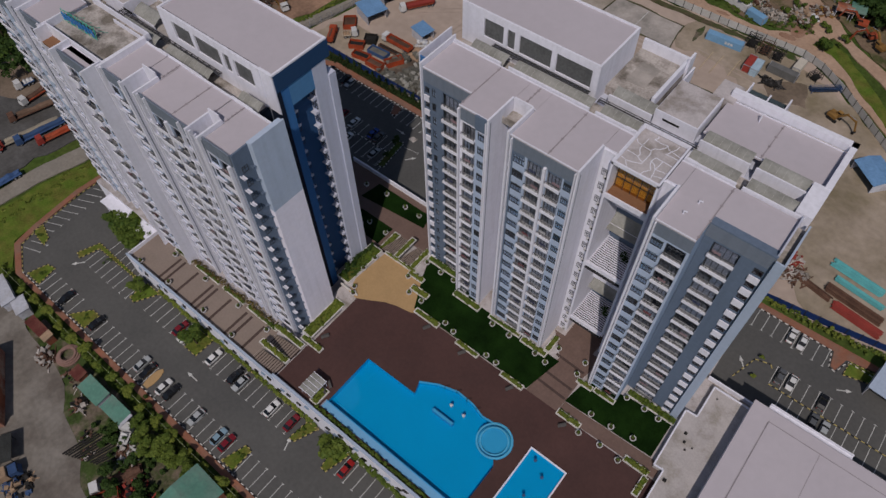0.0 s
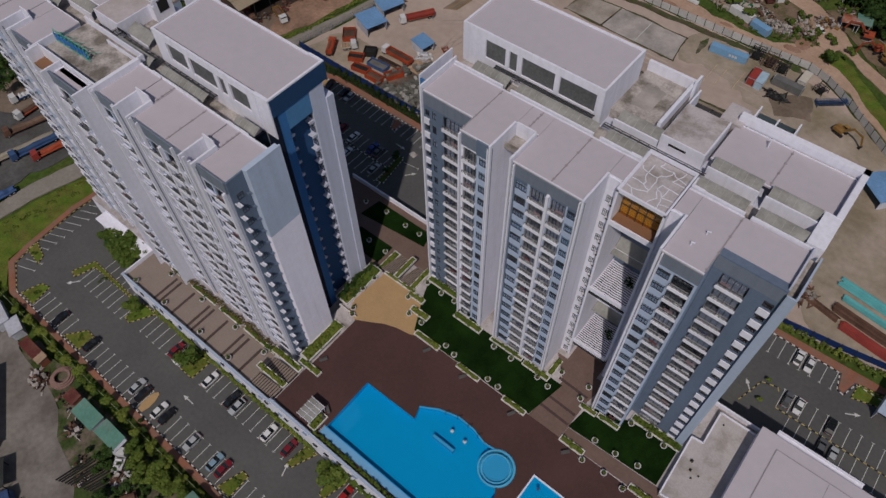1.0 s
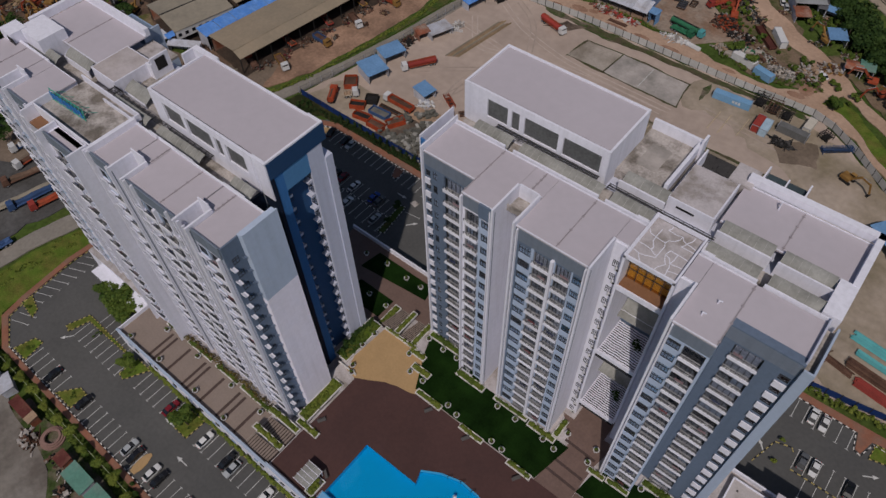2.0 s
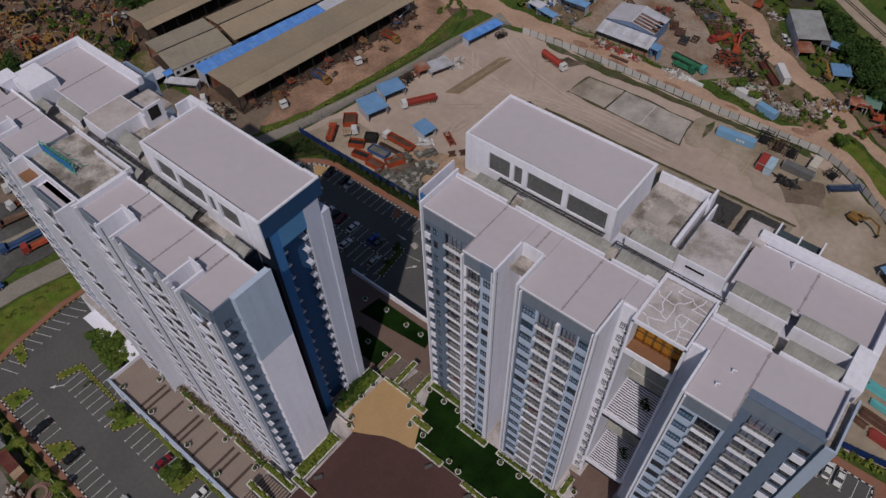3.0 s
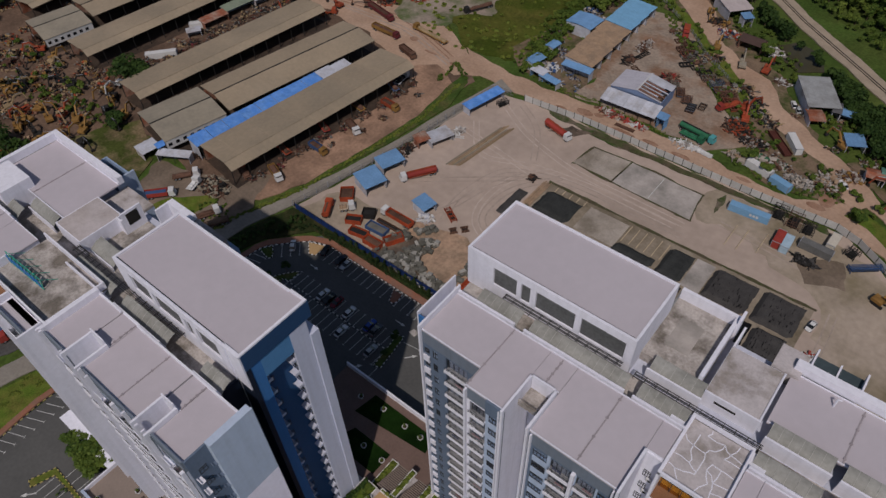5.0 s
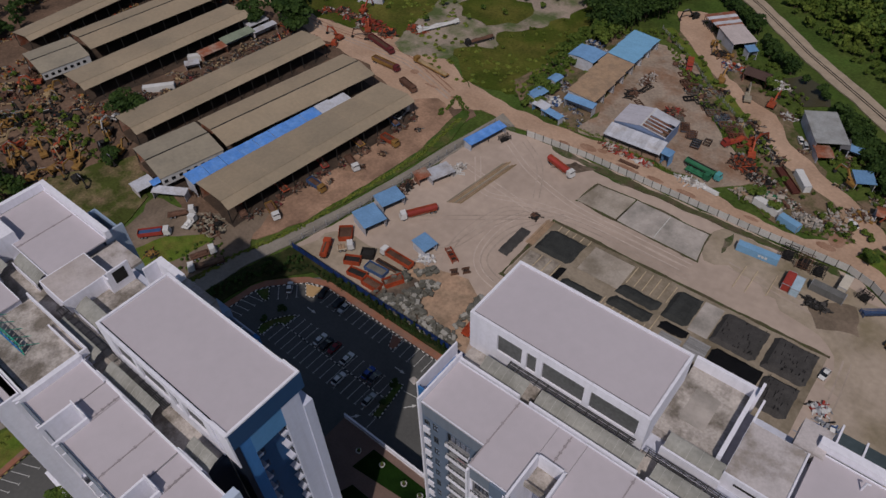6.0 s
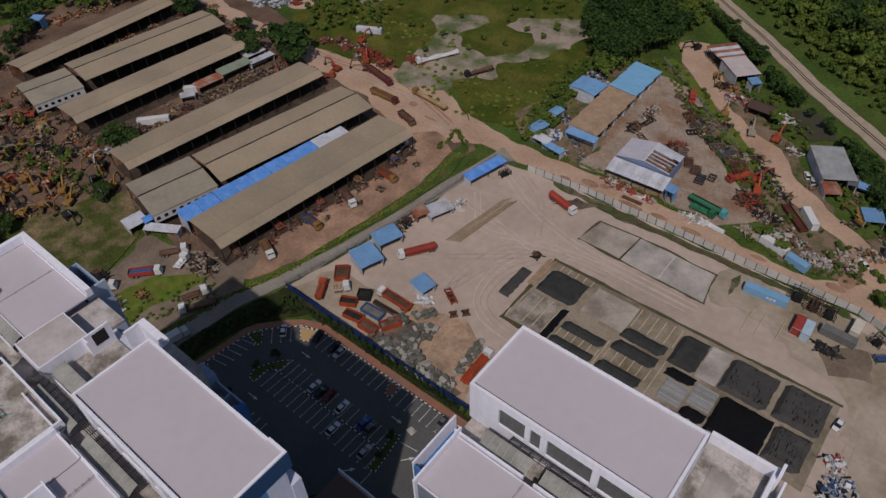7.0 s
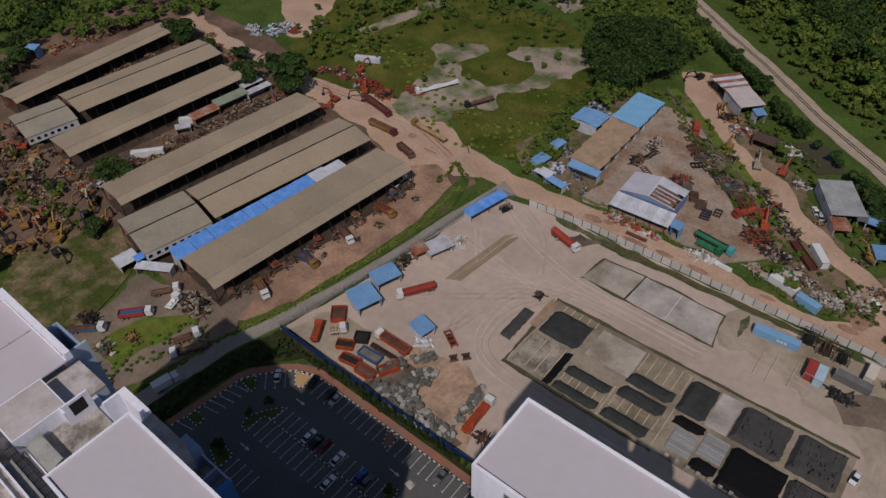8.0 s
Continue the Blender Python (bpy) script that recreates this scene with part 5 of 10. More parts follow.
canopy(west, -119.4, -112.8, 49.7, 52.4, 64.9, 5)
part("roof", Shape().box(-119.9, -107.0, 49.4, 60.2, 63.6, 63.9), CONC, west, "mouldy concrete terrace roof")
part("parapet", Shape().box(-113.4, -107.0, 62.6, 63.8, 50.0, 69.6).box(-113.4, -113.0, 60.2, 62.6, 60.0, 69.6), WHITE, west, "tall white parapet behind the hall")
part("roof", Shape().box(-107.0, -99.5, 61.7, 63.9, 50.0, 68.6), CONC2, west, "stained concrete ledge behind the hall")
roof_slab(west, -149.0, -128.0, 50.6, 61.6, 66.2, (-138.6,))
parapet(west, -150.0, -127.8, 49.8, 62.6, 66.2, ROOFZ + 0.5, "nw", 0.9)
canopy(west, -137, -129, 48.6, 50.6, 65.2, 6)
part("stair_box", Shape().box(-147.6, -140, 46.4, 52.0, 63.6, 68.4).box(-150, -146, 44.0, 47.6, 63.6, 68.6), WHITE, west)
part("doorway", Shape().box(-147.6, -145.4, 43.94, 44.0, 66.0, 68.0), DARKM, west)
part("rear_bay", Shape().box(-129.2, -121.0, 61.42, 63.2, 7.0, 63.6, 1).box(-129.2, -121.0, 57.3, 63.2, 63.62, 64.1), [CONC2, PALE], west, "low stained roof of a rear bay")
part("rear_bay_wall", Shape().box(-129.6, -129.2, 61.65, 65.6, 7.0, 66.3), PALE, west)
part("rear_well", Shape().box(-137.2, -129.62, 62.65, 64.5, 7.0, 60.0, 1).box(-137.2, -129.62, 64.5, 64.8, 7.0, 66.0).box(-137.2, -136.9, 62.65, 64.5, 60.0, 66.0), [SKYB, GREY], west)
part("rear_bay", Shape().box(-103.9, -100.4, 63.92, 65.8, 7.0, 64.0), SKYB, west)
part("rear_well", Shape().box(-100.3, -93.7, 61.65, 65.3, 7.0, 59.8, 1).box(-100.3, -93.7, 65.3, 65.55, 7.0, 62.6).box(-97.0, -96.8, 61.65, 65.3, 59.8, 62.6), [PALE, CONC2], west)
part("rear_bay_wall", Shape().box(-93.6, -92.6, 61.65, 65.2, 7.0, 63.6), BLUE, west)

porch = thing("entrance_porch", "white flat-roofed porch at the tower foot", "porch")
part("roof", Shape().box(-145.0, -124.0, 30.8, 35.4, 5.2, 5.6), WHITE, porch)
for x in (-144.4, -137.8, -131.2, -124.8):
    part("column", Shape().box(x, x + 0.4, 31.2, 31.6, 0, 5.2), WHITE, porch)

# ---------------- podium, plaza and pools ----------------
DECK = 7.0
POOL = [(-56.8, 28.0), (-21.4, 28.0), (-21.4, 38.6), (-22.2, 39.8)]
POOL += [(-24.4 + 3.75 * math.cos(radians(a)), 43.0 + 3.75 * math.sin(radians(a))) for a in range(-50, 141, 15)]
POOL += [(-29.4, 45.6), (-32.5, 46.5), (-36.7, 46.7), (-41.0, 45.4), (-44.6, 43.3), (-43.7, 40.7), (-56.8, 40.5)]
PX0, PX1, PY0, PY1 = -57.4, -20.6, 26.2, 47.6
KID = (-17.5, -9.6, 33.0, 46.4)
s = Shape()
s.prism([(-69.8, 24.6), (PX0, 24.6), (PX0, 63.6), (-74.4, 63.6), (-74.4, 46.0), (-69.8, 46.0)], 0, BASE, 0, 1)
s.box(PX0, 60, 24.6, PY0, 0, BASE).box(PX0, PX1, PY0, PY1, 0, 8.2).box(PX0, PX1, PY1, 82.6, 0, BASE).box(PX1, 60, PY0, 82.6, 0, BASE)
s.box(-64.9, PX0, 63.6, 82.6, 0, BASE).box(-64.9, 3.0, 82.6, 98.4, 0, BASE)
podium = solid("podium", s, [CONC2, WHITE], "white rendered podium carrying towers, plaza and pool", "podium", kind="structure")
s = Shape().prism([(-123, 24.6), (-69.8, 24.6), (-69.8, 46), (-74.4, 46), (-74.4, 63.6), (-64.9, 63.6), (-64.9, 82.6), (-101, 82.6), (-101, 64), (-150.2, 64), (-150.2, 34), (-123, 34)], 0, DECK, 0, 1)
solid("lower_podium", s, [CONC2, WHITE], "lower white podium deck round the western tower", "podium", kind="structure")


def paving(name, pts, z, material, label, holes=(), thick=0.05):
    loops = [[Vector((x, y, 0)) for x, y in pts]] + [[Vector((x, y, 0)) for x, y in h] for h in holes]
    flat = [p for l in loops for p in l]
    sh = Shape()
    up = []
    for t in tessellate_polygon(loops):
        a, b, c = (flat[i] for i in t)
        up.append(tuple(t) if (b - a).cross(c - a).z > 0 else tuple(t)[::-1])
    n = len(flat)
    sh.add([(p.x, p.y, z) for p in flat] + [(p.x, p.y, z - thick) for p in flat], up + [tuple(n + i for i in t[::-1]) for t in up])
    k = 0
    for l in loops:
        m = len(l)
        for i in range(m):
            j = (i + 1) % m
            sh.add([], [])
            sh.f.append((k + i, k + j, n + k + j, n + k + i))
            sh.m.append(0)
        k += m
    return solid(name, sh, material, label, "paving", kind="structure")


HOLE = [(PX0, PY0), (PX1, PY0), (PX1, PY1), (PX0, PY1)]
paving("plaza", [(-69.6, 25.2), (60, 25.2), (60, 56.2), (-54.6, 56.2), (-57.5, 54.9), (-60.5, 54.4), (-63.5, 53.4), (-66.5, 51.6), (-69.5, 50.0), (-69.3, 49.6), (-69.3, 36.2), (-69.6, 33.8)], BASE + 0.03, PLAZA,
       "dark red-brown paved pool plaza", [HOLE, [(KID[0], KID[2]), (KID[1], KID[2]), (KID[1], KID[3]), (KID[0], KID[3])]])
paving("pool_surround", [(PX0, 28.0), (PX0, PY1), (PX1, PY1), (PX1, 28.0)] + POOL[1:] + [POOL[0]], BASE + 0.04, PLAZA, "dark red-brown paving round the pool")
tan = [(-69.5, 50.0), (-66.5, 51.6), (-63.5, 53.4), (-60.5, 54.4), (-57.5, 54.9), (-54.6, 56.2), (-57.4, 57.8), (-58.4, 60.0), (-60.4, 63.4), (-72.6, 63.4), (-73.2, 54.0), (-72.2, 50.4)]
paving("entrance_court", tan, BASE + 0.045, TANP, "sandy tan paved court between the towers")
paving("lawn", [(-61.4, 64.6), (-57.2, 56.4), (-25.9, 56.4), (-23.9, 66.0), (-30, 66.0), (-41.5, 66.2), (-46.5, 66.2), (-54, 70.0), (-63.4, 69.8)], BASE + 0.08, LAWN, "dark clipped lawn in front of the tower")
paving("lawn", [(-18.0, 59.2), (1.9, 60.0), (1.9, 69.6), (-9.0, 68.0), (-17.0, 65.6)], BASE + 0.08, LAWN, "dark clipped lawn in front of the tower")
paving("garden_path", [(-25.8, 56.2), (-18.0, 56.2), (-17.8, 66.0), (-16.6, 72.0), (-29.0, 72.0), (-24.4, 67.0)], BASE + 0.05, PATHP, "warm brown paved garden path")
paving("garden_path", [(-17.9, 56.2), (4.5, 56.6), (4.5, 59.9), (-17.9, 59.1)], BASE + 0.05, PATHP, "warm brown paved garden path")
paving("lobby_floor", [(-26.4, 72.0), (-19.1, 72.0), (-19.1, 80.0), (-26.4, 80.0)], BASE + 0.06, PATHP, "brown paved lobby floor")
for y in (59.0, 61.6, 66.4):
    paving("paving_band", [(-25.4, y + 0.5), (-18.2, y + 0.2), (-18.2, y + 0.8), (-25.4, y + 1.1)], BASE + 0.056, BANDP, "dark brown band in the paving")
paving("roof_deck", [(-122.8, 24.9), (-78.6, 24.9), (-78.6, 33.6), (-116, 33.6), (-116, 34.8), (-122.8, 34.8)], DECK + 0.03, DECKP, "pale brown paved terrace below the tower")
for x in (-112.5, -110.8, -106.0, -100.4, -98.8, -94.0, -88.4, -86.6, -82.4):
    paving("paving_band", [(x, 25.2), (x + 0.7, 25.2), (x + 0.7, 32.2), (x, 32.2)], DECK + 0.036, BANDP, "dark brown band in the paving")
paving("north_court", [(-101, 64), (-75.0, 64), (-75, 71), (-65.2, 71), (-65.2, 82.2), (-101, 82.2)], DECK + 0.03, PATHP, "brown paved court between the towers")
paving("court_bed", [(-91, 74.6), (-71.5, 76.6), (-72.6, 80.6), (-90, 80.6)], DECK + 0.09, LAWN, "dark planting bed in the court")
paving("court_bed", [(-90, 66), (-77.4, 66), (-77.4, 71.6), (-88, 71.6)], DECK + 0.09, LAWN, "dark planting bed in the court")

# pool basin and water
pool = thing("swimming_pool", "large bright blue swimming pool with a curved shallow end", "swimming pool")
s = Shape().prism(POOL, 8.15, 8.4)
n = len(POOL)
for i in range(n):
    a, b = POOL[i], POOL[(i + 1) % n]
    s.add([(a[0], a[1], 8.4), (b[0], b[1], 8.4), (b[0], b[1], BASE + 0.06), (a[0], a[1], BASE + 0.06)], [(3, 2, 1, 0)])
part("basin", s, POOLT, pool)
part("water", Shape().prism([(x * 0.9995 - 0.02, y) for x, y in POOL], BASE - 0.12, BASE - 0.06), glass_mat("pool_water_film", (0.62, 0.90, 0.98), 0.035), pool, "clear rippled water").visible_shadow = False
part("overflow_channel", Shape().box(-57.2, -20.8, 26.25, 27.8, 8.2, BASE - 0.12).box(-57.2, -20.8, 27.8, 28.0, 8.2, BASE + 0.02, 1), [mat("pale_channel_tile", (0.16, 0.38, 0.62), 0.4, 0.06, 0.2, 2), POOLE], pool, "pale blue tiled overflow channel")
s = Shape()
seg = [POOL[i] for i in range(len(POOL)) if i >= 4 and i < len(POOL) - 2]
for a, b in zip(seg, seg[1:]):
    s.beam((*a, BASE + 0.08), (*b, BASE + 0.08), 0.35, 0.1)
part("coping", s, POOLE, pool, "darker blue tiled coping")
s = Shape()
ring = [radians(a) for a in range(0, 360, 12)]
for r0, r1, z0, z1, sl in [(3.75, 3.45, BASE - 0.1, BASE + 0.22, 0), (3.0, 2.75, BASE - 0.6, BASE + 0.0, 1)]:
    out = [(-24.4 + r0 * math.cos(a), 43.0 + r0 * math.sin(a)) for a in ring]
    inn = [(-24.4 + r1 * math.cos(a), 43.0 + r1 * math.sin(a)) for a in ring]
    m = len(ring)
    for i in range(m):
        j = (i + 1) % m
        s.add([(*out[i], z0), (*out[j], z0), (*out[j], z1), (*out[i], z1), (*inn[i], z0), (*inn[j], z0), (*inn[j], z1), (*inn[i], z1)],
              [(0, 1, 2, 3), (3, 2, 6, 7), (7, 6, 5, 4)], sl)
part("round_bath_rim", s, [mat("light_pool_tile", (0.10, 0.42, 0.64), 0.4), MATS["light_pool_tile"]], pool)
part("round_bath_floor", Shape().loft([[(-24.4 + r * math.cos(a), 43.0 + r * math.sin(a), z) for a in ring] for r, z in ((3.4, BASE - 0.7), (3.4, BASE - 0.45), (0.05, BASE - 0.45))]), MATS["light_pool_tile"], pool)
part("seat_bench", Shape().chamfer(-38.5, -33.2, 40.2, 40.8, 8.4, BASE - 0.02, 0.05), POOLE, pool)
for i, (x, y) in enumerate([(-39.4, 45.6), (-36.8, 46.4), (-34.0, 46.2), (-31.2, 45.8)]):
    part("handrail", Shape().tube((x, y, 9.0), (x, y, 10.6), 0.05).tube((x, y, 10.6), (x + 0.5, y + 0.9, 10.4), 0.05).tube((x + 0.5, y + 0.9, 10.4), (x + 0.5, y + 0.9, BASE), 0.05), DARKM, pool)
for x, y in [(-36.0, 43.6), (-32.6, 43.4)]:
    part("fountain", Shape().loft([[(x + r * math.cos(a), y + r * math.sin(a), z) for a in ring[::5]] for r, z in ((0.16, 8.4), (0.2, 9.66), (0.42, 9.7), (0.26, 9.85), (0.12, 10.1), (0.04, 10.3))]), WHITEP, pool, "white bubbling spout")
kid = thing("childrens_pool", "small blue pool with a white raised rim", "swimming pool")
x0, x1, y0, y1 = KID
part("basin", Shape().box(x0, x1, y0, y1, BASE - 0.1, BASE + 0.02), POOLT, kid)
part("rim", Shape().box(x0 - 0.3, x0, y0 - 0.3, y1 + 0.3, BASE, BASE + 0.4).box(x1, x1 + 0.3, y0 - 0.3, y1 + 0.3, BASE, BASE + 0.4).box(x0, x1, y1, y1 + 0.3, BASE, BASE + 0.4).box(x0, x1, y0 - 0.3, y0, BASE, BASE + 0.4), WHITE, kid)
part("water", Shape().box(x0 + 0.01, x1 - 0.01, y0 + 0.01, y1 - 0.01, BASE + 0.18, BASE + 0.24), MATS["pool_water_film"], kid).visible_shadow = False
for x, y in [(-15.5, 44.6), (-12.6, 42.6), (-13.4, 37.6)]:
    part("play_spout", Shape().tube((x, y, BASE), (x, y, BASE + 1.4), 0.07).loft([[(x + r * math.cos(a), y + r * math.sin(a), BASE + z) for a in ring[::3]] for r, z in ((0.36, 1.3), (0.28, 1.5), (0.06, 1.6))]), BLUEM, kid, "dark blue mushroom spout")

# parapets and screen wall of the podium
screen = thing("podium_screen", "white podium parapet over slanted ventilation slots", "screen wall", kind="structure")
part("parapet", Shape().box(-70, 60, 24.3, 24.6, 0.0, BASE + 1.15), WHITE, screen)
part("parapet", Shape().box(-123.2, -70, 24.3, 24.6, 0.0, DECK + 1.15).box(-123.2, -122.9, 24.6, 34, 0, DECK + 1.1), WHITE, screen)
part("coping", Shape().box(-123.2, -70, 24.2, 24.8, DECK + 1.15, DECK + 1.25).box(-70, 60, 24.2, 24.8, BASE + 1.15, BASE + 1.25), PALE, screen)
slot = Shape().add([(0, 0, 0), (1.3, 0, 0), (2.3, 0, 2.3), (1.0, 0, 2.3), (0, 0.06, 0), (1.3, 0.06, 0), (2.3, 0.06, 2.3), (1.0, 0.06, 2.3)],
                   [(0, 1, 2, 3), (3, 2, 6, 7), (0, 4, 5, 1), (1, 5, 6, 2), (0, 3, 7, 4)]).mesh("vent_slot", [DARKM])
slot2 = Shape().add([(0, 0, 0), (1.3, 0, 0), (2.3, 0, 2.3), (1.0, 0, 2.3), (0, 0.06, 0), (1.3, 0.06, 0), (2.3, 0.06, 2.3), (1.0, 0.06, 2.3)],
                    [(0, 1, 2, 3), (3, 2, 6, 7), (0, 4, 5, 1), (1, 5, 6, 2), (0, 3, 7, 4)]).mesh("panel", [SKYB])
x = -120.0
k = 0
rr = random.Random(4)
while x < -10:
    zt = DECK if x < -71 else BASE
    part("vent_slot" if k % 3 else "panel", slot if k % 3 else slot2, None, screen, m=pose(x, 24.24, zt - rr.choice((2.6, 5.4)), 0, 0, 0))
    x += rr.choice((1.9, 2.4, 3.2))
    k += 1
solid("court_wall", Shape().box(-101.2, -64.9, 82.4, 82.8, 0, DECK + 1.2), WHITE, "white rendered wall along the court", "wall", kind="structure")
solid("court_wall", Shape().box(3.0, 13.4, 82.4, 82.8, 0, BASE + 1.1), WHITE, "white rendered wall along the podium edge", "wall", kind="structure")


BANDD = mat("dark_riser", (0.035, 0.024, 0.022), 0.85, 0.12, 0.3, 2)


def stair(x0, x1, y0, y1, z0, z1, n, along, label):
    """A flight of separate treads rising from z0 to z1 along x or y."""
    st = thing("staircase", label, "staircase", kind="structure")
    for i in range(n):
        za, zb = z0, z0 + (z1 - z0) * (i + 1) / n
        if along == "y":
            ya, yb = y0 + (y1 - y0) * i / n, y0 + (y1 - y0) * (i + 1) / n
            sh = Shape().box(x0, x1, min(ya, yb), max(ya, yb), za, zb - 0.05).box(x0, x1, min(ya, yb) + 0.24, max(ya, yb), zb - 0.05, zb, 1)
        else:
            xa, xb = x0 + (x1 - x0) * i / n, x0 + (x1 - x0) * (i + 1) / n
            sh = Shape().box(min(xa, xb), max(xa, xb), y0, y1, za, zb - 0.05).box(min(xa, xb), max(xa, xb) - 0.34, y0, y1, zb - 0.05, zb, 1)
        part("step", sh, [BANDD, DECKP], st)
    return st


stair(-78.4, -69.9, 25.2, 28.0, DECK, BASE, 11, "x", "broad brown steps between terrace and plaza")
stair(-78.4, -69.9, 29.6, 32.6, DECK, BASE, 11, "x", "broad brown steps between terrace and plaza")
stair(-74.2, -70.6, 71.2, 64.0, DECK, BASE, 15, "y", "brown garden steps with planted sides")
stair(-68.8, -65.6, 71.2, 64.0, DECK, BASE, 15, "y", "brown garden steps with planted sides")
stair(-75.4, -72.6, 47.2, 49.6, DECK, BASE, 8, "x", "short brown steps beside the tower")


# ---------------- plants ----------------
def tree_templates():
    out = []
    specs = [("tree", "leafy green broadleaf tree with an open crown", LEAF2, 5.0, 2.6, 8, 150, 0.30),
             ("tree", "bright green young street tree", LEAF3, 3.4, 1.5, 6, 110, 0.24),
             ("tree", "dark green spreading tree with dense foliage", LEAF, 8.0, 4.6, 13, 170, 0.42),
             ("tree", "dark green slim tree", LEAF, 6.5, 2.6, 9, 130, 0.34)]
    for i, (nm, lab, lm, h, r, lobes, per, sz) in enumerate(specs):
        rg = random.Random(40 + i)
        t = thing(nm, lab, "tree", pose(0, 0, -500))
        s = Shape()
        pts = [Vector((0, 0, 0)), Vector((rg.uniform(-.15, .15), rg.uniform(-.15, .15), h * 0.3)), Vector((rg.uniform(-.3, .3), rg.uniform(-.3, .3), h * 0.6))]
        s.tube(pts[0], pts[1], 0.03 * h, 0.023 * h, 7).tube(pts[1], pts[2], 0.023 * h, 0.012 * h, 7)
        cs = []
        for k in range(lobes):
            a, q = k * 2.4 + rg.random(), r * (0.25 + 0.6 * rg.random())
            z = h * (0.52 + 0.42 * rg.random())
            c = Vector((q * math.cos(a), q * math.sin(a), z))
            s.tube(pts[1].lerp(pts[2], rg.random()), c, 0.011 * h, 0.003 * h, 5)
            rr = r * rg.uniform(0.34, 0.55)
            cs.append((c.x, c.y, c.z, rr, rr * 0.7))
        part("trunk", s, BARK, t)
        part("crown", leaf_mesh("crown", cs, per, sz, lm, 0.5, 60 + i), None, t)
        out.append(t)
    return out


TREES = tree_templates()


def plant(i, x, y, z=0.0, size=1.0, group=""):
    t = copy_thing(TREES[i], pose(x, y, z, 0, 0, (x * 37 + y * 91) % 360))
    t.scale = (size, size, size * (0.9 + ((x * 13 + y * 7) % 1) * 0.2))
    if group:
        tagged(t, group=group)
    return t


def bush_row(name, label, line, width, height, lm, per=26, size=0.22, gap=0.9, seed=0, z=0.0, category="shrubs"):
    """A row of uneven shrubs along a line, as one mass of leaves."""
    rg = random.Random(seed)
    cs = []
    for a, b in zip(line, line[1:]):
        a, b = Vector(a), Vector(b)
        n = max(1, int((b - a).length / gap))
        for i in range(n):
            p = a.lerp(b, (i + rg.random() * 0.7) / n)
            q = (b - a).normalized()
            p = p + Vector((-q.y, q.x)) * rg.uniform(-0.5, 0.5) * width
            r = gap * rg.uniform(0.5, 1.1)
            hh = height * rg.uniform(0.4, 1.0)
            cs.append((p.x, p.y, z + hh * 0.5, r, hh * 0.55))
    ob = new(name, leaf_mesh(name, cs, per, size, lm, 0.7, seed))
    return tagged(ob, label, category, kind="stuff")


def planter_bed(x0, x1, y0, y1, z, h=0.55, lm=None, seed=0, turn=0):
    """A white-rimmed raised bed with shrubs."""
    lm = lm or LEAF3
    t = thing("planter_bed", "white-rimmed raised bed of clipped shrubs", "planter", pose((x0 + x1) / 2, (y0 + y1) / 2, z, 0, 0, turn), group="planter beds")
    w, d = (x1 - x0) / 2, (y1 - y0) / 2
    s = Shape().box(-w, w, -d, -d + 0.2, 0, h).box(-w, w, d - 0.2, d, 0, h).box(-w, -w + 0.2, -d + 0.2, d - 0.2, 0, h).box(w - 0.2, w, -d + 0.2, d - 0.2, 0, h)
    part("rim", s, KERBW, t)
    part("soil", Shape().box(-w + 0.2, w - 0.2, -d + 0.2, d - 0.2, 0, h - 0.1), GRASS, t)
    rg = random.Random(seed)
    cs = []
    n = max(3, int(4 * w * d * 1.8))
    for i in range(n):
        r = rg.uniform(0.3, 0.55)
        cs.append((rg.uniform(-w + 0.4, w - 0.4), rg.uniform(-d + 0.35, d - 0.35), h + 0.15, min(r, d), r * 0.8))
    tagged(part("planting", leaf_mesh("planting", cs, 30, 0.16, lm, 0.8, seed), None, t), kind="stuff")
    return t


for i, b in enumerate([(-72.6, -63.0, 63.4, 64.2), (-61.4, -56.4, 59.6, 61.2), (-64.4, -60.0, 62.4, 63.8), (-56.6, -49.8, 55.5, 56.9), (-44.4, -38.4, 55.2, 56.4), (-32.2, -26.4, 55.2, 56.4), (-18.0, -12.4, 55.6, 57.0),
                       (-2.2, 3.2, 55.8, 57.2), (2.4, 3.8, 51.2, 55.7), (-52.6, -45.2, 64.6, 66.2), (-42.6, -34.0, 65.0, 66.0), (-33.6, -26.9, 64.6, 66.0), (-28.2, -26.8, 66.2, 70.6), (-18.6, -14.8, 64.2, 65.4),
                       (-14.6, -9.6, 64.6, 65.8), (-8.8, 2.4, 68.4, 70.2), (-63.4, -53.6, 68.4, 70.0), (-78.4, -69.9, 28.1, 29.5), (-78.4, -69.9, 32.7, 34.2), (-70.4, -69.0, 64.2, 71.2), (-76.2, -74.3, 64.0, 71.2), (-65.4, -64.0, 64.2, 70.8),
                       (-72.0, -66.0, 34.6, 36.0), (-72.86, -70.0, 36.1, 47.2), (-77.1, -73.4, 51.6, 63.6), (-60.0, -57.9, 25.6, 29.6)]):
    planter_bed(*b, BASE if not (b[0] < -74 and b[2] > 60 and b[2] < 64.1 and b[3] > 70) else DECK, 0.5, LEAF2 if i in (16, 9, 10, 14, 15, 24) else LEAF3, 300 + i)
for i, (a, b) in enumerate([(-115.5, -108.8), (-107.6, -99.0), (-97.6, -90.0), (-89.0, -79.0)]):
    planter_bed(a, b, 32.9, 34.0, DECK, 0.5, LEAF2, 350 + i)

solid("low_wall", Shape().box(-74.8, -69.6, 50.5, 50.75, BASE, BASE + 0.7), KERBW, "low white wall beside the planting bed", "wall")

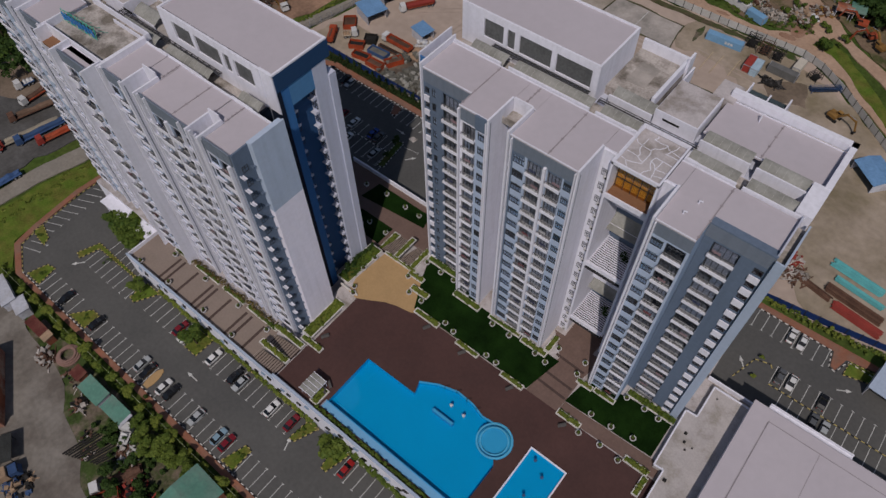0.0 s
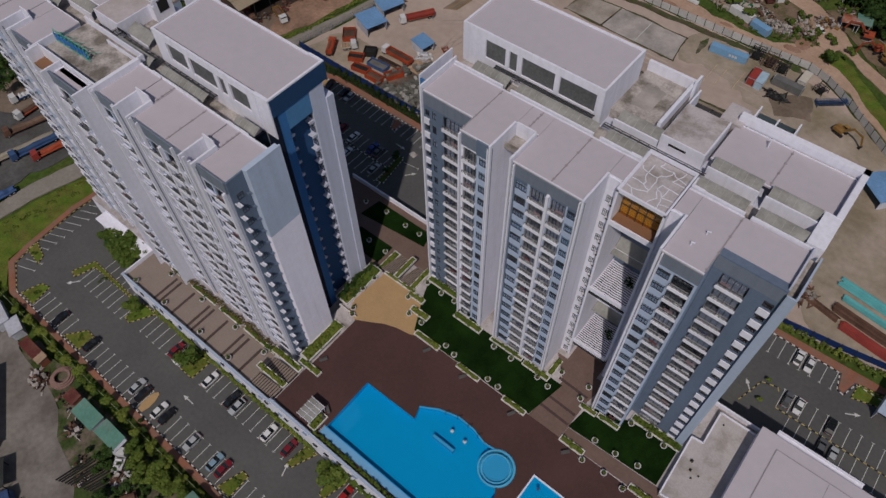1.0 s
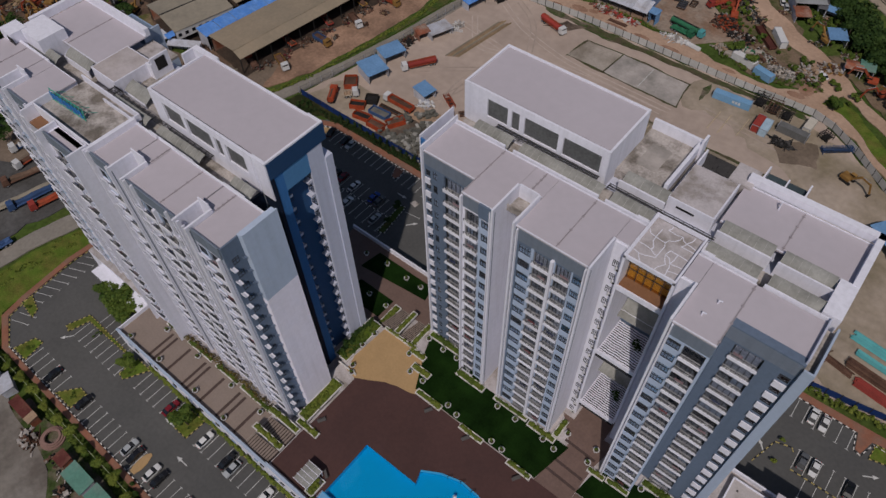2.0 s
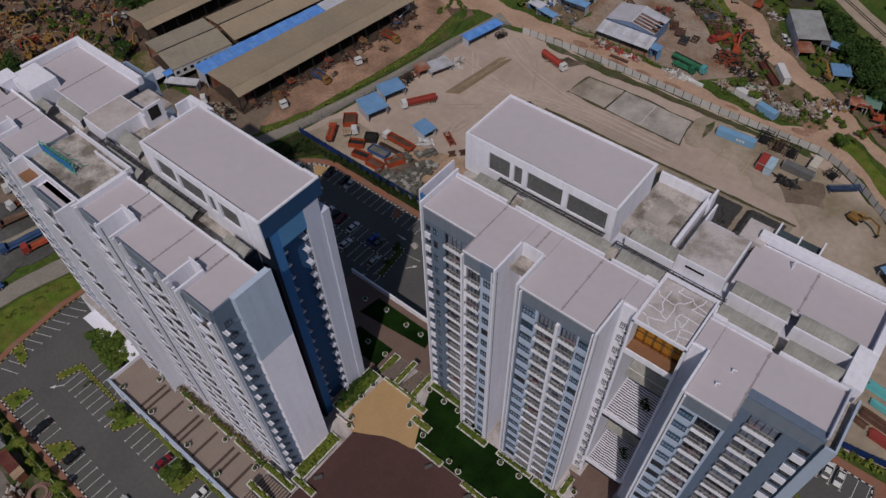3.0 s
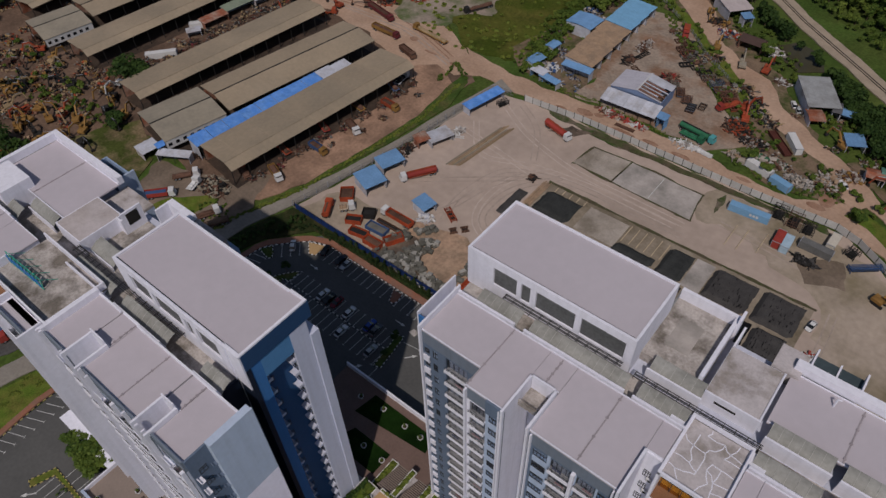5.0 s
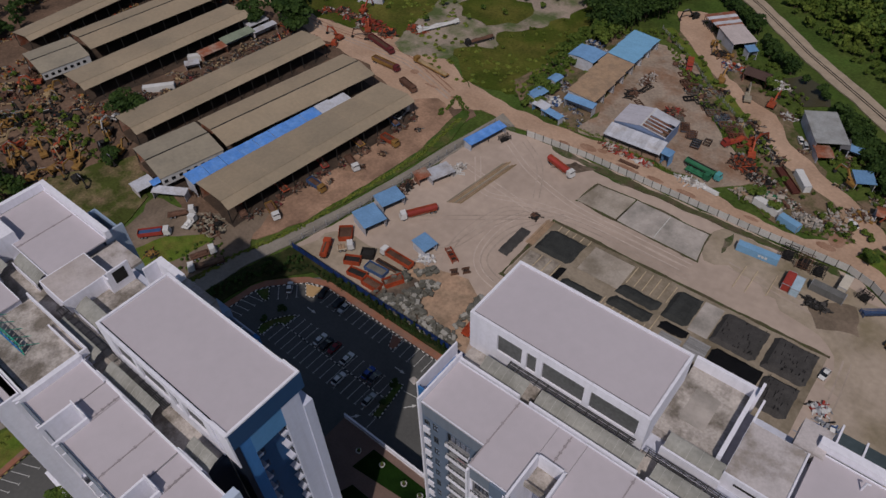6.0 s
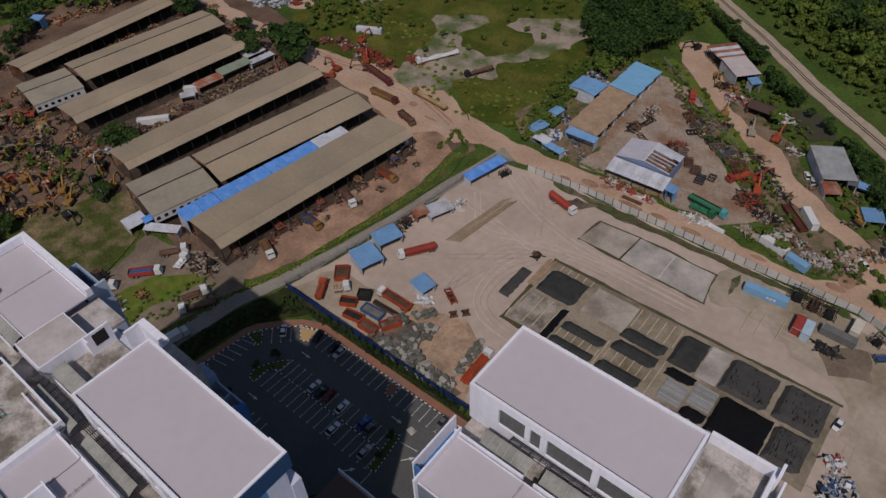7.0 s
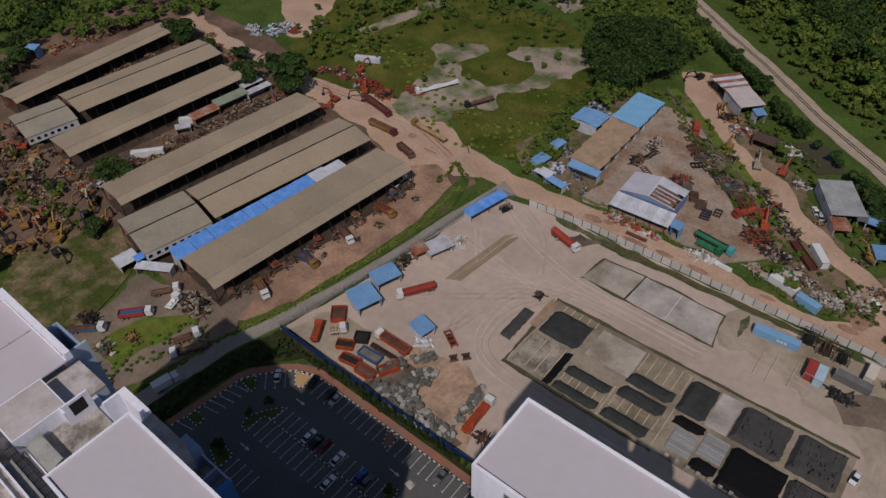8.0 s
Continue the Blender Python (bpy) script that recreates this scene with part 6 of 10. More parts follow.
pot = thing("plant_pot", "round white planter pot with a small shrub", "plant pot", pose(0, 0, -500), group="plant pots")
s = Shape()
rg8 = [radians(a) for a in range(0, 360, 30)]
s.loft([[(r * math.cos(a), r * math.sin(a), z) for a in rg8] for r, z in ((0.42, 0), (0.62, 0.75), (0.68, 0.8), (0.52, 0.8), (0.48, 0.6))])
part("bowl", s, WHITEP, pot)
part("soil", Shape().loft([[(r * math.cos(a), r * math.sin(a), z) for a in rg8] for r, z in ((0.46, 0.5), (0.46, 0.66))]), SOIL, pot)
part("shrub", leaf_mesh("shrub", [(0, 0, 1.1, 0.3, 0.4), (0.1, 0.15, 1.3, 0.25, 0.3)], 26, 0.13, LEAF2, 0.5, 9), None, pot)
POTS = [(-71.6, 51.8, BASE), (-73.4, 57.0, BASE), (-73.2, 60.8, BASE), (-70.6, 50.4, BASE), (-63.6, 61.8, BASE), (-60.6, 58.6, BASE), (-56.9, 58.6, BASE), (-49.0, 57.6, BASE), (-46.2, 57.0, BASE), (-37.0, 57.0, BASE), (-34.3, 56.9, BASE),
        (-62.6, 67.6, BASE), (-58.3, 67.4, BASE), (-54.6, 67.6, BASE), (-29.0, 64.0, BASE), (-25.6, 68.2, BASE), (-26.1, 63.6, BASE), (-19.2, 65.6, BASE), (-19.2, 68.9, BASE), (-12.0, 54.9, BASE), (-7.3, 55.4, BASE), (-2.9, 55.0, BASE),
        (-12.1, 59.9, BASE), (-7.5, 60.1, BASE), (-2.8, 60.8, BASE), (-8.2, 67.6, BASE), (-4.1, 67.7, BASE), (-0.8, 67.6, BASE), (-119.1, 25.5, DECK), (-108.7, 25.9, DECK), (-96.0, 26.1, DECK), (-85.9, 25.9, DECK),
        (-113.8, 32.0, DECK), (-102.4, 32.0, DECK), (-90.6, 32.0, DECK), (-80.7, 31.8, DECK), (-92.2, 78.0, DECK), (-85.8, 78.8, DECK), (-79.1, 78.5, DECK), (-74.6, 78.6, DECK), (-83.2, 69.4, DECK), (-77.7, 69.3, DECK), (-40.6, 64.0, BASE), (-36.0, 64.0, BASE)]
for i, (x, y, z) in enumerate(POTS):
    c = copy_thing(pot, pose(x, y, z + 0.05, 0, 0, i * 50))
for ob in (pot,):
    for o in [*ob.children_recursive, ob]:
        bpy.data.objects.remove(o)

# pavilion by the pool
kiosk = thing("pool_pavilion", "small pavilion with pale translucent roof panels beside the pool", "pavilion", pose(-60.9, 28.1, BASE + 0.03))
for x in (-1.6, 1.45):
    for y in (-2.1, 1.95):
        part("post", Shape().box(x, x + 0.15, y, y + 0.15, 0, 2.5), LAV, kiosk)
for i in range(5):
    part("rafter", Shape().box(-1.9, 1.9, -2.3 + i * 1.1, -2.2 + i * 1.1, 2.5, 2.66), WHITE, kiosk)
for i in range(3):
    part("beam", Shape().box(-1.85 + i * 1.8, -1.75 + i * 1.8, -2.35, 2.3, 2.4, 2.5), WHITE, kiosk)
for i in range(4):
    for k in range(2):
        part("pane", Shape().box(-1.8 + k * 1.82, -0.02 + k * 1.82, -2.18 + i * 1.1, -1.22 + i * 1.1, 2.58, 2.61), POLY, kiosk)
part("counter", Shape().chamfer(-1.3, 0.8, -1.6, 1.4, 0, 1.1, 0.05), PALER, kiosk)
for x, y, a in [(-67.8, 38.3, 60), (-59.0, 29.0, -30), (-59.0, 30.7, -30), (-51.6, 54.2, 60), (-41.6, 54.2, 60), (-28.6, 54.0, 60), (-15.4, 54.2, 50)]:
    bench = thing("bench", "dark grey slatted bench on the plaza", "bench", pose(x, y, BASE + 0.03, 0, 0, a), group="plaza benches")
    part("seat", Shape().chamfer(-0.9, 0.9, -0.28, 0.28, 0.38, 0.48, 0.02), mat("grey_bench_slat", (0.10, 0.095, 0.095), 0.7, 0.15, 0.5, 4), bench)
    part("backrest", Shape().box(-0.9, 0.9, 0.24, 0.3, 0.48, 0.95), mat("grey_bench_slat", (0.10, 0.095, 0.095), 0.7, 0.15, 0.5, 4), bench)
    part("leg", Shape().box(-0.8, -0.68, -0.25, 0.25, 0, 0.38), DARKM, bench)
    part("leg", Shape().box(0.68, 0.8, -0.25, 0.25, 0, 0.38), DARKM, bench)

# low club buildings at the eastern end of the podium
club = thing("club_house", "low flat-roofed annex with stained pale concrete roof", "building")
ol = [(12.55, 80.7), (5.0, 80.7), (5.1, 72.6), (2.7, 72.4), (3.1, 58.4), (5.1, 58.6), (5.3, 44.0), (12.55, 44.0)]
part("wall", Shape().prism(ol[::-1], BASE, BASE + 1.5), mat("annex_concrete", (0.42, 0.39, 0.39), 0.9, 0.12, 0.3, 2.5, col2=(0.30, 0.275, 0.25), patch=0.2, edge=0.08), club)
s = Shape()
for a, b in zip(ol, ol[1:-1]):
    s.beam((*a, BASE + 1.62), (*b, BASE + 1.62), 0.3, 0.3)
part("roof_rim", s, WHITE, club)
for x, y, w in [(5.6, 66.2, 0.5), (6.4, 64.8, 0.35), (5.0, 68.0, 0.6), (7.4, 66.0, 0.3), (6.2, 57.0, 0.7), (6.6, 78.6, 0.3)]:
    part("roof_outlet", Shape().chamfer(x - w / 2, x + w / 2, y - w / 2, y + w / 2, BASE + 1.5, BASE + 1.75, 0.06), DARKM, club)
hall = thing("hall", "large low hall with a pale lavender sheet roof", "building")
part("wall", Shape().box(12.6, 90, 20, 81.0, 0, 14.5), WHITE, hall)
part("roof", Shape().box(12.4, 90, 20, 81.3, 14.5, 15.0), ROOF, hall)
part("roof_fold", Shape().box(16.5, 90, 20, 78.4, 15.0, 15.12), ROOF, hall)
part("roof_seam", Shape().beam((16.4, 78.5, 15.05), (90, 78.5, 15.05), 0.16, 0.12).beam((16.4, 78.4, 15.05), (16.4, 20, 15.05), 0.16, 0.12).beam((26.8, 78.4, 15.13), (26.8, 20, 15.13), 0.10, 0.04), JOINT, hall)
part("gutter", Shape().box(15.4, 32.2, 81.6, 83.0, 13.6, 13.9).box(15.4, 32.2, 82.7, 83.0, 13.9, 14.3), WHITE, hall, "white concrete canopy gutter along the hall")
part("bracket", Shape().box(15.4, 15.7, 81.0, 82.7, 13.2, 13.6).box(31.9, 32.2, 81.0, 82.7, 13.2, 13.6), WHITE, hall)

# ---------------- car parks ----------------
def bay_lines(pts, z=0.012):
    s = Shape()
    for a, b in pts:
        s.beam((*a, z), (*b, z), 0.13, 0.01)
        d = (Vector(b) - Vector(a)).normalized()
        s.beam((b[0] - d.y * 0.35, b[1] + d.x * 0.35, z + 0.001), (b[0] + d.y * 0.35, b[1] - d.x * 0.35, z + 0.001), 0.12, 0.01)
    return s


def bay_row(x0, x1, ya, yb, skip=()):
    out = []
    x = x0
    while x <= x1 + 0.01:
        if not any(p <= x <= q for p, q in skip):
            out.append(((x, ya), (x, yb)))
        x += 2.48
    return out


rows = bay_row(-139.5, -22, 5.7, 10.7, [(-126.2, -119.6), (-97.2, -93.9), (-69.4, -65.4)])
rows += bay_row(-112.6, -62, 23.4, 18.3, [(-97.2, -92.6)]) + bay_row(-48.0, 0, 23.8, 18.8) + bay_row(-136.6, -119, 22.0, 17.4) + bay_row(-134.6, -122, 23.0, 27.4)
rows += [((-156.4 + 0.03 * i * 2.5, 16 + i * 2.5), (-151.6, 18.0 + i * 2.5)) for i in range(9)]
rows += [((-153.6, 12.6), (-148.8, 14.4)), ((-153.2, 10.2), (-148.4, 12.0))]
for s_, nm in ((rows, "west"),):
    solid("bay_markings", bay_lines(s_), LINE, "white painted parking bay lines", "road marking", kind="structure")
rows = bay_row(-135.6, -66, 111.1, 106.5, [(-112.4, -108.4)]) + bay_row(-137.2, -101, 94.95, 99.6) + bay_row(-140.0, -100, 94.45, 88.9) + bay_row(-135.3, -126, 77.4, 82.3)
rows += [((-155.2 + i * 0.2, 86.4 + i * 2.3), (-150.2 + i * 0.2, 87.4 + i * 2.3)) for i in range(5)] + [((-156.2, 79.4), (-151.4, 80.4))] + [((-149.7 + i * 1.85, 103.3 + i * 1.85), (-146.3 + i * 1.85, 99.9 + i * 1.85)) for i in range(3)]
rows += [((-98.2, 99.3), (-93.5, 99.9)), ((-98.4, 89.3), (-98.4, 84.0))]
solid("bay_markings", bay_lines(rows), LINE, "white painted parking bay lines", "road marking", kind="structure")
rows = bay_row(5.0, 23, 112.6, 107.6) + bay_row(14.6, 44, 96.0, 101.2) + bay_row(18, 44, 95.4, 90.4) + [((-1.5 + i * 0.2, 86 + i * 1.5), (2.6, 87.4 + i * 1.5)) for i in range(8)]
solid("bay_markings", bay_lines(rows), LINE, "white painted parking bay lines", "road marking", kind="structure")


def arrow(x, y, a):
    m = pose(x, y, 0.0, 0, 0, a)
    s = Shape().box(-0.12, 0.12, -1.7, 0.4, 0.006, 0.014, 0, m)
    s.add([tuple(m @ Vector(p)) for p in ((-0.5, 0.4, 0.013), (0.5, 0.4, 0.013), (0, 1.7, 0.013))], [(0, 1, 2)])
    solid("road_arrow", s, LINE, "white painted direction arrow on asphalt", "road marking", kind="structure")


for x, y, a in [(-89.5, 14.4, 90), (-146.6, 33.4, 0), (-137.6, 16.2, 140), (-46, 13, 60), (-60.8, 17.4, 20), (-135.7, 103.0, -90), (-136.8, 85.5, -90), (-103.0, 103.3, -90), (-93.8, 97.0, -40), (-103.0, 86.2, -40), (28.6, 104.8, -60), (-0.5, 92, 0), (7.6, 97, 40)]:
    arrow(x, y, a)


def kerb(line, colours, name="kerb", h=0.16, w=0.22, step=0.75, z=0.0):
    """A kerb whose blocks are painted in turn."""
    s = Shape()
    k = 0
    for a, b in zip(line, line[1:]):
        a, b = Vector((*a, z + h / 2)), Vector((*b, z + h / 2))
        n = max(1, int((b - a).length / step))
        for i in range(n):
            s.beam(a.lerp(b, i / n), a.lerp(b, (i + 1) / n), w, h, k % 2)
            k += 1
    return solid(name, s, colours, "kerb painted in black and pale bands", "kerb", kind="structure")


WK, YK = [KERBW, KERBK], [KERBY, KERBK]
kerb([(-146.4, 5.7), (-20, 5.0), (60, 4.4)], WK)
kerb([(-146.4, 5.7), (-154.4, 10.4), (-155.6, 16), (-157.2, 30), (-156.6, 38)], YK)
kerb([(-114.6, 24.0), (-60, 23.6), (-57.6, 23.8)], YK)
kerb([(-49.6, 24.0), (-22, 24.2)], WK)
kerb([(-156.6, 77.7), (-155.4, 84.4), (-154.3, 93.5), (-153.9, 97.9), (-152.4, 100.8), (-146.9, 106.6), (-143.9, 109.4), (-138.6, 111.4), (-66, 111.4)], WK)
kerb([(-140.0, 94.2), (-137.4, 94.7), (-101.0, 94.7)], WK)
solid("painted_box", Shape().prism([(-99.4, 102.6), (-98.9, 104.2), (-97.0, 104.0), (-97.2, 102.2)], -0.01, 0.012), CONC, "pale painted square on the car park", "road marking", kind="structure")
kerb([(5, 113), (22.6, 112.8), (23.6, 108.4), (25.2, 108.0), (26.6, 112.2), (34, 112)], WK)
kerb([(14.6, 95.7), (44, 95.7)], YK)
kerb([(7.4, 92.4), (9.6, 99.6), (13.0, 100.6), (13.6, 99.8)], YK)


def island(pts, seed=0, colours=None, top=None, label="grassed traffic island in the car park"):
    solid("traffic_island", Shape().prism(pts, -0.2, 0.15), top or GRASS, label, "traffic island", kind="structure")
    kerb(pts + pts[:1], colours or YK, "kerb", 0.2, 0.2, 0.6)
    if top in (BRICKP, TANP):
        return
    cx, cy = sum(p[0] for p in pts) / len(pts), sum(p[1] for p in pts) / len(pts)
    cs = [(cx + random.uniform(-1, 1), cy + random.uniform(-1, 1), 0.35, 0.4, 0.3) for _ in range(4)]
    tagged(new("shrub", leaf_mesh("shrub", cs, 26, 0.14, LEAF2, 0.7, seed)), "low shrub on the traffic island", "shrub")


for i, pts in enumerate([[(-145.0, 6.2), (-139.8, 6.2), (-140.8, 11.6), (-143.4, 11.0)], [(-126.2, 6.0), (-120.0, 6.0), (-120.0, 10.4), (-122.6, 10.4)], [(-69.2, 5.8), (-65.6, 5.8), (-65.6, 11.2), (-67.4, 11.4)],
                         [(-140.6, 18.0), (-138.6, 17.4), (-137.0, 22.4), (-119.4, 22.6), (-119.4, 23.0), (-138.4, 23.6)], [(-118.6, 18.4), (-116.6, 18.0), (-113.4, 23.6), (-118.4, 23.6)], [(-97.0, 18.2), (-93.0, 18.2), (-92.8, 23.4), (-97.0, 23.4)],
                         [(-61.4, 18.4), (-60.0, 18.4), (-57.8, 23.6), (-60.8, 23.6)], [(-51.4, 18.2), (-50.0, 18.0), (-48.4, 23.8), (-52.4, 24.2)],
                         [(-155.8, 14.6), (-149.6, 13.8), (-150.6, 16.0), (-155.8, 17.6)], [(26.8, 108.4), (40, 112), (40, 113.6), (27, 112.6)]]):
    island(pts, 400 + i)
for i, (pts, top, lab) in enumerate([([(-155.7, 81.8), (-151.3, 81.7), (-151.2, 83.9), (-155.2, 84.6)], VERGE, "grassed traffic island with a pale dashed kerb"), ([(-153.8, 97.8), (-148.8, 97.0), (-148.3, 98.1), (-151.6, 101.3)], VERGE, "grassed traffic island with a pale dashed kerb"),
                                     ([(-144.2, 108.8), (-140.7, 105.6), (-138.7, 106.3), (-138.6, 110.9)], TANP, "tan paved traffic island in the car park"), ([(-112.2, 110.9), (-110.4, 107.1), (-109.1, 106.9), (-108.4, 108.1), (-108.9, 110.9)], BRICKP, "red brick traffic island between parking bays"),
                                     ([(-140.2, 88.5), (-142.2, 88.9), (-143.0, 90.6), (-142.6, 92.8), (-140.9, 95.6), (-139.0, 98.0), (-137.8, 99.0), (-137.4, 98.4), (-137.5, 95.0), (-140.1, 94.1)], VERGE, "rounded grass island at the head of the parking rows"),
                                     ([(-143.6, 82.8), (-137.7, 82.2), (-137.2, 81.1), (-137.5, 77.6), (-142.9, 79.6)], VERGE, "grassed traffic island with a pale dashed kerb"), ([(-99.6, 89.1), (-101.1, 100.0), (-99.2, 100.5), (-97.7, 89.7)], VERGE, "narrow planted island at the end of the rows")]):
    island(pts, 430 + i, WK, top, lab)
solid("tan_island", Shape().prism([(-96.7, 5.9), (-95.3, 5.9), (-94.9, 7.6), (-95.0, 9.4), (-95.6, 11.0), (-96.2, 11.3), (-96.9, 10.4), (-97.2, 8.6), (-97.0, 7.0)], -0.2, 0.16), TANP, "tan paved traffic island between bays", "traffic island", kind="structure")
solid("footpath", Shape().prism([(-147.4, 4.3), (60, 2.6), (60, 4.2), (-20, 4.8), (-146.4, 5.5), (-154.7, 10.2), (-156, 16), (-157.6, 30), (-157, 40), (-158.6, 40), (-159.2, 30), (-157.6, 15.6), (-156.2, 9.2)], -0.2, 0.14), BRICKP, "red brick footpath along the car park edge", "footpath", kind="structure")
solid("footpath", Shape().prism([(-156.8, 77.7), (-155.6, 84.4), (-154.5, 93.5), (-154.1, 98.0), (-152.6, 101.0), (-147.0, 106.8), (-144.0, 109.7), (-138.7, 111.7), (-66, 111.7), (-66, 113.7), (-139.4, 113.7), (-145.6, 111.0), (-148.6, 108.4), (-154.4, 102.2), (-156.1, 98.6), (-156.6, 93.6), (-157.6, 84.6), (-158.8, 77.7)], -0.2, 0.14), BRICKP, "red brick footpath along the car park edge", "footpath", kind="structure")
solid("footpath", Shape().prism([(4, 113.2), (23, 113.0), (23.8, 108.8), (25.0, 108.4), (26.2, 112.6), (36, 114.4), (36, 115.4), (4, 114.8)], -0.2, 0.14), BRICKP, "red brick footpath along the car park edge", "footpath", kind="structure")

# ---------------- vehicles ----------------
CARS = {}
CARCOL = {"white": (0.62, 0.62, 0.63), "silver": (0.36, 0.38, 0.40), "black": (0.012, 0.012, 0.014), "grey": (0.10, 0.105, 0.115), "maroon": (0.16, 0.012, 0.02), "red": (0.30, 0.02, 0.02), "blue": (0.03, 0.07, 0.30), "pale blue": (0.20, 0.30, 0.38)}
LAMP = mat("lamp_lens", (0.6, 0.6, 0.58), 0.2, 0.02)
TAIL = mat("tail_lens", (0.30, 0.01, 0.01), 0.3, 0.02)
CARGL = mat("car_glass", (0.012, 0.014, 0.017), 0.12, 0.02, spec=0.6)


def wheel_mesh(r, w):
    n = 12
    a = [2 * math.pi * i / n for i in range(n)]
    s = Shape().loft([[(x, q * math.cos(t), q * math.sin(t)) for t in a] for x, q in ((-w / 2, r * 0.8), (-w / 2, r), (w / 2, r), (w / 2, r * 0.8))])
    s.loft([[(x, q * math.cos(t), q * math.sin(t)) for t in a] for x, q in ((-w / 2 - 0.01, r * 0.55), (w / 2 + 0.01, r * 0.55))], 1)
    return s.mesh("wheel", [RUBBER, RAIL])


WHEEL, WHEELB = wheel_mesh(0.31, 0.2), wheel_mesh(0.5, 0.32)


def car_template(colour):
    paint = mat("car_paint_" + colour.replace(" ", "_"), CARCOL[colour], 0.25, 0.03, spec=0.5)
    t = thing("car", colour + " saloon car parked on dark asphalt", "car", pose(0, 0, -500), group="parked cars")
    prof = [(-2.15, 0.62, 0.60, 0.72), (-2.0, 0.28, 0.78, 0.84), (-1.2, 0.22, 0.86, 0.92), (0.0, 0.22, 0.88, 0.96), (1.2, 0.22, 0.86, 0.94), (2.0, 0.28, 0.78, 0.88), (2.18, 0.55, 0.62, 0.80)]
    rings = []
    for y, lo, hw, hi in prof:
        rings.append([(-hw * 0.94, y, lo), (hw * 0.94, y, lo), (hw, y, (lo + hi) / 2), (hw * 0.93, y, hi), (-hw * 0.93, y, hi), (-hw, y, (lo + hi) / 2)])
    part("body", Shape().loft(rings), paint, t)
    cab = [(-1.75, 0.80, 0.90, 0.88), (-1.05, 0.68, 0.90, 1.38), (0.3, 0.68, 0.92, 1.40), (1.15, 0.80, 0.93, 0.92)]
    part("cabin_glass", Shape().loft([[(-0.80, y, lo), (0.80, y, lo), (hw, y, hi), (-hw, y, hi)] for y, hw, lo, hi in cab]), CARGL, t)
    part("roof", Shape().loft([[(-0.66, y, 1.37), (0.66, y, 1.37), (0.58, y, z), (-0.58, y, z)] for y, z in ((-1.06, 1.40), (-0.4, 1.455), (0.3, 1.42))]), paint, t)
    for x in (-0.78, 0.78):
        for y in (-1.3, 1.32):
            part("wheel", WHEEL, None, t, m=pose(x, y, 0.31))
        part("headlight", Shape().box(x * 0.72 - 0.16, x * 0.72 + 0.16, 2.02, 2.16, 0.62, 0.74), LAMP, t)
        part("tail_light", Shape().box(x * 0.76 - 0.13, x * 0.76 + 0.13, -2.14, -2.02, 0.66, 0.8), TAIL, t)
    return t


def car(x, y, a, colour):
    if colour not in CARS:
        CARS[colour] = car_template(colour)
    return copy_thing(CARS[colour], pose(x, y, 0.03, 0, 0, a))


for x, y, a, c in [(-130.4, 8.3, 180, "black"), (-118.4, 8.8, 0, "black"), (-100.8, 9.0, 0, "silver"), (-98.3, 8.8, 180, "black"), (-92.2, 8.6, 0, "white"), (-89.8, 8.8, 0, "black"), (-80.7, 8.6, 180, "silver"), (-73.4, 8.8, 0, "pale blue"), (-70.9, 9.0, 0, "maroon"),
                   (-101.3, 20.6, 0, "maroon"), (-98.7, 20.2, 180, "white"), (-89.0, 20.6, 0, "white"), (-81.5, 20.6, 0, "black"), (-79.2, 20.2, 180, "silver"), (-69.1, 20.5, 0, "white"), (-63.2, 21.0, 0, "maroon"), (-46.8, 21.2, 0, "red"),
                   (13.8, 110.2, 0, "white"), (16.4, 110.0, 180, "white"), (15.9, 98.6, 0, "grey"), (18.5, 98.8, 180, "white"), (25.8, 98.6, 0, "black"), (28.4, 92.6, 0, "silver"), (25.8, 93.0, 0, "grey"),
                   (-146.4, 104.6, 40, "white"), (-131.2, 109.4, 0, "black"), (-128.7, 109.0, 180, "silver"), (-126.1, 97.2, 0, "white"), (-123.6, 97.2, 0, "black"), (-121.1, 97.6, 180, "maroon"), (-116.0, 97.2, 0, "white"), (-108.6, 97.4, 0, "blue"), (-113.4, 91.4, 0, "white"), (-93.4, 109.4, 180, "grey"),
                   (-103.0, 91.7, 0, "silver"), (-137.4, 109.2, 20, "black"), (-55.6, 260.4, 30, "white"), (-53.4, 258.4, 30, "silver"), (-28.6, 228.4, 50, "white"), (-17.4, 168.4, 170, "white"), (-363, 252, 30, "white"), (-106.4, 97.3, 0, "grey")]:
    car(x, y, a, c)


